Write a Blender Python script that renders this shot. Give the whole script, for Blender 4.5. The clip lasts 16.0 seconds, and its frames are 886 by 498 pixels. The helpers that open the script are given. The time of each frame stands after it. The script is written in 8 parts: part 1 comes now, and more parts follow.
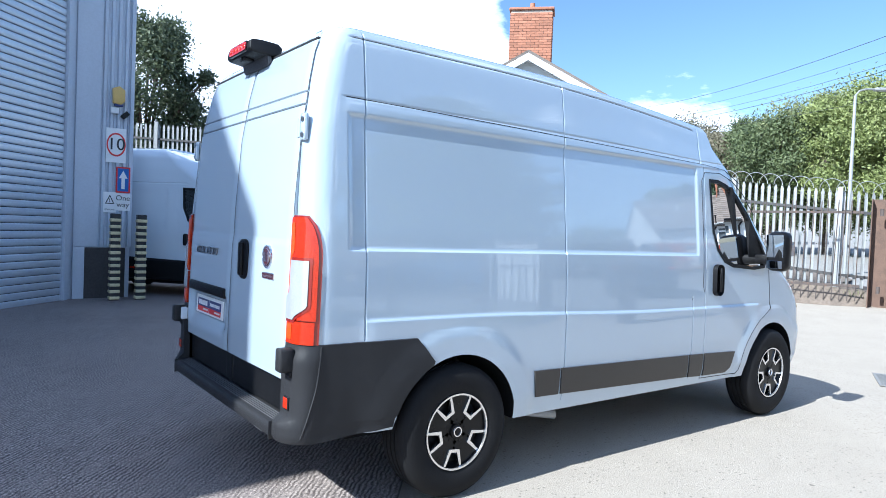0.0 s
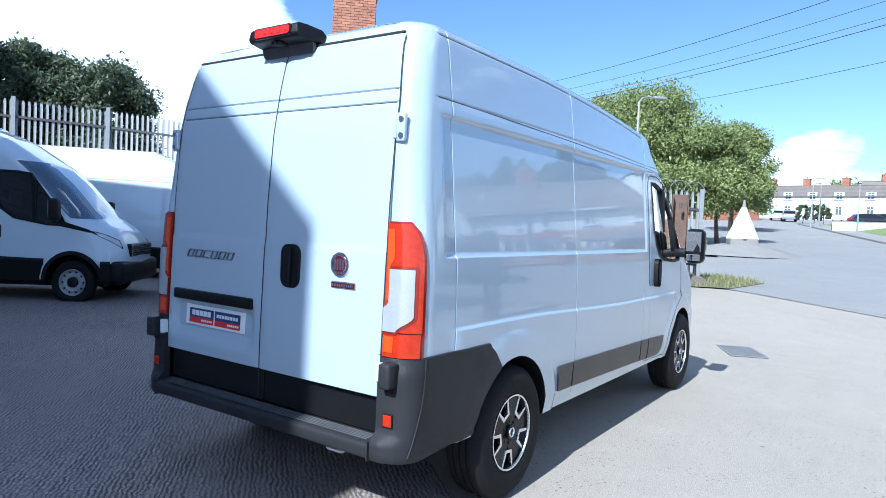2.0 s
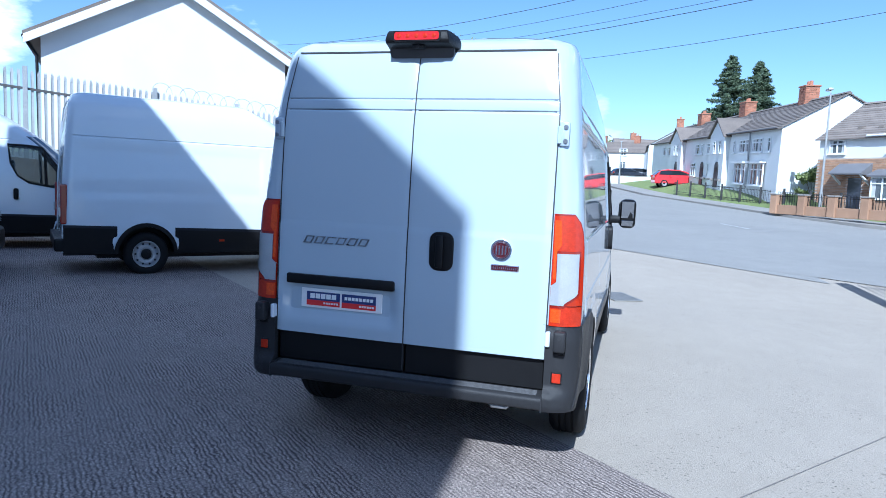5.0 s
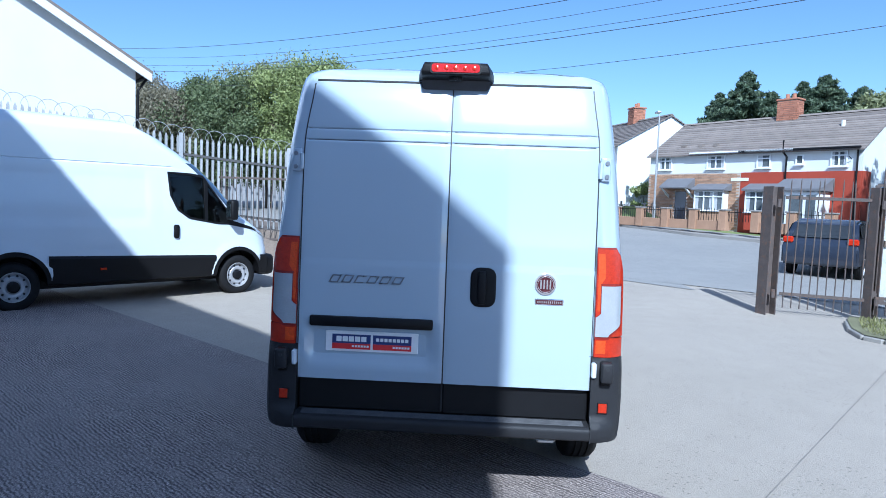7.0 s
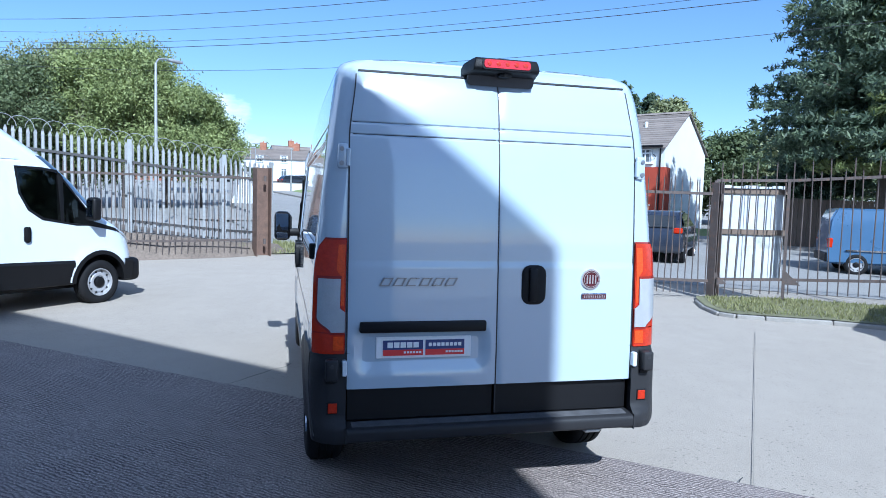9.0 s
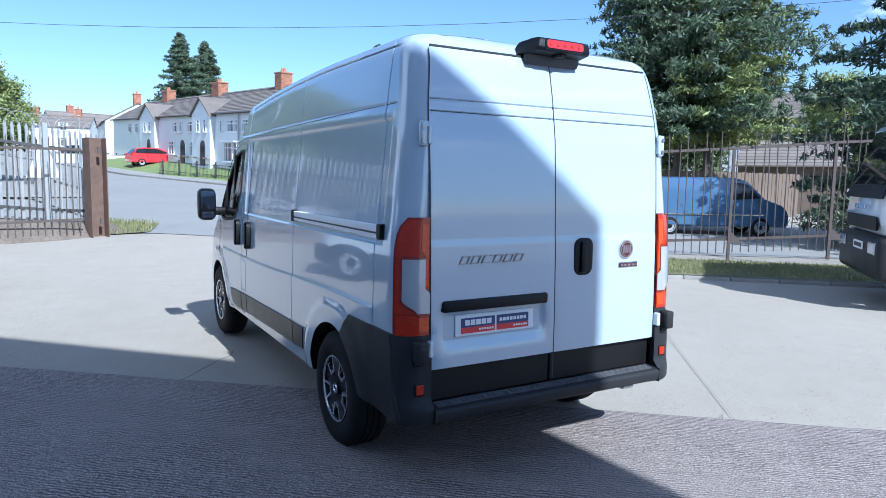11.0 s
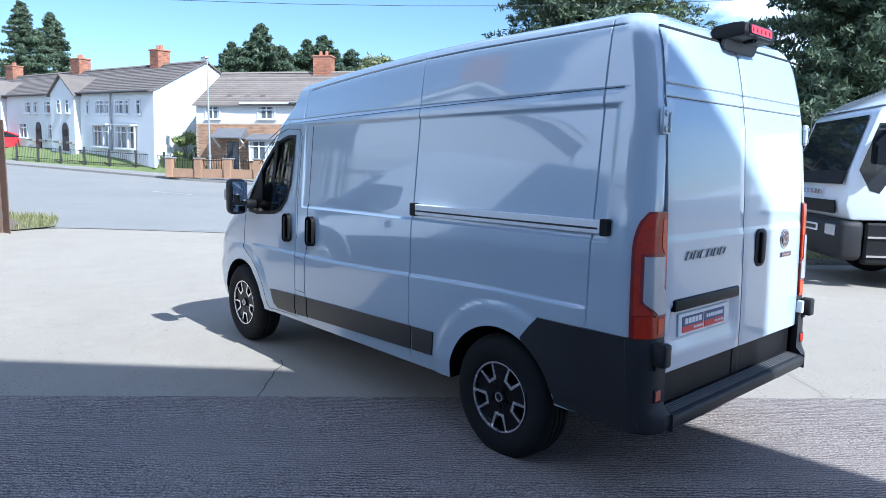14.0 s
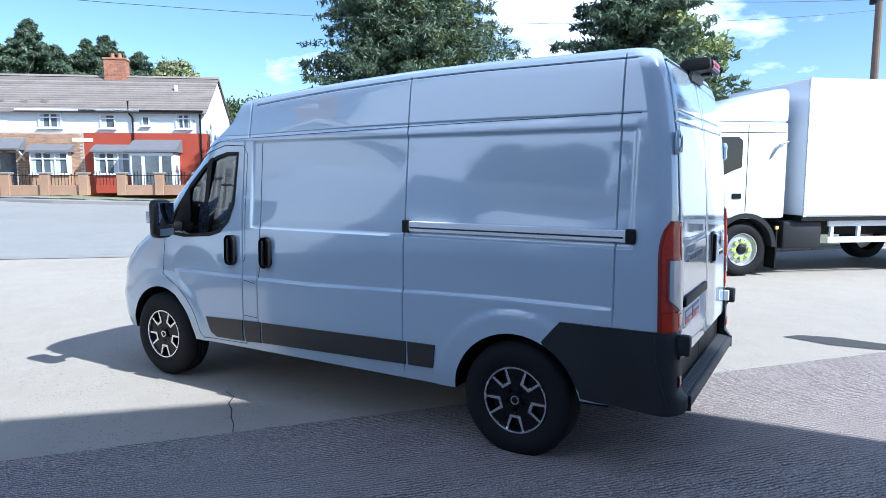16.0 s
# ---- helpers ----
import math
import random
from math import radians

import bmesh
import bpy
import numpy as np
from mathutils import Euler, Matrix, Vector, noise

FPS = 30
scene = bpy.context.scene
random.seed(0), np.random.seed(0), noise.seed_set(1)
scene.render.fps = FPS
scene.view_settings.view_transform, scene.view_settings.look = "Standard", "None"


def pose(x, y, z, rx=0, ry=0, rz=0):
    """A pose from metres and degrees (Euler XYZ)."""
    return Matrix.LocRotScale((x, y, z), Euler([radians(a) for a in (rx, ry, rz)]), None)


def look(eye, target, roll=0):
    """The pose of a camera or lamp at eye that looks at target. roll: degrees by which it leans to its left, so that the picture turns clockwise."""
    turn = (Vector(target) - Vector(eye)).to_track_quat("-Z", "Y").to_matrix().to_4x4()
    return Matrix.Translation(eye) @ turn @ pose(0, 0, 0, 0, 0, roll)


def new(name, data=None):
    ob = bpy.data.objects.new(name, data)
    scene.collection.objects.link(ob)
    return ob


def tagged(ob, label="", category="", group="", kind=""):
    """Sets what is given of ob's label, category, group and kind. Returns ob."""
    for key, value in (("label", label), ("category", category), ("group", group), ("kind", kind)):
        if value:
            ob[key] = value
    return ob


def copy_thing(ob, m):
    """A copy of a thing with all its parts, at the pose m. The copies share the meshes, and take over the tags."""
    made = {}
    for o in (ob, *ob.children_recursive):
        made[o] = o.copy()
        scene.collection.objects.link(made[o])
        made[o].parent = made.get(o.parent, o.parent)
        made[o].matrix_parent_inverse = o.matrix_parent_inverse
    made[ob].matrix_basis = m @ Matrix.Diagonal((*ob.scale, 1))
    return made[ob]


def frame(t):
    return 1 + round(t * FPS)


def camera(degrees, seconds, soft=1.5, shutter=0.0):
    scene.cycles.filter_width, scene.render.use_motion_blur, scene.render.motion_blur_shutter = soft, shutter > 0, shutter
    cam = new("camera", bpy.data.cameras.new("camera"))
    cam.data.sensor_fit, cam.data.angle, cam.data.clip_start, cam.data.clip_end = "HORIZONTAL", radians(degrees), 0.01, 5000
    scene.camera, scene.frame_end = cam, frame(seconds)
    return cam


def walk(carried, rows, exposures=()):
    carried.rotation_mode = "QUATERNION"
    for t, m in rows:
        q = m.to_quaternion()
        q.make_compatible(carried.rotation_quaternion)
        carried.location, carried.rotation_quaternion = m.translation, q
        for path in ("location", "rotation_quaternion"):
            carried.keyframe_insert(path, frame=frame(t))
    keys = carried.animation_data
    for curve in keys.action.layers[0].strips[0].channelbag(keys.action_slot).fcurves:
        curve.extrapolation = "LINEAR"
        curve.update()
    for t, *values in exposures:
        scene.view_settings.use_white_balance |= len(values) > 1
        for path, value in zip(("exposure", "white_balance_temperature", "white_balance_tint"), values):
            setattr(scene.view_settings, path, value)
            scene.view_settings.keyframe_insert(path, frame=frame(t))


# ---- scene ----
cam = camera(67.6, 16.0, soft=0.5)
PATH = [
    (0, (-2.287, -3.897, 1.493), (-1.093, -2.294, 1.435), 2.3),
    (0.5, (-2.558, -3.602, 1.51), (-1.223, -2.112, 1.487), 2.6),
    (1, (-2.752, -3.319, 1.512), (-1.329, -1.914, 1.507), 2.3),
    (1.5, (-2.981, -3.01, 1.516), (-1.429, -1.748, 1.509), 2.8),
    (2, (-3.296, -2.791, 1.535), (-1.654, -1.651, 1.458), 2.5),
    (2.5, (-3.577, -2.556, 1.527), (-1.864, -1.528, 1.416), 2.3),
    (3, (-3.873, -2.364, 1.589), (-2.108, -1.437, 1.428), 2.1),
    (3.5, (-4.078, -2.206, 1.622), (-2.287, -1.337, 1.431), 2.1),
    (4, (-4.247, -1.909, 1.636), (-2.402, -1.161, 1.449), 2.5),
    (4.2, (-4.335, -1.769, 1.635), (-2.473, -1.064, 1.445), 2.6),
    (6.3, (-4.725, -0.562, 1.75), (-2.75, -0.291, 1.589), 1.8),
    (6.5, (-4.718, -0.447, 1.743), (-2.735, -0.228, 1.592), 1.8),
    (7, (-4.681, -0.133, 1.758), (-2.687, -0.05, 1.616), 2.1),
    (7.5, (-4.689, 0.213, 1.782), (-2.696, 0.104, 1.655), 2.0),
    (8, (-4.594, 0.526, 1.75), (-2.614, 0.263, 1.635), 1.6),
    (8.5, (-4.517, 0.819, 1.747), (-2.555, 0.444, 1.632), 1.7),
    (9, (-4.467, 1.175, 1.738), (-2.529, 0.706, 1.597), 1.6),
    (9.5, (-4.331, 1.489, 1.726), (-2.414, 0.944, 1.556), 1.5),
    (10, (-4.242, 1.797, 1.735), (-2.369, 1.117, 1.56), 1.4),
    (10.2, (-4.218, 1.976, 1.748), (-2.38, 1.21, 1.569), 1.4),
    (12.3, (-3.291, 3.068, 1.72), (-1.656, 1.945, 1.463), 0.5),
    (12.5, (-3.215, 3.157, 1.712), (-1.573, 2.051, 1.43), 0.6),
    (13, (-3.085, 3.419, 1.747), (-1.463, 2.286, 1.453), 0.7),
    (13.5, (-2.86, 3.587, 1.734), (-1.281, 2.393, 1.453), 0.6),
    (14, (-2.616, 3.81, 1.744), (-1.136, 2.489, 1.491), 0.9),
    (14.5, (-2.384, 4.088, 1.768), (-1.072, 2.598, 1.521), 0.6),
    (15, (-2.118, 4.242, 1.75), (-0.922, 2.657, 1.511), 0.3),
    (15.5, (-1.876, 4.478, 1.776), (-0.78, 2.819, 1.563), 0.2),
    (16, (-1.685, 4.736, 1.791), (-0.67, 3.028, 1.568), 0.0),
]
walk(cam, [(t, look(eye, target, roll)) for t, eye, target, roll in PATH], exposures=[(0.0, 1.25, 5130, 8), (1.0, 1.12, 5030, 8), (2.0, 0.97, 4900, 8), (4.0, 0.87, 4720, 9), (7.0, 0.70, 4650, 9), (10.0, 0.83, 4740, 9), (13.0, 1.02, 4920, 9), (16.0, 1.12, 4980, 9)])
# ==== end of the walk ====
# ---- daylight ----
SUN_ELEV, SUN_TRAVEL = radians(39.5), math.atan2(0.055, 1.0)   # the sun stands behind the van; its light travels along +x
world = bpy.data.worlds.new("sky")
scene.world = world
world.use_nodes = True
wt = world.node_tree
wt.nodes.clear()
w_out, w_bg, w_sky = wt.nodes.new("ShaderNodeOutputWorld"), wt.nodes.new("ShaderNodeBackground"), wt.nodes.new("ShaderNodeTexSky")
w_sky.sky_type, w_sky.sun_disc = "NISHITA", False
w_sky.sun_elevation, w_sky.sun_rotation = SUN_ELEV, radians(273)
w_sky.air_density, w_sky.dust_density, w_sky.ozone_density = 1.0, 0.6, 1.2
# white clouds low over the roofs, in the sky's own light
w_geo, w_map, w_n1 = wt.nodes.new("ShaderNodeTexCoord"), wt.nodes.new("ShaderNodeMapping"), wt.nodes.new("ShaderNodeTexNoise")
w_map.inputs["Scale"].default_value = (1.0, 1.0, 2.6)
w_map.inputs["Location"].default_value = (3.1, 0.4, 0.2)
w_n1.inputs["Scale"].default_value, w_n1.inputs["Detail"].default_value, w_n1.inputs["Roughness"].default_value = 2.6, 8.0, 0.58
w_ramp = wt.nodes.new("ShaderNodeMapRange")
w_ramp.inputs[1].default_value, w_ramp.inputs[2].default_value = 0.56, 0.64
w_mix = wt.nodes.new("ShaderNodeMix")
w_mix.data_type = "RGBA"
w_mix.inputs[7].default_value = (10.0, 10.3, 10.8, 1)
wt.links.new(w_geo.outputs["Generated"], w_map.inputs[0])
wt.links.new(w_map.outputs[0], w_n1.inputs["Vector"])
# the clouds bank up over the far side of the yard and thin out overhead
def toward(x, y, z, lo, amount):
    v, r = wt.nodes.new("ShaderNodeVectorMath"), wt.nodes.new("ShaderNodeMapRange")
    v.operation, v.inputs[1].default_value = "DOT_PRODUCT", Vector((x, y, z)).normalized()
    r.interpolation_type = "SMOOTHSTEP"
    r.inputs[1].default_value, r.inputs[2].default_value, r.inputs[4].default_value = lo, 1.0, amount
    wt.links.new(w_geo.outputs["Generated"], v.inputs[0])
    wt.links.new(v.outputs["Value"], r.inputs[0])
    return r.outputs[0]


w_sum = w_n1.outputs[0]
for bank in ((0.36, 0.90, 0.28, 0.91, 0.21), (1.0, 0.09, 0.045, 0.986, 0.25), (0.80, -0.56, 0.22, 0.985, -0.12), (0.82, -0.56, 0.14, 0.994, 0.02), (-0.05, 0.88, 0.50, 0.84, 0.12), (0.87, -0.44, 0.24, 0.985, -0.10), (0.2, -0.98, 0.22, 0.95, 0.12), (0.80, 0.45, 0.42, 0.88, -0.16), (0.95, -0.02, 0.28, 0.96, -0.18), (0.52, 0.79, 0.33, 0.955, 0.20), (0.80, 0.57, 0.15, 0.984, 0.24), (0.76, 0.56, 0.34, 0.97, -0.12), (0.85, -0.46, 0.30, 0.993, 0.16)):
    ad = wt.nodes.new("ShaderNodeMath")
    ad.operation = "ADD"
    wt.links.new(w_sum, ad.inputs[0])
    wt.links.new(toward(*bank), ad.inputs[1])
    w_sum = ad.outputs[0]
wt.links.new(w_sum, w_ramp.inputs[0])
wt.links.new(w_ramp.outputs[0], w_mix.inputs[0])
wt.links.new(w_sky.outputs[0], w_mix.inputs[6])
wt.links.new(w_mix.outputs[2], w_bg.inputs[0])
wt.links.new(w_bg.outputs[0], w_out.inputs[0])
w_bg.inputs[1].default_value = 0.084

sun = new("sun", bpy.data.lights.new("sun", "SUN"))
sun.data.energy, sun.data.angle, sun.data.color = 4.7, radians(0.5), (1.0, 0.915, 0.76)
sun.matrix_world = look((-30, -1, 25), Vector((-30, -1, 25)) + Vector((math.cos(SUN_TRAVEL) * math.cos(SUN_ELEV), math.sin(SUN_TRAVEL) * math.cos(SUN_ELEV), -math.sin(SUN_ELEV))))

# ---- materials ----
def ramp(nt, src, stops):
    n = nt.nodes.new("ShaderNodeValToRGB")
    els = n.color_ramp.elements
    while len(els) < len(stops):
        els.new(0.5)
    for e, (p, c) in zip(els, stops):
        e.position, e.color = p, (*c, 1)
    nt.links.new(src, n.inputs[0])
    return n.outputs[0]


def noise_node(nt, coord, scale, detail=4.0, rough=0.55, stretch=None):
    n = nt.nodes.new("ShaderNodeTexNoise")
    n.inputs["Scale"].default_value, n.inputs["Detail"].default_value, n.inputs["Roughness"].default_value = scale, detail, rough
    if stretch:
        m = nt.nodes.new("ShaderNodeMapping")
        m.inputs["Scale"].default_value = stretch[:3]
        if len(stretch) > 3:
            m.inputs["Rotation"].default_value = (0, 0, stretch[3])
        nt.links.new(coord, m.inputs[0])
        coord = m.outputs[0]
    nt.links.new(coord, n.inputs["Vector"])
    return n.outputs[0]


def mixc(nt, fac, a, b, mode="MIX"):
    n = nt.nodes.new("ShaderNodeMix")
    n.data_type, n.blend_type = "RGBA", mode
    for sock, v in ((n.inputs[0], fac), (n.inputs[6], a), (n.inputs[7], b)):
        if isinstance(v, (int, float)):
            sock.default_value = v
        elif isinstance(v, tuple):
            sock.default_value = (*v[:3], 1)
        else:
            nt.links.new(v, sock)
    return n.outputs[2]


def base_mat(name, color, rough=0.5, metal=0.0, coat=0.0, vary=0.08, scale=3.0, grain=60.0, bump=0.0, bump_scale=80.0, spec=0.5, per_object=0.0, per_island=0.0, dirt=None, rough_vary=0.1):
    """A Principled surface with stains at one scale and grain at another."""
    m = bpy.data.materials.new(name)
    m.use_nodes = True
    nt = m.node_tree
    b = nt.nodes["Principled BSDF"]
    tc = nt.nodes.new("ShaderNodeTexCoord").outputs["Object"]
    n1, n2 = noise_node(nt, tc, scale, 5), noise_node(nt, tc, grain, 3)
    lo, hi = tuple(max(0, c * (1 - vary)) for c in color), tuple(min(1, c * (1 + vary)) for c in color)
    col = ramp(nt, n1, [(0.3, lo), (0.7, hi)])
    col = mixc(nt, 0.35, col, ramp(nt, n2, [(0.3, tuple(max(0, c * (1 - 2 * vary)) for c in color)), (0.7, tuple(min(1, c * (1 + 2 * vary)) for c in color))]))
    if dirt:
        d = noise_node(nt, tc, dirt[1], 6, 0.65)
        k = nt.nodes.new("ShaderNodeMapRange")
        k.inputs[1].default_value, k.inputs[2].default_value, k.inputs[4].default_value = dirt[2], dirt[2] + 0.15, dirt[3]
        nt.links.new(d, k.inputs[0])
        col = mixc(nt, k.outputs[0], col, dirt[0])
    for amount, node, out in ((per_object, "ShaderNodeObjectInfo", "Random"), (per_island, "ShaderNodeNewGeometry", "Random Per Island")):
        if amount:
            r = nt.nodes.new(node).outputs[out]
            col = mixc(nt, 1.0, col, ramp(nt, r, [(0.0, (1 - amount,) * 3), (1.0, (1.0,) * 3)]), "MULTIPLY")
    nt.links.new(col, b.inputs["Base Color"])
    b.inputs["Metallic"].default_value = metal
    b.inputs["Specular IOR Level"].default_value = spec
    rr = nt.nodes.new("ShaderNodeMapRange")
    rr.inputs[3].default_value, rr.inputs[4].default_value = max(0.02, rough - rough_vary), min(1, rough + rough_vary)
    nt.links.new(n1, rr.inputs[0])
    nt.links.new(rr.outputs[0], b.inputs["Roughness"])
    if coat:
        b.inputs["Coat Weight"].default_value, b.inputs["Coat Roughness"].default_value = coat, 0.03
    if bump:
        bn = nt.nodes.new("ShaderNodeBump")
        bn.inputs["Strength"].default_value, bn.inputs["Distance"].default_value = bump, 0.01
        nt.links.new(noise_node(nt, tc, bump_scale, 4), bn.inputs["Height"])
        nt.links.new(bn.outputs[0], b.inputs["Normal"])
    return m


def glass_mat(name, tint=(0.75, 0.85, 0.85), rough=0.0, ior=2.3):
    m = bpy.data.materials.new(name)
    m.use_nodes = True
    nt = m.node_tree
    nt.nodes.clear()
    o, mx, tr, gl, lw = (nt.nodes.new(k) for k in ("ShaderNodeOutputMaterial", "ShaderNodeMixShader", "ShaderNodeBsdfTransparent", "ShaderNodeBsdfGlossy", "ShaderNodeFresnel"))
    tr.inputs[0].default_value = (*tint, 1)
    gl.inputs["Roughness"].default_value = rough
    lw.inputs[0].default_value = ior
    nt.links.new(lw.outputs[0], mx.inputs[0])
    nt.links.new(tr.outputs[0], mx.inputs[1])
    nt.links.new(gl.outputs[0], mx.inputs[2])
    nt.links.new(mx.outputs[0], o.inputs[0])
    return m


PAINT = base_mat("silver_blue_paint", (0.410, 0.485, 0.565), 0.20, 0.0, 1.0, 0.015, 1.2, 900.0, rough_vary=0.03)
PAINT.node_tree.nodes["Principled BSDF"].inputs["Coat IOR"].default_value = 1.8
PAINT_WHITE = base_mat("white_paint", (0.66, 0.71, 0.76), 0.35, 0.0, 0.9, 0.02, 1.5, 300.0, rough_vary=0.04)
PLASTIC = base_mat("grey_textured_plastic", (0.027, 0.027, 0.029), 0.42, 0, 0, 0.12, 4.0, 400.0, 0.2, 600.0, spec=0.17)
STEP_RIB = base_mat("lighter_grey_plastic", (0.062, 0.062, 0.066), 0.5, 0, 0, 0.2, 6.0, 300.0, 0.2, 500.0)
PLASTIC_DARK = base_mat("black_plastic", (0.006, 0.006, 0.007), 0.5, 0, 0, 0.15, 4.0, 300.0, 0.15, 500.0, spec=0.25)
TRIM_BROWN = base_mat("side_trim_plastic", (0.044, 0.039, 0.035), 0.36, 0, 0, 0.1, 5.0, 300.0, 0.12, 500.0, spec=0.4)
RUBBER = base_mat("tyre_rubber", (0.011, 0.011, 0.012), 0.75, 0, 0, 0.25, 9.0, 120.0, 0.2, 160.0, spec=0.2)
BLACK_GLOSS = base_mat("gloss_black_paint", (0.006, 0.006, 0.007), 0.3, 0, 0.0, 0.1, 8.0, 200.0, spec=0.25)
ALLOY = base_mat("machined_alloy", (0.78, 0.78, 0.79), 0.25, 0.95, 0, 0.05, 20.0, 300.0)
STEEL_WHEEL = base_mat("silver_steel_wheel", (0.46, 0.46, 0.47), 0.38, 0.4, 0, 0.08, 9.0, 200.0)
DULL_CHROME = base_mat("dull_chrome", (0.28, 0.29, 0.31), 0.3, 0.9, 0, 0.05, 12.0, 200.0)
CHROME = base_mat("chrome", (0.82, 0.82, 0.84), 0.12, 1.0, 0, 0.03, 12.0, 200.0, rough_vary=0.04)
RAIL_ALU = base_mat("brushed_aluminium", (0.84, 0.84, 0.85), 0.42, 0.1, 0, 0.04, 20.0, 200.0)
MIRROR = base_mat("mirror_glass", (0.42, 0.46, 0.50), 0.02, 1.0, 0, 0.0, 5.0, 50.0, rough_vary=0.0)
LAMP_RED = base_mat("red_lamp_plastic", (0.40, 0.022, 0.003), 0.14, 0, 0.15, 0.2, 40.0, 150.0, rough_vary=0.05)
LAMP_AMBER = base_mat("orange_lamp_plastic", (0.60, 0.062, 0.004), 0.12, 0, 0.15, 0.25, 60.0, 150.0, rough_vary=0.05)
STOP_RED = base_mat("stop_lamp_red", (0.46, 0.014, 0.014), 0.15, 0, 1.0, 0.1, 20.0, 150.0)
SHEET_WHITE = base_mat("weathered_white_sheet", (0.52, 0.54, 0.56), 0.6, 0, 0, 0.08, 3.0, 60.0, dirt=((0.25, 0.24, 0.22), 2.5, 0.55, 0.6))
LAMP_DARK = base_mat("dark_red_lamp_plastic", (0.22, 0.012, 0.006), 0.15, 0, 0.6, 0.1, 20.0, 150.0, rough_vary=0.05)
LAMP_GLASS = base_mat("clear_headlamp_lens", (0.58, 0.60, 0.62), 0.10, 0.2, 1.0, 0.12, 9.0, 60.0)
LAMP_CLEAR = base_mat("clear_lamp_plastic", (0.44, 0.455, 0.47), 0.14, 0.3, 0.6, 0.07, 14.0, 120.0, rough_vary=0.05)
GLASS = glass_mat("window_glass", (0.84, 0.91, 0.91))
GLASS_TINT = glass_mat("tinted_van_glass", (0.40, 0.45, 0.47), ior=1.5)
SCREEN_GLASS = base_mat("windscreen_glass", (0.05, 0.065, 0.08), 0.05, 0, 1.0, 0.1, 3.0, 40.0, rough_vary=0.02)
SCREEN_GLASS.node_tree.nodes["Principled BSDF"].inputs["Coat IOR"].default_value = 2.2
GLASS_DARK = base_mat("dark_window_glass", (0.015, 0.018, 0.022), 0.04, 0, 0, 0.1, 5.0, 50.0, rough_vary=0.02)
PANE_PALE = base_mat("pale_window_glass", (0.10, 0.115, 0.125), 0.06, 0, 0, 0.3, 2.0, 20.0, rough_vary=0.03)
CURTAIN = base_mat("net_curtain", (0.46, 0.47, 0.48), 0.9, 0, 0, 0.12, 3.0, 40.0)
MAROON = base_mat("maroon_enamel", (0.065, 0.007, 0.012), 0.25, 0.2, 0.6, 0.1, 20.0, 200.0)
INTERIOR = base_mat("dark_cab_cloth", (0.03, 0.03, 0.034), 0.85, 0, 0, 0.2, 6.0, 90.0)
RUST = base_mat("rusty_painted_steel", (0.092, 0.074, 0.066), 0.75, 0.1, 0, 0.3, 6.0, 70.0, 0.3, 60.0, dirt=((0.16, 0.085, 0.05), 9.0, 0.54, 0.8))
POST_RUST = base_mat("rusty_gate_post_steel", (0.135, 0.085, 0.062), 0.8, 0.05, 0, 0.3, 5.0, 60.0, 0.3, 50.0, dirt=((0.09, 0.06, 0.045), 6.0, 0.52, 0.8))
GALV = base_mat("galvanised_steel", (0.40, 0.41, 0.41), 0.45, 0.35, 0, 0.16, 3.0, 60.0, per_object=0.25, dirt=((0.30, 0.27, 0.23), 7.0, 0.58, 0.6))
RENDER_WHITE = base_mat("white_render", (0.64, 0.66, 0.66), 0.85, 0, 0, 0.05, 0.8, 40.0, 0.2, 60.0, dirt=((0.55, 0.54, 0.50), 0.9, 0.60, 0.35))
BRICK_M = base_mat("buff_brick", (0.44, 0.27, 0.165), 0.85, 0, 0, 0.16, 2.0, 30.0, 0.3, 40.0, per_object=0.3, per_island=0.35)
BRICK_RED = base_mat("red_brick", (0.42, 0.185, 0.11), 0.85, 0, 0, 0.18, 2.0, 30.0, 0.3, 40.0, per_island=0.35)
MORTAR = base_mat("mortar", (0.42, 0.37, 0.31), 0.9, 0, 0, 0.12, 3.0, 60.0)
RED_PAINT = base_mat("red_masonry_paint", (0.30, 0.046, 0.020), 0.75, 0, 0, 0.1, 1.0, 40.0, 0.2, 50.0)
ROOF_TILE = base_mat("concrete_roof_tile", (0.235, 0.198, 0.170), 0.85, 0, 0, 0.2, 1.5, 25.0, 0.3, 30.0, per_object=0.3, per_island=0.35)
CLAD = base_mat("blue_grey_cladding", (0.50, 0.54, 0.61), 0.5, 0.1, 0, 0.06, 0.9, 30.0)
SHUTTER = base_mat("roller_shutter_steel", (0.60, 0.65, 0.72), 0.34, 0.45, 0, 0.07, 1.1, 30.0, per_object=0.12)
PLINTH = base_mat("dark_plinth_brick", (0.055, 0.05, 0.048), 0.8, 0, 0, 0.2, 3.0, 30.0, 0.3, 40.0)
WHITE_PLASTIC = base_mat("white_upvc", (0.70, 0.72, 0.73), 0.4, 0, 0, 0.03, 2.0, 60.0)
SIGN_WHITE = base_mat("white_sign_sheet", (0.80, 0.80, 0.80), 0.45, 0, 0, 0.04, 3.0, 40.0)
SIGN_RED = base_mat("sign_red", (0.62, 0.03, 0.03), 0.4, 0, 0, 0.05, 5.0, 60.0)
SIGN_BLUE = base_mat("sign_blue", (0.02, 0.12, 0.42), 0.4, 0, 0, 0.05, 5.0, 60.0)
NAVY = base_mat("navy_print", (0.03, 0.045, 0.16), 0.35, 0, 0, 0.05, 5.0, 60.0)
BLACK_PRINT = base_mat("black_print", (0.02, 0.02, 0.022), 0.5, 0, 0, 0.1, 5.0, 60.0)
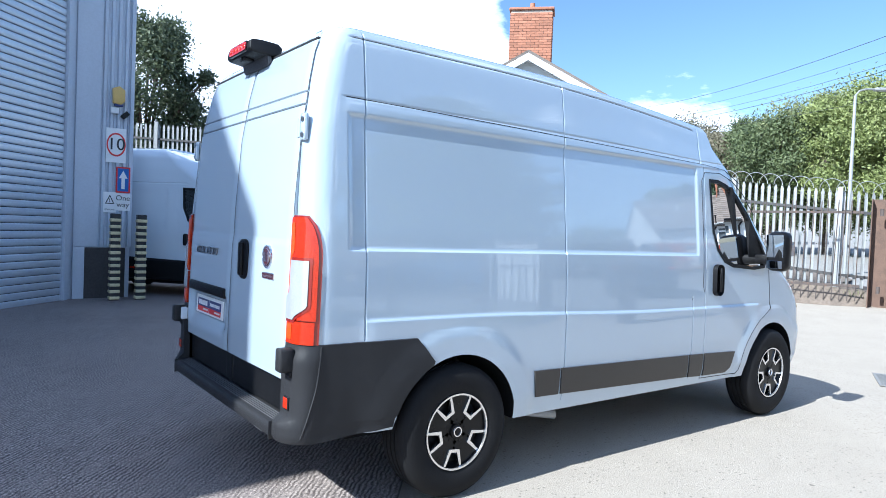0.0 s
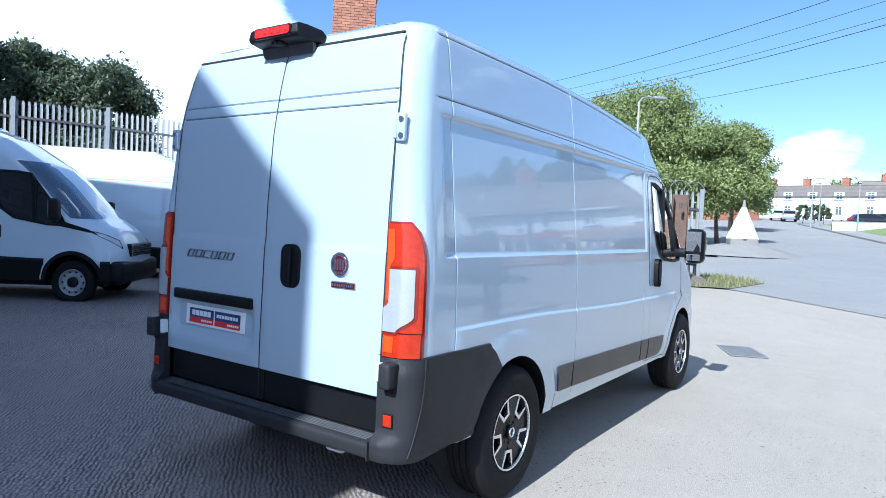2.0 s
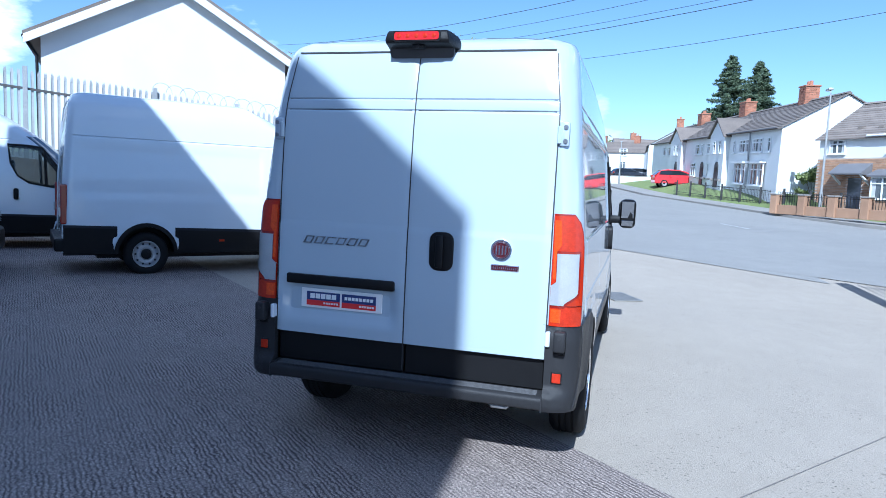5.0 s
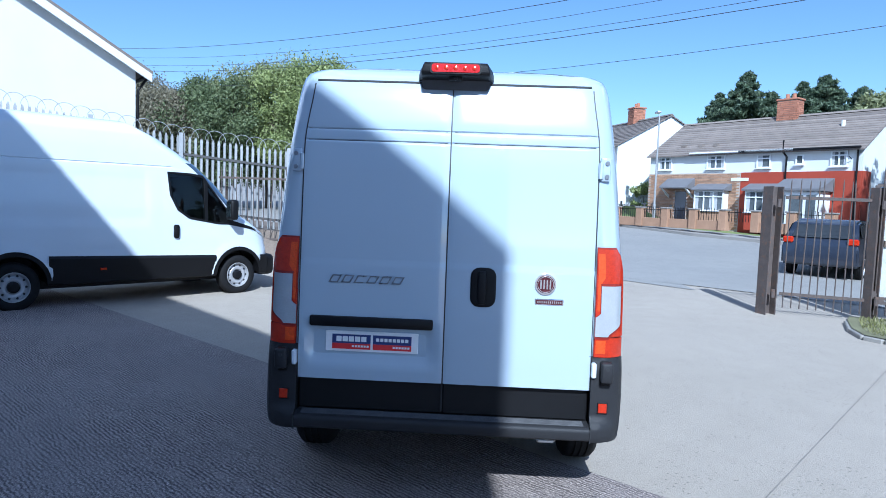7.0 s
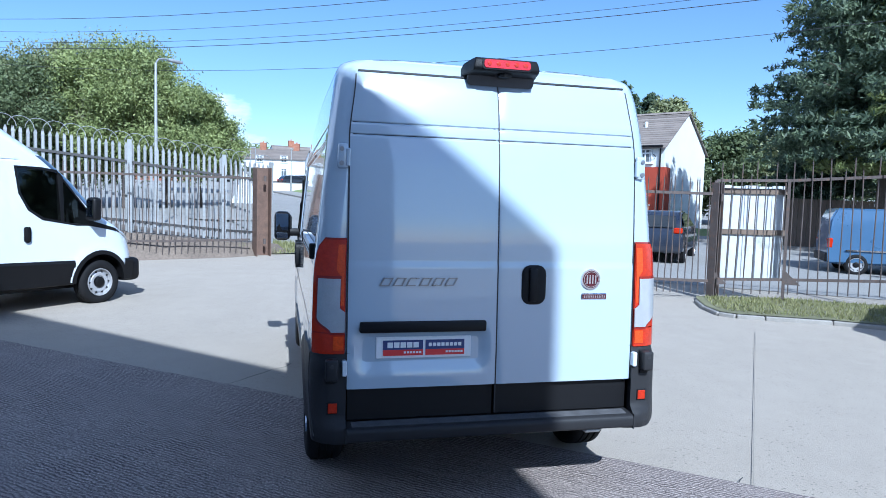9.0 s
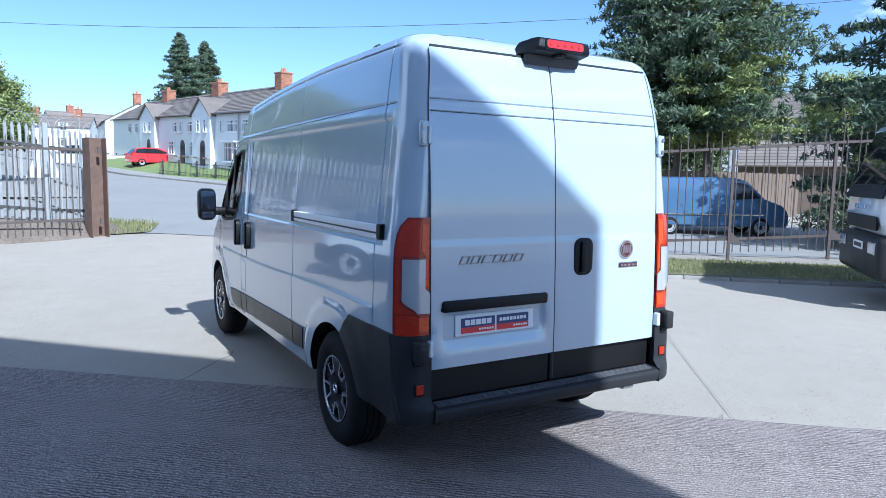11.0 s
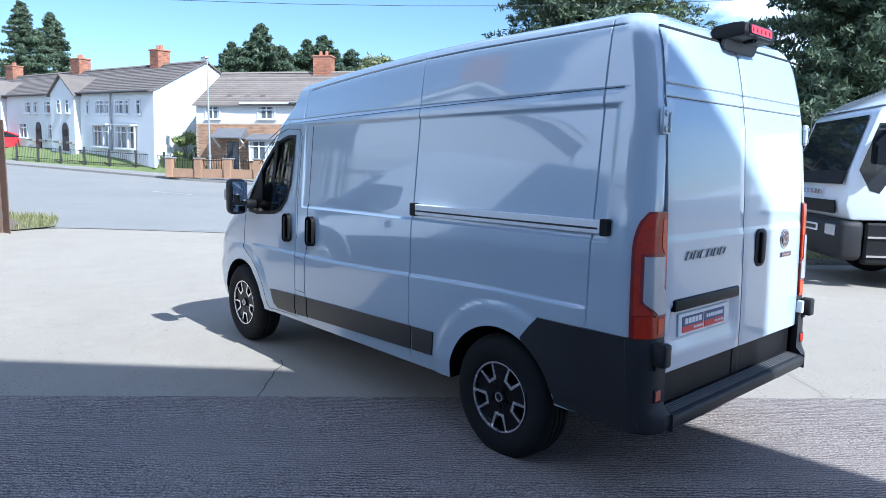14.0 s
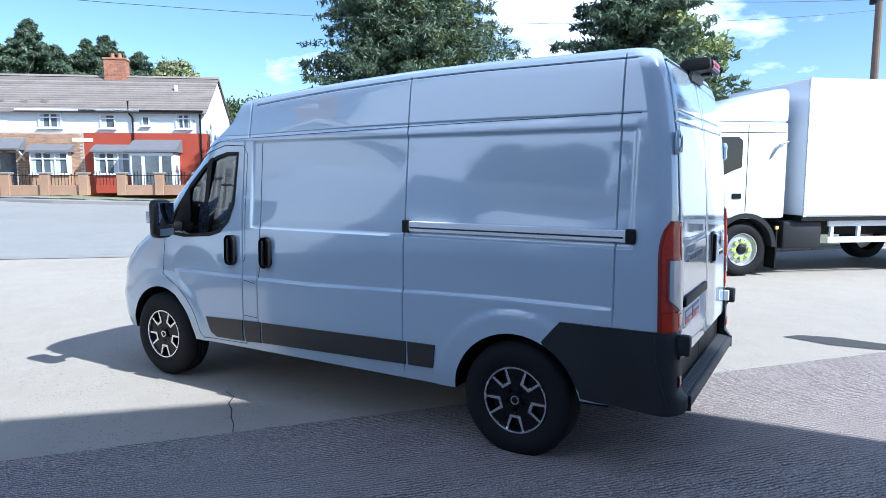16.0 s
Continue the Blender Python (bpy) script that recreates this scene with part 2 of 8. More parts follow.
YELLOW_P = base_mat("cream_yellow_paint", (0.62, 0.55, 0.33), 0.55, 0, 0, 0.12, 6.0, 60.0, dirt=((0.25, 0.2, 0.13), 8.0, 0.58, 0.6))
YELLOW = base_mat("amber_housing", (0.62, 0.42, 0.12), 0.4, 0, 0, 0.08, 6.0, 60.0)
BARK = base_mat("bark", (0.11, 0.085, 0.065), 0.9, 0, 0, 0.25, 3.0, 30.0, 0.5, 25.0)
CAR_RED = base_mat("red_car_paint", (0.55, 0.02, 0.025), 0.3, 0, 1.0, 0.03, 2.0, 200.0)
CAR_NAVY = base_mat("dark_navy_car_paint", (0.018, 0.022, 0.035), 0.3, 0, 1.0, 0.05, 2.0, 200.0)
CAR_BLUE = base_mat("blue_van_paint", (0.066, 0.130, 0.235), 0.3, 0.2, 1.0, 0.04, 2.0, 200.0)
CAR_GREY = base_mat("grey_car_paint", (0.25, 0.26, 0.28), 0.3, 0.2, 1.0, 0.04, 2.0, 200.0)
GREY_ROOF = base_mat("grey_porch_felt", (0.14, 0.14, 0.15), 0.8, 0, 0, 0.12, 3.0, 40.0)
CONCRETE = base_mat("concrete", (0.24, 0.225, 0.205), 0.9, 0, 0, 0.1, 2.0, 40.0, 0.3, 40.0, dirt=((0.22, 0.21, 0.19), 3.0, 0.56, 0.6))
WOOD_DARK = base_mat("weathered_timber_and_shaded_wall", (0.16, 0.12, 0.09), 0.85, 0, 0, 0.2, 2.0, 40.0, 0.3, 40.0)
WIRE = base_mat("cable_black", (0.03, 0.03, 0.034), 0.6, 0, 0, 0.1, 2.0, 40.0)


def leaf_mat(name, color, other):
    m = bpy.data.materials.new(name)
    m.use_nodes = True
    nt = m.node_tree
    b = nt.nodes["Principled BSDF"]
    tc = nt.nodes.new("ShaderNodeTexCoord").outputs["Object"]
    isl = nt.nodes.new("ShaderNodeNewGeometry").outputs["Random Per Island"]
    c = ramp(nt, isl, [(0.0, tuple(v * 0.5 for v in color)), (0.45, color), (1.0, other)])
    c = mixc(nt, 0.3, c, ramp(nt, noise_node(nt, tc, 0.5, 4), [(0.35, color), (0.65, other)]))
    nt.links.new(c, b.inputs["Base Color"])
    b.inputs["Roughness"].default_value = 0.6
    b.inputs["Subsurface Weight"].default_value = 0.0
    tl, mx = nt.nodes.new("ShaderNodeBsdfTranslucent"), nt.nodes.new("ShaderNodeMixShader")
    mx.inputs[0].default_value = 0.3
    nt.links.new(c, tl.inputs[0])
    nt.links.new(b.outputs[0], mx.inputs[1])
    nt.links.new(tl.outputs[0], mx.inputs[2])
    nt.links.new(mx.outputs[0], nt.nodes["Material Output"].inputs[0])
    return m


LEAF = leaf_mat("broadleaf", (0.20, 0.245, 0.075), (0.38, 0.42, 0.16))
LEAF_DARK = leaf_mat("dark_leaf", (0.065, 0.092, 0.05), (0.15, 0.17, 0.085))
CONIFER = leaf_mat("conifer_needles", (0.055, 0.09, 0.055), (0.20, 0.25, 0.135))
LEAF_COPPER = leaf_mat("copper_leaf", (0.085, 0.05, 0.06), (0.16, 0.10, 0.11))
LEAF_BROWN = leaf_mat("dusty_brown_leaf", (0.18, 0.165, 0.105), (0.30, 0.27, 0.18))
LEAF_MID = leaf_mat("mid_green_leaf", (0.10, 0.135, 0.055), (0.19, 0.225, 0.10))
LEAF_OLIVE = leaf_mat("olive_leaf", (0.200, 0.222, 0.10), (0.36, 0.375, 0.18))
GRASS_LEAF = leaf_mat("grass_blades", (0.20, 0.21, 0.07), (0.36, 0.34, 0.17))


def ground_mat(name, pale, dark, tamped=False, pits=False):
    """Worn yard surfacing: aggregate grain, patches, damp stains and hairline cracks; tamped concrete has brushed
    ridges, with shade painted into their grooves.
    """
    m = bpy.data.materials.new(name)
    m.use_nodes = True
    nt = m.node_tree
    b = nt.nodes["Principled BSDF"]
    tc = nt.nodes.new("ShaderNodeTexCoord").outputs["Object"]
    big, mid, fine = noise_node(nt, tc, 0.35, 6, 0.6), noise_node(nt, tc, 3.0, 6, 0.6), noise_node(nt, tc, 95.0, 3, 0.7)
    col = ramp(nt, big, [(0.3, dark), (0.7, pale)])
    col = mixc(nt, 0.45, col, ramp(nt, mid, [(0.3, dark), (0.68, pale)]))
    if tamped:
        grain = [(0.34, (0.22, 0.21, 0.23)), (0.46, (0.82, 0.82, 0.83)), (0.56, (1.0, 1.0, 1.0)), (0.68, (1.85, 1.85, 1.87))]
    else:
        grain = [(0.30, (0.62, 0.62, 0.62)), (0.46, (0.97, 0.97, 0.97)), (0.70, (1.12, 1.12, 1.11))]
    col = mixc(nt, 1.0, col, ramp(nt, fine, grain), "MULTIPLY")

    def specks(scale, size, amount, shade, mask_scale, mask_from):
        """Dark pits or gum spots, in patches."""
        vo, sp, mk, ml = nt.nodes.new("ShaderNodeTexVoronoi"), nt.nodes.new("ShaderNodeMapRange"), nt.nodes.new("ShaderNodeMapRange"), nt.nodes.new("ShaderNodeMath")
        vo.inputs["Scale"].default_value = scale
        sp.inputs[1].default_value, sp.inputs[2].default_value, sp.inputs[3].default_value, sp.inputs[4].default_value = size * 0.6, size, amount, 0.0
        mk.inputs[1].default_value, mk.inputs[2].default_value = mask_from, mask_from + 0.12
        ml.operation = "MULTIPLY"
        nt.links.new(tc, vo.inputs["Vector"])
        nt.links.new(vo.outputs["Distance"], sp.inputs[0])
        nt.links.new(noise_node(nt, tc, mask_scale, 3), mk.inputs[0])
        nt.links.new(sp.outputs[0], ml.inputs[0])
        nt.links.new(mk.outputs[0], ml.inputs[1])
        return mixc(nt, ml.outputs[0], col, tuple(c * shade for c in dark))

    col = specks(2.3, 0.05, 0.7, 0.35, 0.8, 0.40)
    if pits:
        col = specks(24.0, 0.22, 0.85, 0.42, 2.2, 0.42)
        col = specks(60.0, 0.26, 0.6, 0.55, 3.1, 0.40)
    height = fine
    if tamped:
        mp = nt.nodes.new("ShaderNodeMapping")
        mp.inputs["Rotation"].default_value = (0, 0, math.pi / 2 - tamped)
        nt.links.new(tc, mp.inputs[0])
        wv = nt.nodes.new("ShaderNodeTexWave")
        wv.wave_type, wv.bands_direction, wv.wave_profile = "BANDS", "X", "SIN"
        for key, val in (("Scale", 11.0), ("Distortion", 7.5), ("Detail", 4.0), ("Detail Scale", 1.1), ("Detail Roughness", 0.68)):
            wv.inputs[key].default_value = val
        nt.links.new(mp.outputs[0], wv.inputs["Vector"])
        broken = noise_node(nt, mp.outputs[0], 16.0, 3, 0.6, (1.0, 0.22, 1.0))
        worn = nt.nodes.new("ShaderNodeMapRange")
        worn.inputs[1].default_value, worn.inputs[2].default_value, worn.inputs[3].default_value = 0.34, 0.58, 0.30
        nt.links.new(noise_node(nt, tc, 0.75, 5, 0.62), worn.inputs[0])
        deep = nt.nodes.new("ShaderNodeMath")
        deep.operation = "MULTIPLY"
        nt.links.new(ramp(nt, broken, [(0.33, (0.15, 0.15, 0.15)), (0.53, (1.0, 1.0, 1.0))]), deep.inputs[0])
        nt.links.new(worn.outputs[0], deep.inputs[1])
        # colour darkens the grooves between ridges to strengthen their shade
        ridge = ramp(nt, wv.outputs["Fac"], [(0.10, (0.34, 0.32, 0.33)), (0.45, (0.90, 0.90, 0.90)), (0.9, (1.25, 1.24, 1.24))])
        col = mixc(nt, deep.outputs[0], col, mixc(nt, 1.0, col, ridge, "MULTIPLY"))
        relief = nt.nodes.new("ShaderNodeMath")
        relief.operation = "MULTIPLY"
        nt.links.new(wv.outputs["Fac"], relief.inputs[0])
        nt.links.new(deep.outputs[0], relief.inputs[1])
        ad = nt.nodes.new("ShaderNodeMath")
        ad.operation, ad.inputs[1].default_value = "MULTIPLY_ADD", 0.75
        nt.links.new(fine, ad.inputs[0])
        nt.links.new(relief.outputs[0], ad.inputs[2])
        height = ad.outputs[0]
    bn = nt.nodes.new("ShaderNodeBump")
    bn.inputs["Strength"].default_value, bn.inputs["Distance"].default_value = 0.45, 0.012
    nt.links.new(height, bn.inputs["Height"])
    nt.links.new(bn.outputs[0], b.inputs["Normal"])
    nt.links.new(col, b.inputs["Base Color"])
    b.inputs["Roughness"].default_value = 0.88
    b.inputs["Specular IOR Level"].default_value = 0.25
    return m


YARD = ground_mat("worn_yard_concrete", (0.400, 0.354, 0.296), (0.336, 0.297, 0.246), pits=True)
TAMPED = ground_mat("tamped_yard_concrete", (0.345, 0.297, 0.265), (0.252, 0.216, 0.196), tamped=radians(48.5))
ASPHALT = ground_mat("worn_road_asphalt", (0.300, 0.290, 0.272), (0.245, 0.238, 0.226))
PAVING = ground_mat("pavement_tarmac", (0.32, 0.305, 0.285), (0.25, 0.24, 0.225))
SOIL = base_mat("grass_soil", (0.155, 0.150, 0.08), 0.95, 0, 0, 0.25, 1.5, 40.0, 0.4, 30.0)
LAWN = base_mat("mown_grass", (0.17, 0.21, 0.07), 0.95, 0, 0, 0.2, 0.8, 40.0, 0.5, 40.0)

# ---- building helpers ----
def part(name, bm, material, parent=None, label="", smooth=False):
    """Links a bmesh as one mesh object under a thing or a part."""
    me = bpy.data.meshes.new(name)
    bm.normal_update()
    bm.to_mesh(me)
    bm.free()
    for mt in material if isinstance(material, (list, tuple)) else [material]:
        me.materials.append(mt)
    if smooth:
        for p in me.polygons:
            p.use_smooth = True
        if smooth is not True:
            me.set_sharp_from_angle(angle=radians(smooth))
    ob = new(name, me)
    if parent:
        ob.parent = parent
    if label:
        tagged(ob, label)
    return ob


def share(name, mesh, parent, m):
    """One more object on a mesh that alike pieces share."""
    ob = new(name, mesh)
    ob.parent, ob.matrix_basis = parent, m
    return ob


def thing(name, label, category, m=None, group="", kind=""):
    ob = new(name)
    ob.empty_display_size = 0.2
    if m:
        ob.matrix_basis = m
    return tagged(ob, label, category, group, kind)


def BM():
    return bmesh.new()


def box(bm, c, s, bevel=0.0, m=None, seg=1):
    r = bmesh.ops.create_cube(bm, size=1.0)
    bmesh.ops.transform(bm, matrix=Matrix.Translation(c) @ Matrix.Diagonal((*s, 1)), verts=r["verts"])
    vs = r["verts"]
    if bevel:
        es = list({e for v in vs for e in v.link_edges})
        o = bmesh.ops.bevel(bm, geom=es, offset=bevel, segments=seg, affect="EDGES", profile=0.5)
        vs = list({v for f in o["faces"] for v in f.verts} | {v for v in vs if v.is_valid})
    if m:
        bmesh.ops.transform(bm, matrix=m, verts=[v for v in vs if v.is_valid])
    return bm


def boxed(c, s, bevel=0.0, m=None, seg=1):
    return box(BM(), c, s, bevel, m, seg)


def cyl(bm, a, b, r, r2=None, n=12, caps=True):
    a, b = Vector(a), Vector(b)
    o = bmesh.ops.create_cone(bm, cap_ends=caps, segments=n, radius1=r, radius2=r if r2 is None else r2, depth=(b - a).length)
    m = Matrix.Translation((a + b) / 2) @ (b - a).to_track_quat("Z", "Y").to_matrix().to_4x4()
    bmesh.ops.transform(bm, matrix=m, verts=o["verts"])
    return bm


def prism(bm, pts, lo, hi, axis="y", bevel=0.0):
    """A polygon of (u, v) drawn out between lo and hi along an axis: y (u=x, v=z), x (u=y, v=z) or z (u=x, v=y)."""
    def at(u, v, w):
        return {"y": (u, w, v), "x": (w, u, v), "z": (u, v, w)}[axis]
    A, B = [bm.verts.new(at(u, v, lo)) for u, v in pts], [bm.verts.new(at(u, v, hi)) for u, v in pts]
    fs = [bm.faces.new(A), bm.faces.new(B[::-1])]
    n = len(pts)
    for i in range(n):
        fs.append(bm.faces.new((A[i], B[i], B[(i + 1) % n], A[(i + 1) % n])))
    bmesh.ops.recalc_face_normals(bm, faces=fs)
    if bevel:
        bmesh.ops.bevel(bm, geom=list({e for f in fs for e in f.edges}), offset=bevel, segments=2, affect="EDGES", profile=0.5)
    return bm


def grid(bm, rows, close=False, flip=False):
    """A skin over rows of points."""
    V = [[bm.verts.new(p) for p in r] for r in rows]
    n = len(V[0])
    for i in range(len(V) - 1):
        for j in range(n if close else n - 1):
            q = (V[i][j], V[i][(j + 1) % n], V[i + 1][(j + 1) % n], V[i + 1][j])
            bm.faces.new(q[::-1] if flip else q)
    return V


def lathe(bm, prof, n=32, axis="y", c=(0, 0, 0), close=False):
    """A profile of (radius, along) turned about an axis."""
    rows = []
    for r, h in prof:
        row = []
        for i in range(n):
            a = 2 * math.pi * i / n
            p = {"y": (r * math.cos(a), h, r * math.sin(a)), "z": (r * math.cos(a), r * math.sin(a), h)}[axis]
            row.append(tuple(p[k] + c[k] for k in range(3)))
        rows.append(row)
    grid(bm, rows, close=True)
    bmesh.ops.recalc_face_normals(bm, faces=bm.faces)
    return bm


def tube(bm, pts, r, n=6):
    """One connected round bar through the points."""
    pts = [Vector(p) for p in pts]
    rows = []
    for i, p in enumerate(pts):
        d = (pts[min(i + 1, len(pts) - 1)] - pts[max(i - 1, 0)]).normalized()
        q = d.to_track_quat("Z", "Y")
        rows.append([tuple(p + q @ Vector((r * math.cos(2 * math.pi * k / n), r * math.sin(2 * math.pi * k / n), 0))) for k in range(n)])
    V = grid(bm, rows, close=True)
    bm.faces.new(V[0][::-1])
    bm.faces.new(V[-1])
    return bm


def cut(ob, cutters):
    """Takes the cutters' shapes out of a solid part, and keeps the result as plain mesh."""
    for c in cutters:
        md = ob.modifiers.new("cut", "BOOLEAN")
        md.operation, md.object, md.solver, md.material_mode = "DIFFERENCE", c, "EXACT", "TRANSFER"
    bpy.context.view_layer.update()
    dg = bpy.context.evaluated_depsgraph_get()
    me = bpy.data.meshes.new_from_object(ob.evaluated_get(dg), preserve_all_data_layers=True, depsgraph=dg)
    ob.modifiers.clear()
    old, ob.data = ob.data, me
    bpy.data.meshes.remove(old)
    for c in cutters:
        d = c.data
        bpy.data.objects.remove(c)
        bpy.data.meshes.remove(d)
    return ob


def text_bm(body, size, depth=0.004):
    """Lettering in the built-in font as a mesh, lying in x (along) and z (up), facing -y."""
    cu = bpy.data.curves.new("lettering", "FONT")
    cu.body, cu.size, cu.extrude, cu.align_x, cu.align_y = body, size, depth, "CENTER", "CENTER"
    cu.resolution_u = 3
    ob = bpy.data.objects.new("lettering", cu)
    scene.collection.objects.link(ob)
    bpy.context.view_layer.update()
    dg = bpy.context.evaluated_depsgraph_get()
    me = bpy.data.meshes.new_from_object(ob.evaluated_get(dg))
    bm = BM()
    bm.from_mesh(me)
    bpy.data.objects.remove(ob)
    bpy.data.curves.remove(cu)
    bpy.data.meshes.remove(me)
    bmesh.ops.transform(bm, matrix=Matrix.Rotation(radians(90), 4, "X"), verts=bm.verts)
    return bm


def lift(x, y=0.0):
    """Height of the ground: level in the yard, rising gently past the gate."""
    d = max(0.0, min(x, 45.0) - 5.0)
    return 0.037 * (math.sqrt(d * d + 4) - 2) + 0.050 * (min(max(x, 45.0), 110.0) - 45.0)


def step(v, e):
    """0 below, 1 above, smooth over the width e."""
    t = max(0.0, min(1.0, v / e + 0.5))
    return t * t * (3 - 2 * t)


def plateau(v, lo, hi, e):
    return step(v - lo, e) * step(hi - v, e)

# ---- ground, road, kerbs ----
def sheet(name, pts, material, dz, label="", cat="", n=1, kind="structure"):
    """A flat patch of ground that follows its height."""
    bm = BM()
    f = bm.faces.new([bm.verts.new((x, y, 0)) for x, y in pts])
    if n > 1:
        bmesh.ops.triangulate(bm, faces=bm.faces[:])
        bmesh.ops.subdivide_edges(bm, edges=bm.edges[:], cuts=n, use_grid_fill=True)
    for v in bm.verts:
        v.co.z = lift(v.co.x) + dz
    bmesh.ops.recalc_face_normals(bm, faces=bm.faces)
    if bm.faces[:][0].normal.z < 0:
        bmesh.ops.reverse_faces(bm, faces=bm.faces[:])
    return tagged(part(name, bm, material, smooth=True), label, cat, kind=kind)


def strip(name, line_a, line_b, material, dz, label, cat, k=24):
    """A band of ground between two lines, cut across k times."""
    bm = BM()
    rows = []
    for i in range(k + 1):
        t = i / k
        rows.append([(a[0] + (b[0] - a[0]) * t, a[1] + (b[1] - a[1]) * t) for a, b in (line_a, line_b)])
    V = grid(bm, [[(x, y, lift(x) + dz) for x, y in r] for r in rows])
    bmesh.ops.recalc_face_normals(bm, faces=bm.faces)
    if bm.faces[:][0].normal.z < 0:
        bmesh.ops.reverse_faces(bm, faces=bm.faces[:])
    return tagged(part(name, bm, material), label, cat, kind="structure")


bm = BM()
xs = [-700, -300, -120, -60] + [-40 + 2.5 * i for i in range(61)] + [130, 200, 350, 800]
ys = [-700, -300, -120, -60, -30, 0, 30, 60, 120, 300, 700]
grid(bm, [[(x, y, lift(x) - 0.02) for y in ys] for x in xs], flip=True)
tagged(part("ground", bm, PAVING), "worn grey tarmac ground", "ground", kind="structure")

# the yard: sun-bleached concrete, and the tamped apron by the building
bm = BM()
xs, ys = [-26 + 2.0 * i for i in range(20)] + [13.6], [-30, -12, 0, 12, 30]
grid(bm, [[(min(x, 13.6), y, lift(min(x, 13.6)) - 0.010) for y in ys] for x in xs], flip=True)
tagged(part("yard_floor", bm, YARD), "sun-bleached worn concrete yard with stains", "ground", kind="structure")
JA, JB = (6.6, 7.44), (-9.0, -11.4)      # the joint that the tamped apron ends on
apron = [JA, JB, (-14.0, -11.4), (-14.0, 16.0), (8.0, 16.0)]
sheet("concrete_apron", apron, TAMPED, 0.0, "tamped concrete apron with brushed ridges", "ground", n=1)


def seam_line(name, pts, width, label, mat, jag=0.0, seed=1):
    """A dark joint or crack drawn in the surface, a thin sunk-looking strip of filler."""
    rng = random.Random(seed)
    fine = []
    for a, b in zip(pts, pts[1:]):
        k = max(2, int(math.dist(a, b) / 0.12))
        for i in range(k):
            t = i / k
            fine.append((a[0] + (b[0] - a[0]) * t + rng.uniform(-jag, jag), a[1] + (b[1] - a[1]) * t + rng.uniform(-jag, jag)))
    fine.append(pts[-1])
    bm = BM()
    rows = []
    for i, p in enumerate(fine):
        q = fine[min(i + 1, len(fine) - 1)] if i < len(fine) - 1 else p
        o = fine[i - 1] if i else p
        d = Vector((q[0] - o[0], q[1] - o[1])).normalized()
        w = width * (rng.uniform(0.5, 1.0) if jag else 1.0) / 2
        rows.append([(p[0] - d.y * w, p[1] + d.x * w, lift(p[0]) + 0.005), (p[0] + d.y * w, p[1] - d.x * w, lift(p[0]) + 0.005)])
    grid(bm, rows, flip=True)
    return tagged(part(name, bm, mat), label, "joint", kind="structure")


CRACK = base_mat("crack_shadow_gap", (0.045, 0.042, 0.04), 0.95, 0, 0, 0.3, 5.0, 60.0)
JOINT_PALE = base_mat("worn_joint_filler", (0.25, 0.222, 0.188), 0.95, 0, 0, 0.3, 5.0, 60.0)
JOINT = base_mat("joint_filler", (0.15, 0.138, 0.127), 0.95, 0, 0, 0.3, 5.0, 60.0)
seam_line("joint", [JA, JB], 0.016, "dark expansion joint between yard and apron", JOINT, 0.003, 1)
seam_line("joint", [(2.56, 1.06), (2.2, 1.36), (1.84, 1.67)], 0.010, "hairline crack in the concrete", CRACK, 0.022, 2)
seam_line("joint", [(-0.46, -0.45), (-0.60, -0.30), (-0.78, -0.18), (-0.97, 0.08), (-1.08, 0.34), (-1.28, 0.5)], 0.011, "hairline crack in the concrete", CRACK, 0.026, 3)
seam_line("joint", [(3.6, -5.42), (-0.99, -1.72)], 0.006, "faint straight joint in the yard concrete", JOINT_PALE, 0.0, 4)
seam_line("joint", [(-0.86, -1.76), (-0.96, -1.66), (-1.08, -1.70), (-1.22, -1.74), (-1.45, -1.9)], 0.010, "crack in the sunlit concrete", CRACK, 0.02, 5)
seam_line("joint", [(2.30, 2.78), (2.18, 2.72), (2.10, 2.60)], 0.010, "short crack in the shaded concrete", CRACK, 0.02, 6)
PATCH = ground_mat("tar_and_dark_patch", (0.075, 0.073, 0.072), (0.05, 0.05, 0.05))
sheet("tar_patch", [(1.72, 1.50), (1.62, 1.40), (1.50, 1.24), (1.40, 1.16), (1.43, 1.24), (1.49, 1.34), (1.60, 1.46), (1.68, 1.53)], PATCH, 0.006, "small dark tar repair in the concrete", "repair")
# long dark patch with an uneven outline, in the same colour as the tar
sheet("oil_stain", [(-1.25, -3.42), (-1.4, -3.6), (-1.75, -3.68), (-2.2, -3.62), (-2.75, -3.66), (-2.9, -3.55), (-2.5, -3.42), (-2.1, -3.30), (-1.7, -3.27)], PATCH, -0.005, "dark irregular patch on the yard concrete", "stain")
FADED = base_mat("faded_yellow_line", (0.34, 0.29, 0.17), 0.9, 0, 0, 0.2, 6.0, 60.0, dirt=((0.2, 0.19, 0.17), 9.0, 0.45, 0.9))
seam_line("bay_line", [(-2.4, 6.0), (-1.05, 4.89), (0.2, 3.9)], 0.09, "faded yellow painted bay line", FADED, 0.0, 7)
seam_line("bay_line", [(-0.6, 8.9), (0.6, 7.76), (1.8, 6.7)], 0.09, "faded yellow painted bay line", FADED, 0.0, 8)

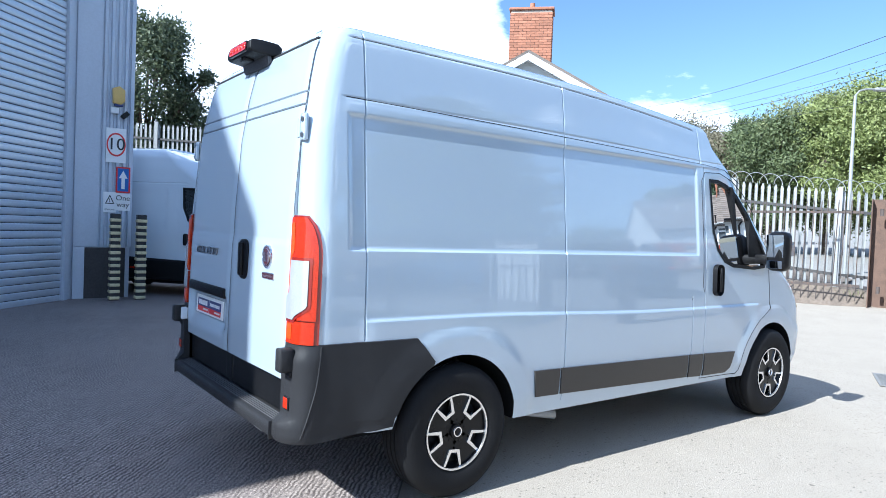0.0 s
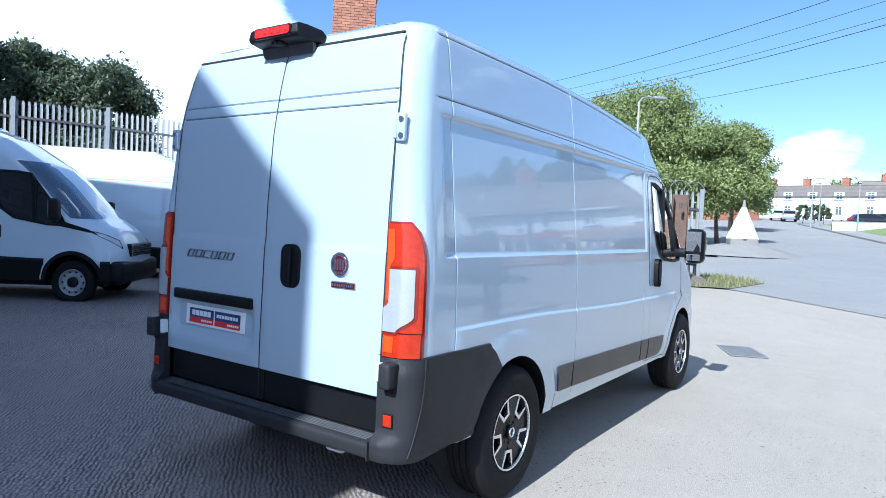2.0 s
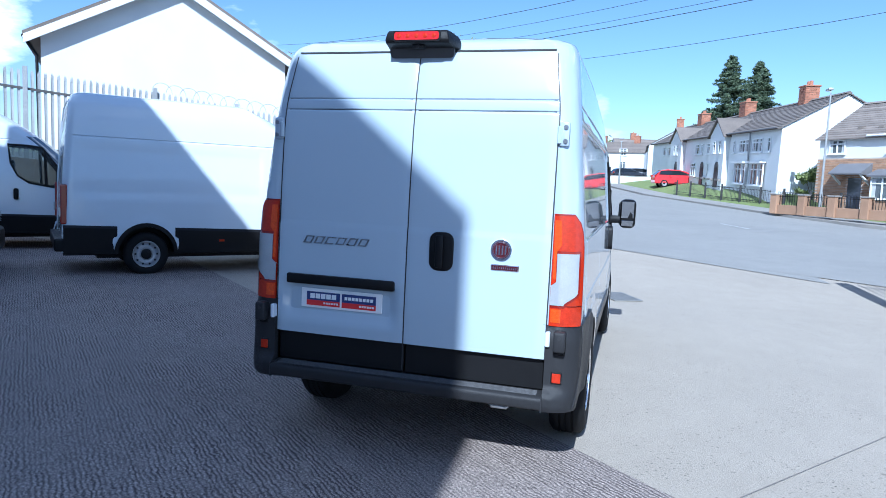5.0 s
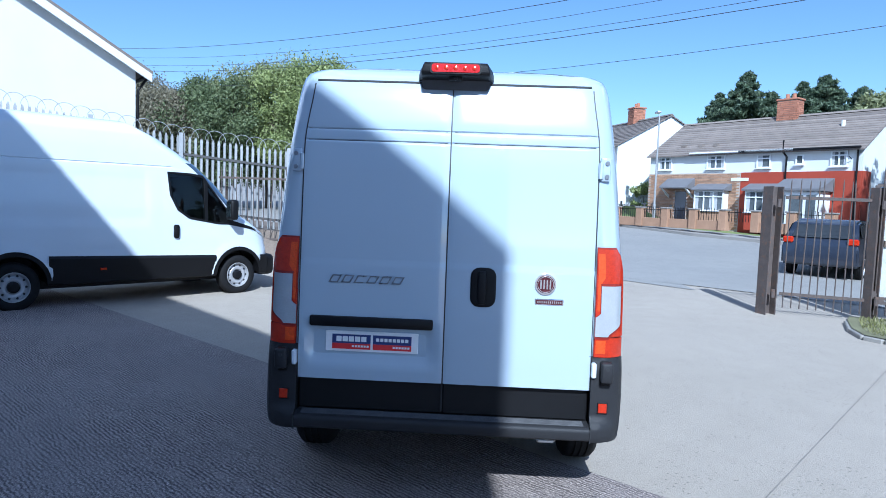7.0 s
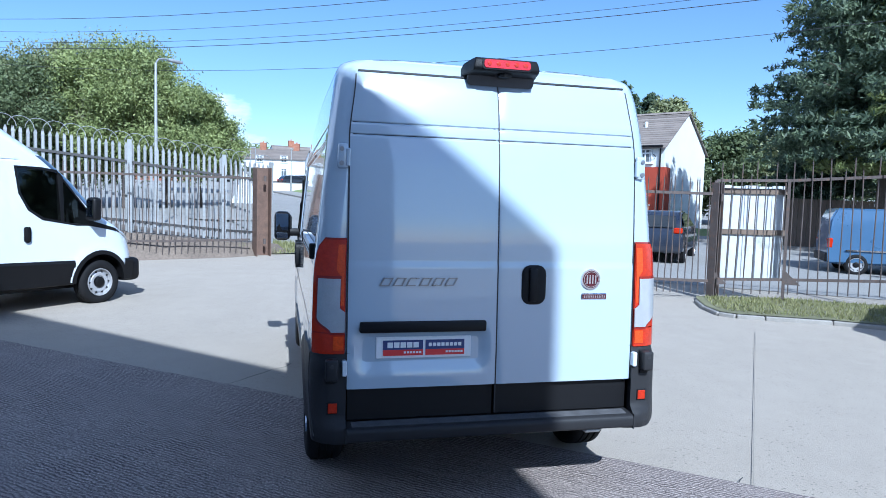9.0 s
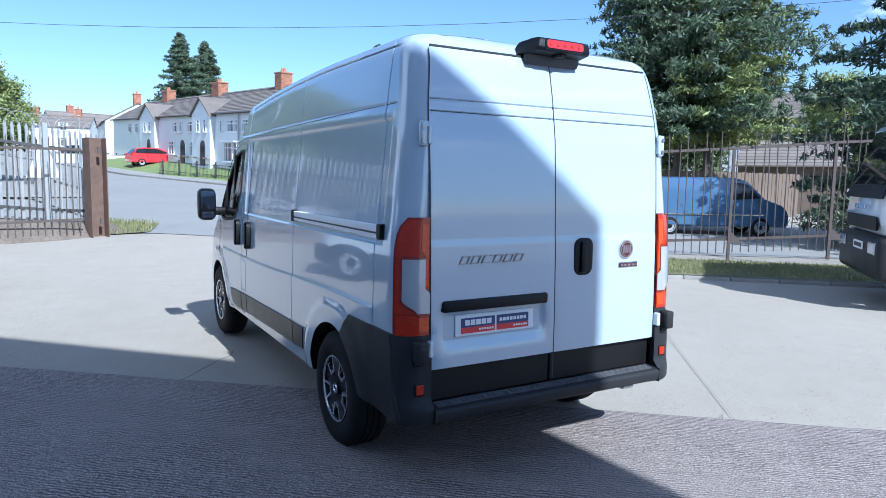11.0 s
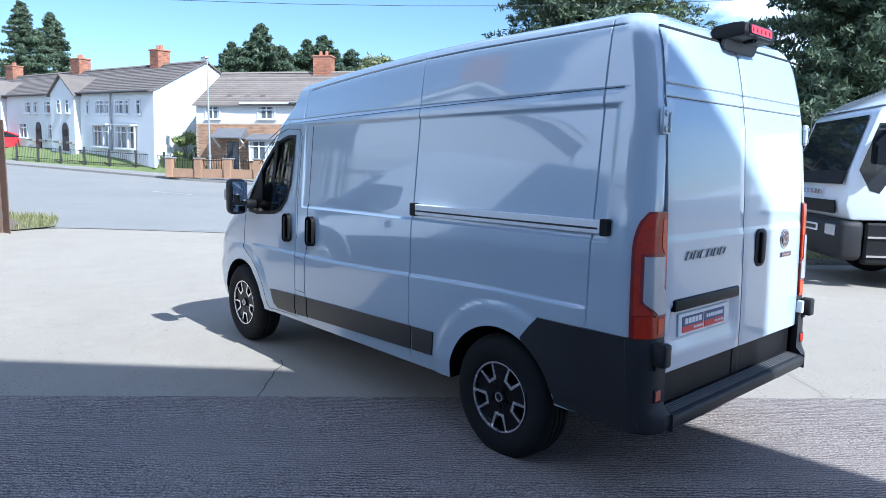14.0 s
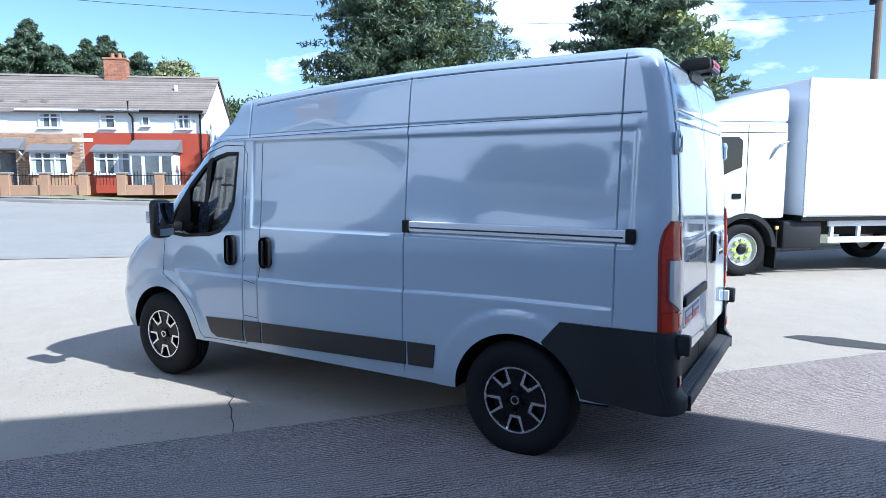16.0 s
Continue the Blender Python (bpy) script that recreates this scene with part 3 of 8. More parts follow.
# the road beyond the gate, its far kerb and pavement
strip("road", [(13.75, 0.6), (52.0, 9.5)], [(13.75 - 4.4, -4.9), (45.0, -2.6)], ASPHALT, 0.0, "grey worn asphalt road", "road", 30)
strip("road", [(13.9, 1.0), (-1.0, -22.0)], [(25.0, -9.6), (10.0, -22.0)], ASPHALT, 0.004, "grey worn asphalt road beyond the gate", "road", 30)
strip("road", [(24.2, -9.9), (13.9, 1.0)], [(45.5, -2.2), (52.0, 9.0)], ASPHALT, 0.008, "grey worn asphalt road running away between the houses", "road", 30)
strip("road", [(45.0, -2.4), (52.0, 9.2)], [(140.0, 18.0), (140.0, 28.0)], ASPHALT, 0.004, "grey asphalt road in the distance", "road", 20)
FAR = [(12.0, -20.5), (25.0, -9.9), (28.5, -8.0), (46.0, -1.8), (80.0, 7.0)]


def offset_line(pts, d):
    out = []
    for i, p in enumerate(pts):
        a, b = pts[max(0, i - 1)], pts[min(len(pts) - 1, i + 1)]
        t = Vector((b[0] - a[0], b[1] - a[1])).normalized()
        out.append((p[0] + t.y * d, p[1] - t.x * d))
    return out


def band(name, line, d0, d1, z0, z1, material, label, cat):
    """A raised band along a line, with an upright face on both sides."""
    bm = BM()
    fine = []
    for a, b in zip(line, line[1:]):
        k = max(1, int(math.dist(a, b) / 2.0))
        fine += [(a[0] + (b[0] - a[0]) * i / k, a[1] + (b[1] - a[1]) * i / k) for i in range(k)]
    fine.append(line[-1])
    A, B = offset_line(fine, d0), offset_line(fine, d1)
    grid(bm, [[(a[0], a[1], lift(a[0]) + z0), (a[0], a[1], lift(a[0]) + z1), (b[0], b[1], lift(b[0]) + z1), (b[0], b[1], lift(b[0]) + z0)] for a, b in zip(A, B)])
    bmesh.ops.recalc_face_normals(bm, faces=bm.faces)
    return tagged(part(name, bm, material), label, cat, kind="structure")


band("kerb", FAR, 0.0, 0.14, -0.05, 0.11, CONCRETE, "pale concrete kerb along the far side of the road", "kerb")
band("pavement", FAR, 0.14, 2.2, -0.05, 0.10, PAVING, "grey tarmac pavement before the houses", "pavement")
band("verge", FAR, 2.2, 7.5, -0.05, 0.09, LAWN, "mown front lawns before the houses", "grass")

# the grass corner by the right-hand fence and its kerb
KERB_R = [(6.35, -6.35), (5.6, -6.0), (5.0, -5.85), (4.75, -5.98), (4.54, -6.35), (4.07, -7.2), (3.0, -8.4), (1.9, -9.6), (0.0, -12.0), (-3.0, -15.5)]
bm = BM()
inner = [(6.75, -6.6), (6.3, -8.3), (5.2, -9.8), (3.9, -11.2), (1.2, -14.4), (-1.6, -17.4)]
poly = KERB_R + inner[::-1]
f = bm.faces.new([bm.verts.new((x, y, 0.07)) for x, y in poly])
bmesh.ops.triangulate(bm, faces=[f])
bmesh.ops.recalc_face_normals(bm, faces=bm.faces)
if bm.faces[:][0].normal.z < 0:
    bmesh.ops.reverse_faces(bm, faces=bm.faces[:])
tagged(part("grass_verge", bm, SOIL), "rough grass verge at the foot of the steel fence", "grass", kind="structure")
KERB_GREY = base_mat("weathered_kerb_concrete", (0.27, 0.255, 0.23), 0.92, 0, 0, 0.2, 4.0, 60.0, 0.3, 60.0)
kerb = thing("kerb_edging", "low grey concrete kerb stones round the grass", "kerb", kind="structure")
for a, b in zip(KERB_R, KERB_R[1:]):
    k = max(1, round(math.dist(a, b) / 0.9))
    for i in range(k):
        p, q = [Vector((a[0] + (b[0] - a[0]) * t, a[1] + (b[1] - a[1]) * t, 0)) for t in (i / k, (i + 1) / k)]
        L = (q - p).length
        bm = boxed((0, 0, 0.012), (L - 0.012, 0.10, 0.09), 0.014)
        o = part("stone", bm, KERB_GREY, kerb)
        o.matrix_basis = Matrix.Translation((p + q) / 2) @ Matrix.Rotation(math.atan2(q.y - p.y, q.x - p.x), 4, "Z")
# the drain gully in the yard
drain = thing("drain_grate", "rectangular cast-iron drain grate set in the yard", "drain")
DM = Matrix.Translation((6.2, -1.1, lift(6.2))) @ Matrix.Rotation(math.atan2(-0.31, -0.65), 4, "Z")
drain.matrix_basis = DM
IRON = base_mat("worn_cast_iron", (0.22, 0.215, 0.205), 0.6, 0.1, 0, 0.2, 6.0, 60.0)
part("frame", boxed((0, 0, -0.002), (0.78, 0.46, 0.010)), IRON, drain)
part("pit", boxed((0, 0, 0.0005), (0.70, 0.40, 0.008)), BLACK_PRINT, drain)
for i in range(13):
    part("bar", boxed((-0.33 + 0.055 * i, 0, 0.002), (0.032, 0.40, 0.008)), IRON, drain)

# ---- the warehouse whose shade falls over the yard ----
C0, C1, C2 = Vector((-10.2, -0.87, 0)), Vector((-0.59, 9.16, 0)), Vector((0.325, 9.16, 0))
H0, H1 = 9.15, 9.6
u = (C1 - C0).normalized()
back = Vector((-u.y, u.x, 0)) * 26
wh = thing("warehouse", "tall industrial unit in blue-grey steel cladding with a roller shutter", "building", kind="structure")
bm = BM()
bay = back * (1.3 / 26)
# the unseen rear block is made up, kept low so that sun passes over it
for foot in ([(C0, H0), (C1, H1), (C2, H1), (C2 + bay, H1), (C0 + bay, H0)], [(C0 + bay, 6.95), (C2 + bay, 6.95), (C2 + back, 6.95), (C0 + back, 6.95)]):
    lo, hi = [bm.verts.new((p.x, p.y, 0)) for p, h in foot], [bm.verts.new((p.x, p.y, h)) for p, h in foot]
    bm.faces.new(lo[::-1])
    bm.faces.new(hi)
    for i in range(len(foot)):
        j = (i + 1) % len(foot)
        bm.faces.new((lo[i], lo[j], hi[j], hi[i]))
    bmesh.ops.recalc_face_normals(bm, faces=bm.faces)
    part("wall" if foot[0][1] > 8 else "rear_shed", bm, CLAD, wh)
    bm = BM()
WM = Matrix.Translation(C1) @ Matrix.Rotation(math.atan2(-u.y, -u.x), 4, "Z")     # x runs from the corner along the wall, +y looks out to the yard
face = thing("roller_shutter", "large closed steel roller shutter with curved slats", "shutter", WM)
slat = prism(BM(), [(0.0, 0.0), (0.010, 0.003), (0.018, 0.022), (0.021, 0.055), (0.018, 0.092), (0.006, 0.110), (0.0, 0.112)], 0.0, 4.6, "x")
so = part("slat", slat, SHUTTER, face)
so.matrix_basis = Matrix.Translation((0.30, 0.005, 0.02))
for k in range(1, 50):
    share("slat", so.data, face, Matrix.Translation((0.30, 0.005, 0.02 + 0.120 * k)))
# black sheet behind the slats, put in for the shade between them
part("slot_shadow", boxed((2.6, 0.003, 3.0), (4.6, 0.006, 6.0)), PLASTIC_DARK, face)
part("guide", boxed((0.24, 0.03, 3.0), (0.10, 0.09, 6.0), 0.006), CLAD, face)
part("guide", boxed((4.96, 0.03, 3.0), (0.10, 0.09, 6.0), 0.006), CLAD, face)
part("floor_seal", boxed((2.6, 0.02, 0.015), (4.6, 0.06, 0.03)), PLASTIC_DARK, face)
# ribbed corner panel, plinth and flat flashing
cp = thing("corner_cladding", "ribbed blue-grey corner cladding over a dark plinth", "cladding", kind="structure")
part("flashing", boxed((-0.205, 10.435, 5.5), (0.43, 0.03, 9.2), 0.004), CLAD, cp)
for k in range(4):
    part("rib", prism(BM(), [(0.03 + 0.125 * k, 10.45), (0.05 + 0.125 * k, 10.405), (0.10 + 0.125 * k, 10.405), (0.12 + 0.125 * k, 10.45)], 0.9, 10.9, "z"), CLAD, cp)
part("edge_trim", boxed((0.56, 10.43, 5.9), (0.07, 0.07, 10.0), 0.004), CLAD, cp)
part("plinth", boxed((0.14, 10.44, 0.36), (0.72, 0.06, 1.04), 0.01), PLINTH, cp)
part("jamb", boxed((-0.32, 10.42, 0.36), (0.2, 0.04, 1.04), 0.004), CLAD, cp)
# signs on the corner
Y0 = 10.395
sg = thing("speed_limit_sign", "white speed limit sign with a red ring and the number 10", "sign")
part("board", boxed((0.285, Y0, 2.885), (0.36, 0.012, 0.67), 0.003), SIGN_WHITE, sg)
rg = BM()
for a, b in ((0.172, 0.146),):
    rows = [[(0.285 + r * math.cos(2 * math.pi * i / 40), Y0 - 0.009, 2.90 + r * 1.35 * math.sin(2 * math.pi * i / 40)) for i in range(40)] for r in (a, b)]
    grid(rg, rows, close=True)
part("red_ring", rg, SIGN_RED, sg)
t = text_bm("10", 0.33, 0.006)
bmesh.ops.transform(t, matrix=Matrix.Translation((0.285, Y0 - 0.010, 2.90)), verts=t.verts)
part("number", t, BLACK_PRINT, sg)
sa = thing("one_way_arrow_sign", "blue sign with a white arrow pointing up and a red border", "sign")
part("board", boxed((0.425, Y0, 2.22), (0.26, 0.012, 0.51), 0.003), SIGN_RED, sa)
part("field", boxed((0.425, Y0 - 0.008, 2.22), (0.20, 0.006, 0.45)), SIGN_BLUE, sa)
part("arrow", prism(BM(), [(0.395, 2.04), (0.455, 2.04), (0.455, 2.25), (0.505, 2.25), (0.425, 2.40), (0.345, 2.25), (0.395, 2.25)], Y0 - 0.016, Y0 - 0.012, "y"), SIGN_WHITE, sa)
so_ = thing("one_way_plate", "white plate lettered One way in black", "sign")
part("board", boxed((0.43, Y0, 1.785), (0.27, 0.012, 0.34), 0.003), SIGN_WHITE, so_)
for k, word in enumerate(("One", "way")):
    t = text_bm(word, 0.145, 0.002)
    bmesh.ops.transform(t, matrix=Matrix.Translation((0.43, Y0 - 0.009, 1.86 - 0.13 * k)), verts=t.verts)
    part("lettering", t, BLACK_PRINT, so_)
sw = thing("caution_sign", "small white warning sign with a triangle", "sign")
part("board", boxed((0.195, Y0, 1.77), (0.23, 0.012, 0.40), 0.003), SIGN_WHITE, sw)
part("triangle", prism(BM(), [(0.11, 1.74), (0.28, 1.74), (0.195, 1.92)], Y0 - 0.010, Y0 - 0.006, "y"), BLACK_PRINT, sw)
part("triangle_field", prism(BM(), [(0.137, 1.757), (0.253, 1.757), (0.195, 1.882)], Y0 - 0.013, Y0 - 0.010, "y"), SIGN_WHITE, sw)
part("stroke", boxed((0.195, Y0 - 0.014, 1.81), (0.014, 0.003, 0.07)), BLACK_PRINT, sw)
t = text_bm("Caution", 0.055, 0.002)
bmesh.ops.transform(t, matrix=Matrix.Translation((0.195, Y0 - 0.008, 1.63)), verts=t.verts)
part("lettering", t, BLACK_PRINT, sw)
al = thing("alarm_box", "amber alarm bell box on the wall", "alarm")
part("box", prism(BM(), [(0.19, 3.98), (0.31, 4.03), (0.41, 3.96), (0.41, 3.74), (0.33, 3.66), (0.20, 3.70)], Y0 - 0.10, Y0 + 0.01, "y", 0.012), YELLOW, al, smooth=40)
part("lens", boxed((0.30, Y0 - 0.06, 3.66), (0.16, 0.08, 0.05), 0.01), NAVY, al)
fl = thing("flood_light", "small floodlight and bracket on the wall", "lamp")
part("bracket", boxed((0.24, Y0 - 0.02, 3.56), (0.14, 0.06, 0.12), 0.008), SIGN_WHITE, fl)
part("lamp_head", boxed((0, 0, 0), (0.16, 0.07, 0.09), 0.01), BLACK_GLOSS, fl).matrix_basis = pose(0.42, Y0 - 0.07, 3.48, 0, -45, 0)
for k, bx in enumerate((0.235, 0.70)):
    bo = thing("striped_bollard", "square post wrapped in black and cream bands", "bollard", pose(bx, 10.0, 0), "bollards by the shutter")
    part("core", boxed((0, 0, 0.70), (0.165, 0.165, 1.70), 0.01), BLACK_PRINT, bo)
    for i in range(13):
        part("band", boxed((0, 0, -0.06 + 0.124 * i), (0.185, 0.185, 0.062), 0.012), YELLOW_P, bo)

# the corner and all that hangs on it stand a little nearer than drawn above
NEARER = Matrix.Translation((-2.28, -3.87, 1.49)) @ Matrix.Scale(0.91, 4) @ Matrix.Translation((2.28, 3.87, -1.49))
for o in [o for o in scene.objects if o.parent is None and o.name.split(".")[0] in ("corner_cladding", "speed_limit_sign", "one_way_arrow_sign", "one_way_plate", "caution_sign", "alarm_box", "flood_light", "striped_bollard")]:
    o.matrix_basis = NEARER @ o.matrix_basis

# ---- fences, gates and walls round the yard ----
def bar_fence(name, label, pts, tops, bottoms, gap, post_at, rails, parent_cat="fence", r=0.011, posts=True, base=None, short=0.0):
    """Upright round bars on two flat rails between I-section posts."""
    f = thing(name, label, parent_cat)
    bar = None
    for i, (a, b) in enumerate(zip(pts, pts[1:])):
        A, B = Vector((*a, 0)), Vector((*b, 0))
        L = (B - A).length
        d = (B - A).normalized()
        ga, gb = (base[i], base[i + 1]) if base else (0.0, 0.0)
        g = lift(a[0]) + ga
        for rz in rails:
            bm = boxed((L / 2, 0, 0), (L, 0.012, 0.055), 0.002)
            o = part("rail", bm, RUST, f)
            o.matrix_basis = Matrix.Translation(A + Vector((0, 0, rz + g))) @ Matrix.Rotation(math.atan2(d.y, d.x), 4, "Z") @ Matrix.Rotation(-math.atan2(lift(b[0]) + gb - g, L), 4, "Y")
        n = max(1, round(L / gap))
        rng = random.Random(i * 7 + 3)
        for k in range(n):
            p = A + d * (L * (k + 0.5) / n)
            if bar is None:
                bm = cyl(BM(), (0, 0, 0), (0, 0, 1), r, n=6)
                cyl(bm, (0, 0, 1), (0, 0, 1.035), r, 0.001, n=6)
                bar = part("bar", bm, RUST, f)
                ob = bar
            else:
                ob = share("bar", bar.data, f, Matrix())
            h = tops - bottoms + rng.uniform(-0.02, 0.02) - (short if k % 2 else 0.0)
            ob.matrix_basis = Matrix.Translation((p.x, p.y, lift(p.x) + ga + (gb - ga) * (k + 0.5) / n + bottoms)) @ Matrix.Rotation(radians(rng.uniform(-1.6, 1.6)), 4, "X") @ Matrix.Rotation(radians(rng.uniform(-1.2, 1.2)), 4, "Y") @ Matrix.Diagonal((1, 1, h, 1))
        if posts and i in post_at:
            bm = BM()
            box(bm, (0, 0.026, 1.12), (0.055, 0.010, 2.36))
            box(bm, (0, -0.026, 1.12), (0.055, 0.010, 2.36))
            box(bm, (0, 0, 1.12), (0.010, 0.05, 2.36))
            o = part("post", bm, RUST, f)
            o.matrix_basis = Matrix.Translation((a[0], a[1], g - 0.03)) @ Matrix.Rotation(math.atan2(d.y, d.x), 4, "Z")
            part("gusset", prism(BM(), [(0, 0.34), (0.28, 0.34), (0, 0.62)], -0.02, 0.02, "y"), RUST, f).matrix_basis = o.matrix_basis
    return f


def gate_post(x, y, h, w, label, steel):
    """A heavy steel post of two channels, with hinge pins and a stop plate."""
    gp = thing("gate_post", label, "post", pose(x, y, lift(x) - 0.05, 0, 0, 18))
    bm = BM()
    box(bm, (0.0, w * 0.42, h / 2), (w, 0.02, h), 0.003)
    box(bm, (0.0, -w * 0.42, h / 2), (w, 0.02, h), 0.003)
    box(bm, (w * 0.1, 0, h / 2), (0.02, w * 0.8, h), 0.003)
    part("post", bm, steel, gp)
    part("timber_face", boxed((w * 0.42, 0, h / 2 - 0.01), (w * 0.3, w * 0.62, h - 0.04), 0.02), WOOD_DARK, gp)
    for z in (0.35, h - 0.35):
        part("hinge_pin", cyl(BM(), (-w * 0.6, 0, z), (-w * 0.6, 0, z + 0.14), 0.035, n=10), RUST, gp)
    return gp


gate_post(6.98, -5.30, 2.25, 0.24, "rusty brown steel gate post at the yard entrance", RUST)
gate_post(6.53, -6.80, 2.28, 0.17, "weathered brown steel post between gate and fence", RUST)
gate_post(13.25, 1.72, 2.30, 0.42, "broad rusty steel and timber gate post", POST_RUST)
bar_fence("yard_gate", "rusty steel bar gate standing open by the entrance", [(6.95, -5.5), (6.55, -6.72)], 2.28, 0.12, 0.125, (), (0.36, 2.02), "gate")
bar_fence("bar_fence", "rusty brown steel bar fence with pointed bars behind the grass", [(6.55, -6.78), (6.15, -8.05), (4.9, -9.55), (3.65, -11.0), (2.1, -12.8), (0.5, -14.6), (-2.0, -17.4)], 2.56, 0.12, 0.16, (0, 1, 2, 3, 4, 5), (0.40, 2.27), base=(0.0, 0.04, 0.16, 0.30, 0.42, 0.50, 0.60), short=0.20)
bar_fence("yard_gate", "rusty steel bar gate folded back before the palisade fence", [(13.05, 2.0), (12.35, 3.9), (12.15, 6.4)], 2.2, 0.10, 0.14, (), (0.42, 1.98), "gate")
# white sheets fixed behind the fence
cab = thing("sheet_screen", "white corrugated sheets screening the fence", "screen")
for k in range(5):
    t0, t1 = k / 5, (k + 0.94) / 5
    a, b = Vector((6.72, -6.95)), Vector((6.33, -8.15))
    p, q = a + (b - a) * t0, a + (b - a) * t1
    bm = prism(BM(), [(p.x, p.y), (q.x, q.y), (q.x + 0.025, q.y + 0.008), (p.x + 0.025, p.y + 0.008)], 0.42, 2.22 - 0.015 * (k % 2), "z")
    part("sheet", bm, SHEET_WHITE, cab)
for z in (1.28, 2.06):
    part("batten", prism(BM(), [(6.70, -6.95), (6.31, -8.15), (6.29, -8.145), (6.68, -6.945)], z, z + 0.10, "z"), WOOD_DARK, cab)

# galvanised palisade on a low bank, with loops of wire along the top
PAL = [(14.5, 1.55, 0.50), (13.6, 2.7, 0.60), (12.9, 4.8, 0.83), (12.15, 7.4, 1.08), (10.2, 11.0, 1.63), (6.5, 15.5, 2.13), (1.0, 19.5, 2.38), (-4.0, 21.5, 2.38)]
DARK_RAIL = base_mat("weathered_dark_rail", (0.07, 0.068, 0.068), 0.7, 0.2, 0, 0.2, 4.0, 60.0)
pal = thing("palisade_fence", "pale galvanised steel palisade fence with wire loops on top", "fence")
bm = BM()
prism(bm, [(-0.034, 0.0), (-0.016, 0.016), (0.016, 0.016), (0.034, 0.0), (0.016, 0.010), (-0.016, 0.010)], 0.0, 2.00, "z")
prism(bm, [(-0.034, 2.00), (0.034, 2.00), (0.034, 2.05), (0.012, 2.14), (0.0, 2.08), (-0.012, 2.14), (-0.034, 2.05)], 0.006, 0.012, "y")
pale = None
coil = BM()
bank = BM()
rows = []
for (x0, y0, z0), (x1, y1, z1) in zip(PAL, PAL[1:]):
    A, B = Vector((x0, y0, z0)), Vector((x1, y1, z1))
    L = (B - A).length
    d = (B - A).normalized()
    yaw = math.atan2(d.y, d.x)
    n = round(L / 0.142)
    for k in range(n):
        p = A + (B - A) * ((k + 0.5) / n)
        M = Matrix.Translation(p) @ Matrix.Rotation(yaw + math.pi, 4, "Z")
        if pale is None:
            pale = part("pale", bm, GALV, pal)
            pale.matrix_basis = M
        else:
            share("pale", pale.data, pal, M)
    nrm = Vector((-d.y, d.x, 0))
    for z in (0.25, 1.67):
        o = part("rail", boxed((L / 2, 0, 0), (L, 0.012, 0.06)), DARK_RAIL, pal)
        o.matrix_basis = Matrix.Translation(A + Vector((0, 0, z)) + nrm * 0.02) @ Matrix.Rotation(yaw, 4, "Z") @ Matrix.Rotation(-math.asin(d.z), 4, "Y")
    m = max(1, round(L / 2.7))
    for k in range(m):
        p = A + (B - A) * (k / m)
        part("post", boxed((0, 0, 1.05), (0.10, 0.06, 2.3)), GALV, pal).matrix_basis = Matrix.Translation(p + nrm * 0.05) @ Matrix.Rotation(yaw, 4, "Z")
    loops = round(L / 0.34)
    for k in range(loops if y0 < 10 else 0):
        c = A + (B - A) * ((k + 0.5) / loops) + Vector((0, 0, 2.12))
        pts = [c + d * (0.26 * math.cos(math.pi * i / 9)) + Vector((0, 0, 0.25 * math.sin(math.pi * i / 9))) + nrm * 0.05 * (i - 4) / 4 for i in range(10)]
        tube(coil, pts, 0.007, 4)
    rows.append((A, nrm))
tagged(part("wire_loops", coil, GALV, pal), kind="stuff")
rows.append((Vector(PAL[-1]), rows[-1][1]))
grid(bank, [[tuple(a + n * 0.9 + Vector((0, 0, lift(a.x) - a.z - 0.05))), tuple(a + n * 0.35 + Vector((0, 0, -0.03))), tuple(a - n * 2.0 + Vector((0, 0, -0.02))), tuple(a - n * 14.0 + Vector((0, 0, -0.3)))] for a, n in rows])
bmesh.ops.recalc_face_normals(bank, faces=bank.faces)
for f in bank.faces:
    if f.normal.z < 0:
        f.normal_flip()
tagged(part("bank", bank, base_mat("rubble_bank", (0.16, 0.128, 0.10), 0.95, 0, 0, 0.3, 2.0, 20.0, 0.6, 15.0)), "low rubble bank under the palisade fence", "bank", kind="structure")

# dark timber fence beyond the road, under the evergreens
tf = thing("timber_fence", "dark weathered close-boarded timber fence under the evergreens", "fence")
# the run is lengthened to stand in for the dark under the tree
ax_, ay_, bx_, by_ = 17.3, -15.5, 13.4, -25.7
n_ = 66
for k in range(n_):
    q = (k + 0.5) / n_
    x_, y_ = ax_ + (bx_ - ax_) * q, ay_ + (by_ - ay_) * q
    part("board", boxed((0, 0, 0.95), (0.150, 0.022, 1.86 + 0.03 * math.sin(k * 2.7)), 0.004, pose(x_, y_, lift(x_), 0, 0, math.degrees(math.atan2(by_ - ay_, bx_ - ax_)))), WOOD_DARK, tf)
for zz_ in (0.35, 1.55):
    part("rail", cyl(BM(), (ax_ + 0.05, ay_ - 0.02, lift(ax_) + zz_), (bx_ + 0.05, by_ - 0.02, lift(bx_) + zz_), 0.045, 0.045, n=4), WOOD_DARK, tf)

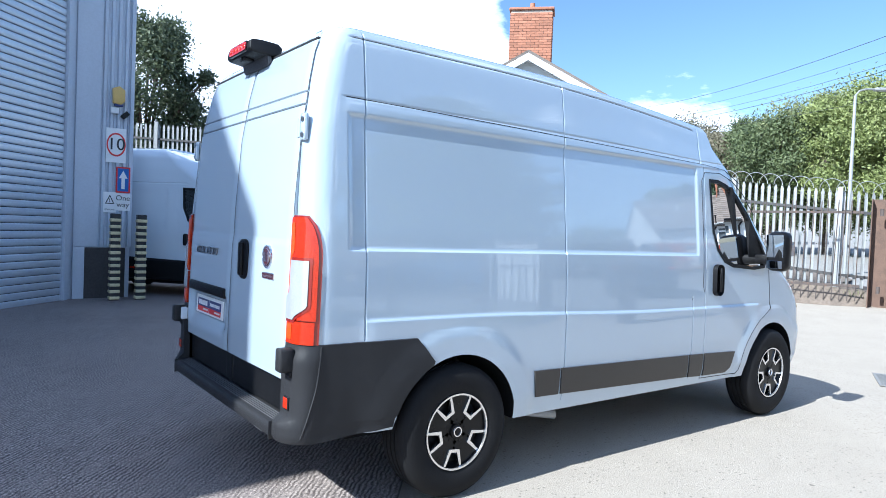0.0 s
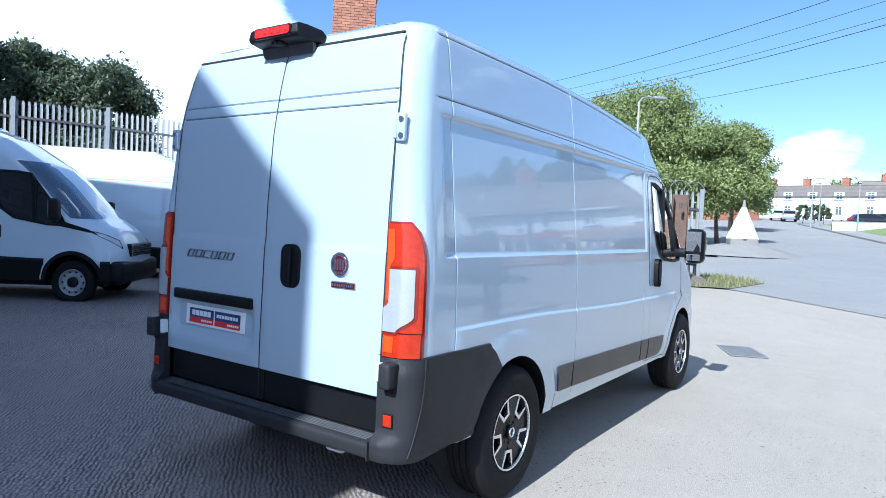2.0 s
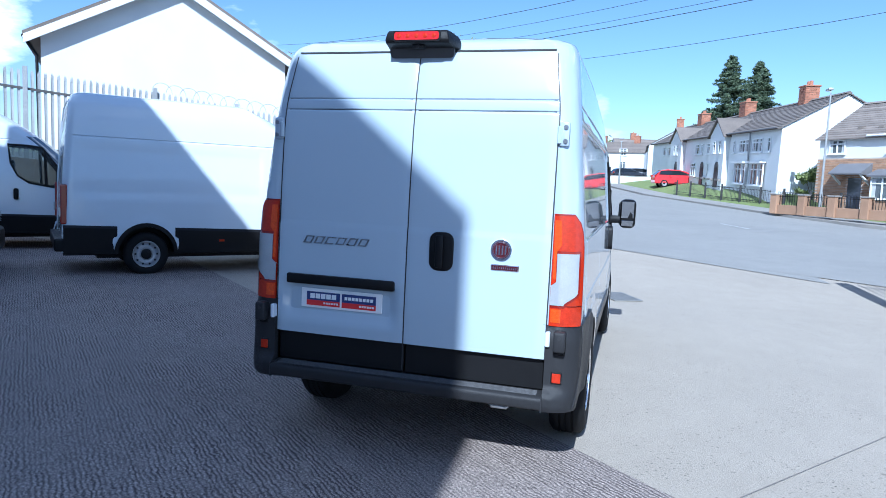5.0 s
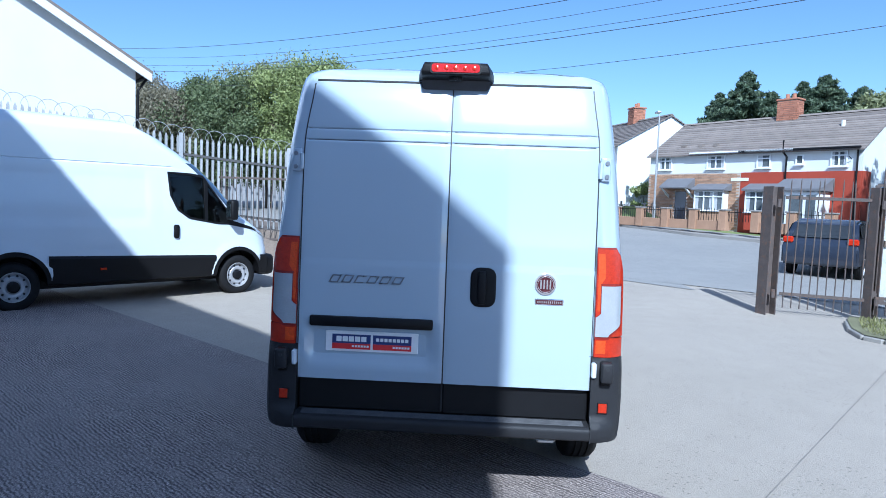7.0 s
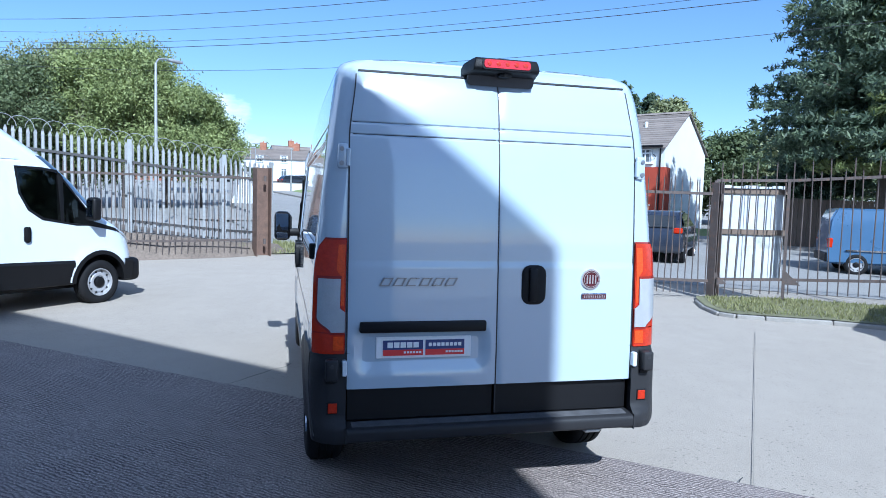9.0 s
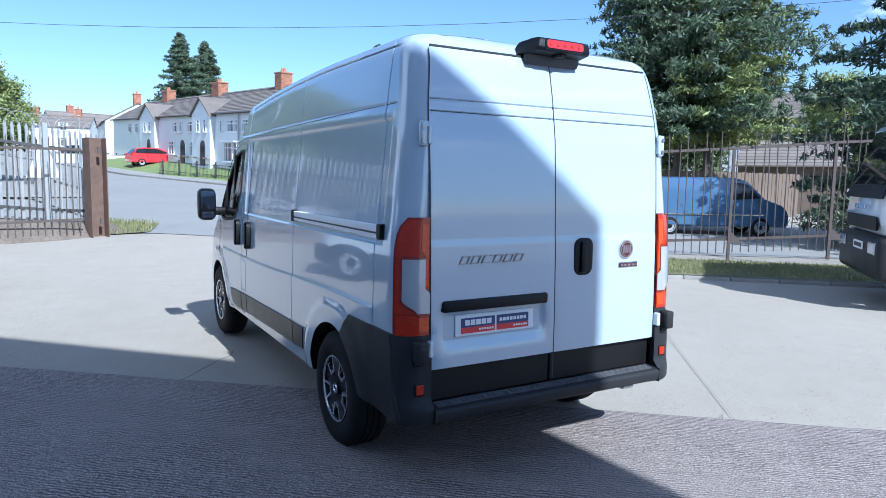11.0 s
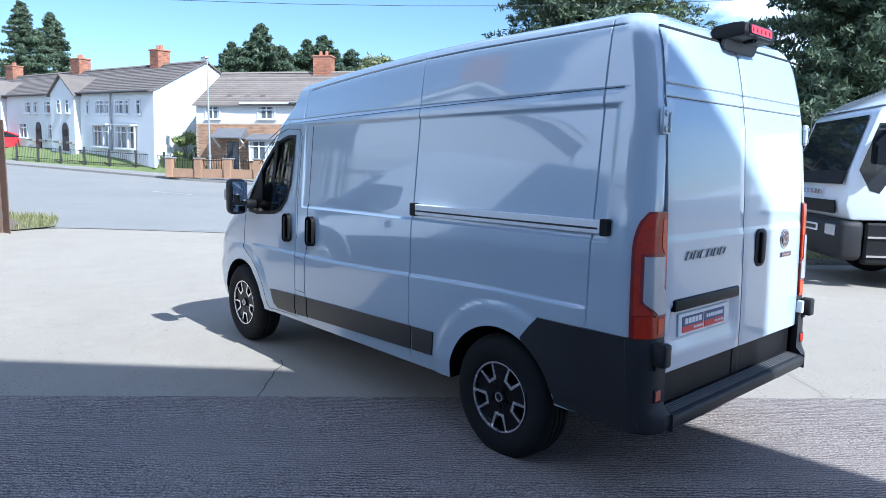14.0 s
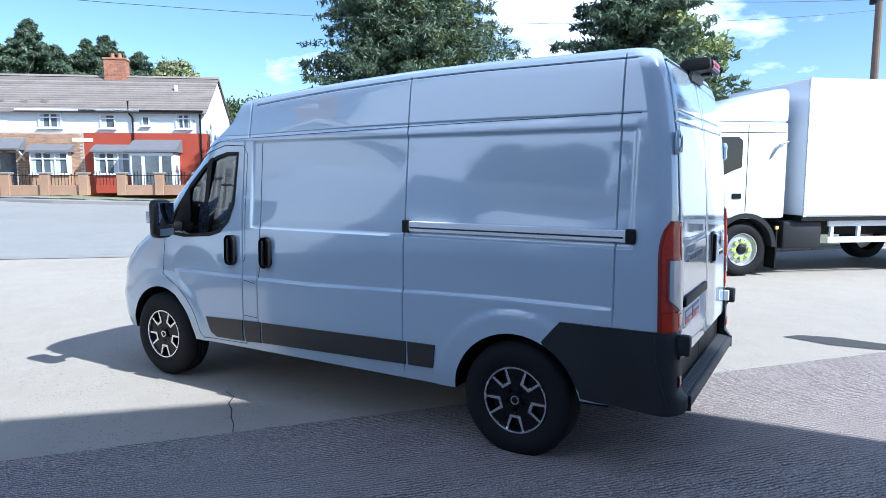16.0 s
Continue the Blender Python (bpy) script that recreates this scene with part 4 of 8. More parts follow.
# ---- houses across the road ----
def lattice(ups, lies, t, y0, y1):
    """A window frame in one piece: upright bars at ups, level bars at lies, t wide."""
    bm = BM()
    xs = [v + e for v in ups for e in (-t / 2, t / 2)]
    zs = [v + e for v in lies for e in (-t / 2, t / 2)]
    V = [[bm.verts.new((a, y0, b)) for b in zs] for a in xs]
    faces = [bm.faces.new((V[i][j], V[i + 1][j], V[i + 1][j + 1], V[i][j + 1])) for i in range(len(xs) - 1) for j in range(len(zs) - 1) if i % 2 == 0 or j % 2 == 0]
    r = bmesh.ops.extrude_face_region(bm, geom=faces)
    bmesh.ops.translate(bm, vec=(0, y1 - y0, 0), verts=[v for v in r["geom"] if isinstance(v, bmesh.types.BMVert)])
    bmesh.ops.recalc_face_normals(bm, faces=bm.faces)
    return bm


def window(parent, x, z, w, h, y=-0.02, bays=2, name="window", glass=None):
    """A white framed window in the front wall: frame, panes, bars, sill."""
    t = 0.06
    ups = [x + w * k / bays for k in range(bays + 1)]
    lies = [z, z + h] if h <= 0.6 else [z, z + h * 0.72, z + h]
    fr = lattice(ups, lies, t, y - 0.04, y + 0.04)
    win = part(name, fr, WHITE_PLASTIC, parent)
    for k in range(bays):
        part("pane", boxed((x + w * (k + 0.5) / bays, y + 0.02, z + h / 2), (w / bays, 0.01, h)), glass or PANE_PALE, win)
        if w > 0.5:
            part("curtain", boxed((x + w * (k + (0.2 if k % 2 == 0 else 0.8)) / bays, y + 0.012, z + h * 0.5), (w / bays * 0.42, 0.006, h * 0.94)), CURTAIN, win)
    part("sill", boxed((x + w / 2, y - 0.05, z - 0.06), (w + 0.18, 0.14, 0.06), 0.008), WHITE_PLASTIC, win)
    return win


def tiled_roof(parent, L, depth, ze, zr, over=0.25, name="roof", x0=0.0, courses=17):
    """A pitched roof of stepped tile courses, front and back, with ridge tiles."""
    bm = BM()
    half = depth / 2
    for side in (0, 1):
        for k in range(courses):
            f0, f1 = k / courses, (k + 1.12) / courses
            ya, yb = -over + (half + over) * f0, -over + (half + over) * min(f1, 1.0)
            zs = (zr - ze) / half
            za, zb = ze + zs * ya, ze + zs * yb
            pts = [(ya, za + 0.075), (yb, zb + 0.035), (yb, zb - 0.02), (ya, za + 0.01)]
            if side:
                pts = [(depth - y, z) for y, z in pts]
            prism(bm, pts, x0 - 0.12, x0 + L + 0.12, "x")
    rf = tagged(part(name, bm, ROOF_TILE, parent, "grey-brown concrete tiled roof"), kind="stuff")
    part("ridge", prism(BM(), [(half - 0.14, zr + 0.02), (half, zr + 0.13), (half + 0.14, zr + 0.02)], x0 - 0.12, x0 + L + 0.12, "x"), ROOF_TILE, rf)
    return rf


def chimney(parent, x, y, z, w, d, h, pots=2):
    ch = part("chimney", boxed((x, y, z + h / 2), (w - 0.03, d - 0.03, h)), MORTAR, parent)
    for sx, sy, ww, rot in ((0, -1, w, 0), (0, 1, w, 180), (-1, 0, d, -90), (1, 0, d, 90)):
        o = Vector((x + sx * w / 2, y + sy * d / 2, z))
        R = Matrix.Rotation(radians(rot), 4, "Z")
        bm = BM()
        n, m = max(1, int(ww / 0.3)), int(h / 0.1)
        for j in range(m):
            for i in range(n + 1):
                a, b = max(0, (i - (0.5 if j % 2 else 0)) * ww / n), min(ww, (i + 1 - (0.5 if j % 2 else 0)) * ww / n)
                if b - a > 0.05:
                    box(bm, ((a + b) / 2 - ww / 2, 0, (j + 0.5) * 0.1), (b - a - 0.014, 0.03, 0.086))
        bmesh.ops.transform(bm, matrix=Matrix.Translation(o) @ R, verts=bm.verts)
        tagged(part("bricks", bm, BRICK_RED, ch), kind="stuff")
    part("cap", boxed((x, y, z + h + 0.04), (w + 0.12, d + 0.12, 0.10), 0.02), BRICK_RED, ch)
    for k in range(pots):
        part("pot", cyl(BM(), (x + (k - (pots - 1) / 2) * 0.36, y, z + h + 0.08), (x + (k - (pots - 1) / 2) * 0.36, y, z + h + 0.36), 0.11, 0.09, n=12), BRICK_RED, ch)
    return ch


def shell_walls(parent, L, depth, ze, zr, mat, x0=0.0, label=""):
    """Outer walls with both gables."""
    bm = BM()
    prism(bm, [(0, -0.6), (depth, -0.6), (depth, ze), (depth / 2, zr - 0.03), (0, ze)], x0, x0 + L, "x")
    return part("wall", bm, mat, parent, label)


def frame_at(right, left, base):
    """Pose with x from the left end to the right end of a front, y away from the road."""
    d = Vector((right[0] - left[0], right[1] - left[1], 0))
    return Matrix.Translation((left[0], left[1], base)) @ Matrix.Rotation(math.atan2(d.y, d.x), 4, "Z"), d.length


# the brick and red painted pair
M, L = frame_at((25.7, -17.7), (34.7, -10.7), lift(30))
M = Matrix.Translation((-3.2, 2.3, 1.76)) @ Matrix.Scale(0.915, 4) @ Matrix.Translation((3.2, -2.3, -1.76)) @ M
E_, R_ = 4.05, 6.05
pair = thing("house_pair", "pair of houses in buff brick and red paint, white above", "house", M)
shell_walls(pair, L, 6.4, E_, R_, RENDER_WHITE)
hx = L / 2
part("brick_front", boxed((hx / 2, -0.03, 1.2), (hx, 0.07, 3.55)), MORTAR, pair)
part("red_front", boxed((hx * 1.5, -0.035, 1.2), (hx, 0.08, 3.55)), RED_PAINT, pair, "red painted brick front")
part("red_return", boxed((L + 0.02, 0.35, 1.2), (0.06, 0.8, 3.55)), RED_PAINT, pair)
bk = BM()
for j in range(37):
    for i in range(20):
        a = i * 0.29 + (0.145 if j % 2 else 0)
        if a + 0.28 < hx:
            box(bk, (a + 0.14, -0.072, 0.02 + j * 0.0795), (0.272, 0.02, 0.066))
tagged(part("bricks", bk, BRICK_M, pair), kind="stuff")
tiled_roof(pair, L, 6.4, E_, R_, courses=16)
part("gutter", boxed((hx * 0.98, -0.30, E_ - 0.02), (L * 0.5, 0.11, 0.10), 0.03), WHITE_PLASTIC, pair)
part("gutter", boxed((L * 0.745, -0.30, E_ - 0.02), (L * 0.51, 0.11, 0.10), 0.03), PLASTIC_DARK, pair)
chimney(pair, 6.3, 3.2, R_ - 0.25, 1.05, 0.7, 1.15)
for x, w, b in ((0.6, 0.85, 2), (3.7, 1.0, 2), (10.05, 0.68, 2)):
    window(pair, x, 3.22, w, 0.66, -0.02, b)
window(pair, 6.5, 3.22, 0.66, 0.62, -0.02, 1)
window(pair, 8.45, 3.35, 0.32, 0.42, -0.02, 1)
for x, w in ((3.45, 1.65), (6.35, 1.6)):
    bay = part("bay", boxed((x + w / 2, -0.35, 0.5), (w, 0.6, 0.9), 0.01), BRICK_M if x < 5 else RED_PAINT, pair)
    window(pair, x, 0.98, w, 1.0, -0.60, 3)
    part("bay_side", boxed((x + w / 2, -0.32, 1.5), (w - 0.04, 0.5, 1.05)), WHITE_PLASTIC, pair)
    part("bay_roof", prism(BM(), [(-0.80, 2.02), (-0.80, 2.10), (-0.05, 2.42), (-0.05, 2.02)], x - 0.15, x + w + 0.15, "x"), GREY_ROOF, pair, "lead-grey lean-to roof")
part("door_1", boxed((2.2, -0.06, 1.0), (0.72, 0.06, 1.95), 0.01), CAR_NAVY, pair, "dark blue front door")
part("door_frame", boxed((2.2, -0.055, 1.02), (0.92, 0.05, 2.08)), WHITE_PLASTIC, pair)
part("canopy", prism(BM(), [(-0.85, 2.12), (-0.85, 2.20), (-0.05, 2.72), (-0.05, 2.12)], 1.3, 3.05, "x"), GREY_ROOF, pair, "grey porch canopy")
for bx in (1.42, 2.95):
    part("bracket", prism(BM(), [(-0.07, 1.6), (-0.07, 1.75), (-0.7, 2.12), (-0.8, 2.12)], bx - 0.04, bx + 0.04, "x"), WHITE_PLASTIC, pair)
po = part("porch", boxed((9.15, -0.62, 1.0), (2.0, 1.15, 2.0), 0.01), WHITE_PLASTIC, pair, "white glazed porch")
for x, w in ((8.25, 0.42), (8.85, 0.62), (9.62, 0.42)):
    part("pane", boxed((x + w / 2, -1.20, 1.15), (w, 0.02, 1.35)), PANE_PALE, po)
part("porch_roof", prism(BM(), [(-1.35, 2.02), (-1.35, 2.12), (-0.05, 2.66), (-0.05, 2.02)], 8.0, 10.3, "x"), GREY_ROOF, po)
part("downpipe", tube(BM(), [(8.02, -0.12, 2.2), (8.02, -0.12, 3.7), (7.86, -0.2, 3.95), (7.86, -0.2, 4.5)], 0.05, 8), PLASTIC_DARK, pair)
part("downpipe", cyl(BM(), (11.2, -0.10, 0.1), (11.2, -0.10, 4.0), 0.045, n=8), PLASTIC_DARK, pair)
part("name_board", boxed((5.65, -0.085, 2.62), (0.95, 0.03, 0.16)), WHITE_PLASTIC, pair)
part("dish_arm", cyl(BM(), (10.95, -0.05, 3.5), (10.95, -0.35, 3.6), 0.02, n=6), PLASTIC_DARK, pair)
part("vent", cyl(BM(), (9.6, 1.9, 5.0), (9.6, 1.9, 5.55), 0.09, n=8), WHITE_PLASTIC, pair)
for vx in (1.6, 2.7, 3.6):
    part("roof_vent", prism(BM(), [(0.55, 4.46), (0.55, 4.58), (0.85, 4.62)], vx, vx + 0.25, "x"), ROOF_TILE, pair)
# garden walls with pillars and railings before the pair
for i in range(8):
    x = 0.3 + 1.62 * i
    gp = thing("wall_pillar", "square buff brick garden wall pillar", "pillar", M @ Matrix.Translation((x, -3.1, 0.05)), "garden wall pillars")
    part("shaft", boxed((0, 0, 0.45), (0.38, 0.38, 0.96), 0.01), BRICK_M, gp)
    part("cap", boxed((0, 0, 0.96), (0.46, 0.46, 0.07), 0.015), CONCRETE, gp)
    if i < 7:
        gw = thing("garden_wall", "low buff brick garden wall with black railings", "wall", M @ Matrix.Translation((x, -3.1, 0.05)), "garden walls")
        if i != 4:
            part("wall", boxed((0.81, 0, 0.2), (1.24, 0.2, 0.46), 0.01), BRICK_M, gw)
        part("rail", boxed((0.81, 0, 0.86), (1.24, 0.03, 0.03)), PLASTIC_DARK, gw)
        for k in range(9):
            hh = 0.42 + 0.14 * math.sin(math.pi * k / 8)
            part("bar", cyl(BM(), (0.25 + 0.14 * k, 0, 0.42), (0.25 + 0.14 * k, 0, 0.50 + hh), 0.014, n=5), PLASTIC_DARK, gw)

# the long white terrace, on the bank above the road
M2, L2 = frame_at((34.0, -8.30), (69.0, -2.6), 3.30)
M2 = M2 @ Matrix.Rotation(radians(2.2), 4, "Y")
E2, R2, D2 = 3.45, 5.22, 6.1
ter = thing("terrace_row", "long white rendered terrace with small gables and grey tiled roof", "house", M2)
shell_walls(ter, L2, D2, E2, R2, RENDER_WHITE)
tiled_roof(ter, L2, D2, E2, R2, courses=16)
part("gutter", boxed((L2 / 2, -0.30, E2 - 0.05), (L2, 0.09, 0.07), 0.02), GREY_ROOF, ter)
for gx, gw in ((10.23, 4.16), (23.12, 3.48)):
    part("gable_front", prism(BM(), [(gx, -0.5), (gx + gw, -0.5), (gx + gw, E2 - 0.05), (gx + gw / 2, E2 + 0.95), (gx, E2 - 0.05)], -0.35, 0.6, "y"), RENDER_WHITE, ter)
    for s in (-1, 1):
        rr = BM()
        c, e = gx + gw / 2, gw / 2 + 0.25
        prism(rr, [(c, E2 + 1.12), (c + s * e, E2 - 0.16), (c + s * e, E2 - 0.24), (c, E2 + 1.0)], -0.5, 2.4, "y")
        part("gable_roof", rr, ROOF_TILE, ter)
for x, w, b in ((5.42, 0.95, 1), (7.71, 0.8, 1), (17.94, 1, 1), (19.44, 0.62, 1), (21.29, 0.98, 1), (27.55, 0.29, 1), (28.73, 1.75, 3), (31.17, 1.61, 3), (33.69, 0.4, 1)):
    window(ter, x, 2.22, w, 0.72, -0.02, b)
for x, w in ((11.54, 0.65), (12.71, 0.65), (24.21, 0.48), (25.48, 0.48)):
    window(ter, x, 2.22, w, 0.78, -0.37, 1)
for x, w, b in ((8.91, 0.93, 1), (16.81, 1.38, 2), (21.78, 1.16, 2)):
    window(ter, x, 0.55, w, 0.95, -0.02, b)
for x, w in ((28.5, 2.04), (31.34, 2.23)):
    window(ter, x, 0.32, w, 1.2, -0.12, 3)
    part("bay_sill", boxed((x + w / 2, -0.2, 1.60), (w + 0.25, 0.35, 0.08)), WHITE_PLASTIC, ter)
for x, y in ((25.3, -0.37), (20.12, -0.02), (12.84, -0.37)):
    part("door_arch", boxed((x, y, 0.55), (0.85, 0.06, 1.3)), BLACK_PRINT, ter, "dark arched doorway")
    part("arch_top", cyl(BM(), (x, y - 0.03, 1.2), (x, y + 0.03, 1.2), 0.425, n=20), BLACK_PRINT, ter)
    for k in (-1, 1):
        part("porch_wall", boxed((x + k * 0.95, y - 0.12, 0.42), (0.85, 0.18, 0.12), 0.01), CONCRETE, ter)
for x in (10.23, 23.12, 30.77):
    part("downpipe", cyl(BM(), (x, -0.1, 0.1), (x, -0.1, E2 - 0.05), 0.06, n=8), GALV, ter)
for x, w in ((7.17, 1.54), (19.56, 1.42), (30.48, 0.98)):
    chimney(ter, x, D2 / 2, R2 - 0.3, w, 0.75, 1.15)
for x in (15.15, 16.43, 17.94, 27.67, 28.5, 29.2, 30.13):
    part("roof_vent", prism(BM(), [(1.2, E2 + 0.60), (1.2, E2 + 0.72), (1.5, E2 + 0.76)], x, x + 0.25, "x"), ROOF_TILE, ter)
gwin = thing("gable_windows", "", "")
gwin.parent = ter
gwin.matrix_basis = Matrix.Translation((L2, 0, 0)) @ Matrix.Rotation(radians(90), 4, "Z")
window(gwin, 4.2, 2.05, 0.9, 0.85, -0.02, 1)
window(gwin, 4.3, 0.2, 0.9, 0.8, -0.02, 1)
# the sloping front lawns between pavement and terrace
bm = BM()
rows = []
for i in range(15):
    f = M2 @ Vector((-1.0 + (L2 + 3.5) * i / 14, 0.3, 0.02))
    kx = f.x - 3.2
    ky = float(np.interp(kx, [p[0] for p in FAR], [p[1] for p in FAR])) - 2.2
    rows.append([(kx + (f.x - kx) * q, ky + (f.y - ky) * q, lift(kx) + 0.10 + (f.z - lift(kx) - 0.10) * q ** 0.85) for q in [j / 6 for j in range(7)]])
grid(bm, rows)
bmesh.ops.recalc_face_normals(bm, faces=bm.faces)
if bm.faces[:][0].normal.z < 0:
    bmesh.ops.reverse_faces(bm, faces=bm.faces[:])
tagged(part("front_lawn", bm, LAWN, smooth=True), "sloping mown lawn before the white terrace", "grass", kind="structure")


def plain_house(right, left, depth, ze, zr, label, ch=(), mat=None, wins=((0.15, 0.9), (0.62, 0.9)), base=None):
    Mh, Lh = frame_at(right, left, lift(min(right[0], left[0])) if base is None else base)
    h = thing("house", label, "house", Mh, "houses along the distant road")
    shell_walls(h, Lh, depth, ze, zr, mat or RENDER_WHITE)
    tiled_roof(h, Lh, depth, ze, zr, courses=9)
    for f, w in wins:
        for z, hh in ((0.8, 1.2), (3.0, 1.0)):
            window(h, Lh * f, z, w, hh, -0.02, 2)
    for cx in ch:
        chimney(h, cx * Lh, depth / 2, zr - 0.3, 0.9, 0.7, 1.3, 1)
    return h


# a gable end just past the terrace, then rows that close the road
plain_house((88.0, -8.6), (74.0, -8.6), 6.4, 4.7, 6.6, "white rendered house with its gable to the road", (0.06,), base=2.3)
plain_house((104, -2.0), (108, 17.0), 7, 3.5, 5.2, "pale rendered terrace at the end of the road", (0.1, 0.35, 0.62, 0.9), wins=((0.08, 1.2), (0.25, 1.2), (0.42, 1.2), (0.6, 1.2), (0.8, 1.2)))
plain_house((118, -14.0), (114, 2.5), 7, 4.4, 6.2, "pale house row in the distance", (0.2, 0.8), wins=((0.2, 1.2), (0.6, 1.2)))
plain_house((100, 24.0), (92, 13.0), 7, 3.8, 5.6, "brick and white houses beside the road", (0.3, 0.8), BRICK_RED, wins=((0.2, 1.2), (0.6, 1.2)))
plain_house((20.0, -44.0), (34.0, -40.0), 8, 5.0, 8.0, "grey roofed house behind the tall tree", (0.3,))

# the white house behind the palisade, its gable to the yard
RE, LE = Vector((17.13, 11.18)), Vector((11.99, 16.71))
hd = Vector(((LE - RE).y, -(LE - RE).x)).normalized()
if hd.x < 0:
    hd = -hd
gl = (LE - RE).length
Mw = Matrix.Translation((RE.x, RE.y, 0.6)) @ Matrix.Rotation(math.atan2(hd.y, hd.x), 4, "Z")
wh2 = thing("white_house", "white rendered house gable with a brick chimney", "house", Mw)
bm = BM()
prism(bm, [(0, -0.6), (gl, -0.6), (gl, 5.22), (gl / 2, 7.24), (0, 5.22)], 0.0, 9.0, "x")
part("wall", bm, RENDER_WHITE, wh2)
for s in (0, 1):
    ys = [(-0.45, 5.00), (gl / 2, 7.38), (gl / 2, 7.50), (-0.45, 5.12)]
    ys = [(gl - y, z) for y, z in ys] if s else ys
    part("roof", prism(BM(), ys, -0.35, 9.3, "x"), ROOF_TILE, wh2)
    yb = [(-0.42, 4.76), (-0.42, 5.02), (gl / 2, 7.38), (gl / 2, 7.12)]
    yb = [(gl - y, z) for y, z in yb] if s else yb
    part("bargeboard", prism(BM(), yb, -0.38, -0.30, "x"), WHITE_PLASTIC, wh2)
    part("soffit", prism(BM(), [(y, z - 0.02) for y, z in (ys[0], ys[1], (ys[1][0], ys[1][1] - 0.06), (ys[0][0], ys[0][1] - 0.06))], -0.31, 0.02, "x"), WHITE_PLASTIC, wh2)
    gy = -0.42 if not s else gl + 0.42
    part("gutter", boxed((4.5, gy, 4.99), (9.6, 0.12, 0.11), 0.03), PLASTIC_DARK, wh2)
    part("downpipe", tube(BM(), [(0.15, gy, 4.96), (0.15, gy + (0.3 if not s else -0.3), 4.5), (0.15, gy + (0.36 if not s else -0.36), 0.0)], 0.045, 8), PLASTIC_DARK, wh2)
chimney(wh2, 0.9, gl / 2, 6.9, 0.8, 1.55, 2.30, 1)

# the walls take the dark timber colour in place of shade
plain_house((13.1, -29.0), (17.2, -26.7), 5.0, 2.4, 3.7, "low tiled outbuilding, shade painted into its dark walls, between the evergreens", mat=WOOD_DARK, wins=())

# ---- lamps, poles, cables, railings ----
def street_lamp(x, y, h, arm, yaw, label, r=0.07):
    s = thing("street_lamp", label, "street lamp", pose(x, y, lift(x), 0, 0, yaw))
    part("column", cyl(BM(), (0, 0, 0), (0, 0, h), r, r * 0.6, n=12), GALV, s)
    part("base_sleeve", cyl(BM(), (0, 0, 0), (0, 0, 1.2), r * 1.35, n=12), GALV, s)
    part("arm", tube(BM(), [(0, 0, h), (0.12, 0, h + 0.16), (0.35, 0, h + 0.22), (arm, 0, h + 0.22)], r * 0.45, 8), GALV, s)
    part("lantern", boxed((arm + 0.25, 0, h + 0.22), (0.55, 0.22, 0.10), 0.03, seg=2), GALV, s, smooth=40)
    return s


street_lamp(21.5, 5.7, 5.9, 0.62, -40, "pale grey street lamp with a short arm beyond the fence")
street_lamp(70.0, 4.7, 4.6, 0.5, -60, "distant street lamp beside the road", 0.07)
street_lamp(73.0, 4.3, 4.2, 0.02, 120, "distant slim column beside the road", 0.07)
street_lamp(63.0, 0.5, 4.0, 0.02, 0, "slim pale column before the houses", 0.06)
lw = thing("garden_fence", "low white garden wall with dark railings before it", "fence", pose(63.6, -0.4, lift(63.6), 0, 0, 96))
part("wall", boxed((0, 0, 0.40), (5.6, 0.2, 0.9), 0.01), RENDER_WHITE, lw)
part("coping", boxed((0, 0, 0.87), (5.7, 0.28, 0.06), 0.01), CONCRETE, lw)
for k in range(9):
    part("post", boxed((-2.8 + 0.70 * k, -0.32, 0.5), (0.07, 0.05, 1.1), 0.004), PLASTIC_DARK, lw)
for z in (0.35, 0.98):
    part("rail", boxed((0, -0.32, z), (5.7, 0.03, 0.035)), PLASTIC_DARK, lw)
street_lamp(29.2, -9.3, 5.6, 0.02, 0, "slim pale column on the pavement", 0.06)
pole = thing("telegraph_pole", "dark timber telegraph pole with cross arm and cables", "pole", pose(-2.7, -28.0, 0))
part("post", cyl(BM(), (0, 0, 0), (0, 0, 10.2), 0.17, 0.13, n=12), WOOD_DARK, pole)
part("cross_arm", boxed((0, 0, 9.6), (1.1, 0.1, 0.12)), WOOD_DARK, pole)
part("transformer", boxed((0.22, 0, 8.9), (0.25, 0.3, 0.5), 0.03), PLASTIC_DARK, pole)
for k in range(4):
    part("insulator", cyl(BM(), (-0.45 + 0.3 * k, 0, 9.66), (-0.45 + 0.3 * k, 0, 9.82), 0.05, n=8), CONCRETE, pole)
cables = thing("overhead_cables", "thin dark overhead cables slung across the sky", "cables")
for k, (a, b, sag) in enumerate((((-2.7, -28, 9.7), (42.1, 33.3, 12.2), 2.9), ((-2.5, -28, 9.6), (42.1, 33.0, 11.8), 3.1), ((-2.4, -28, 9.2), (41.5, 33.3, 11.4), 3.2), ((-2.9, -28, 8.8), (41.5, 33.2, 10.9), 3.0), ((-2.7, -28, 8.4), (41.0, 32.6, 11.0), 3.7))):
    A, B = Vector(a), Vector(b)
    pts = [A + (B - A) * (i / 24) - Vector((0, 0, sag * 4 * (i / 24) * (1 - i / 24))) for i in range(25)]
    part("cable", tube(BM(), pts, 0.010 if k in (0, 3) else 0.007, 5), WIRE, cables)
dp = thing("telegraph_pole", "timber pole among the far trees carrying the cables", "pole", pose(42.1, 33.2, lift(42.1)))
part("post", cyl(BM(), (0, 0, 0), (0, 0, 11.0), 0.15, 0.11, n=10), WOOD_DARK, dp)
rail = thing("garden_railing", "low black railing before the white terrace lawns", "railing")
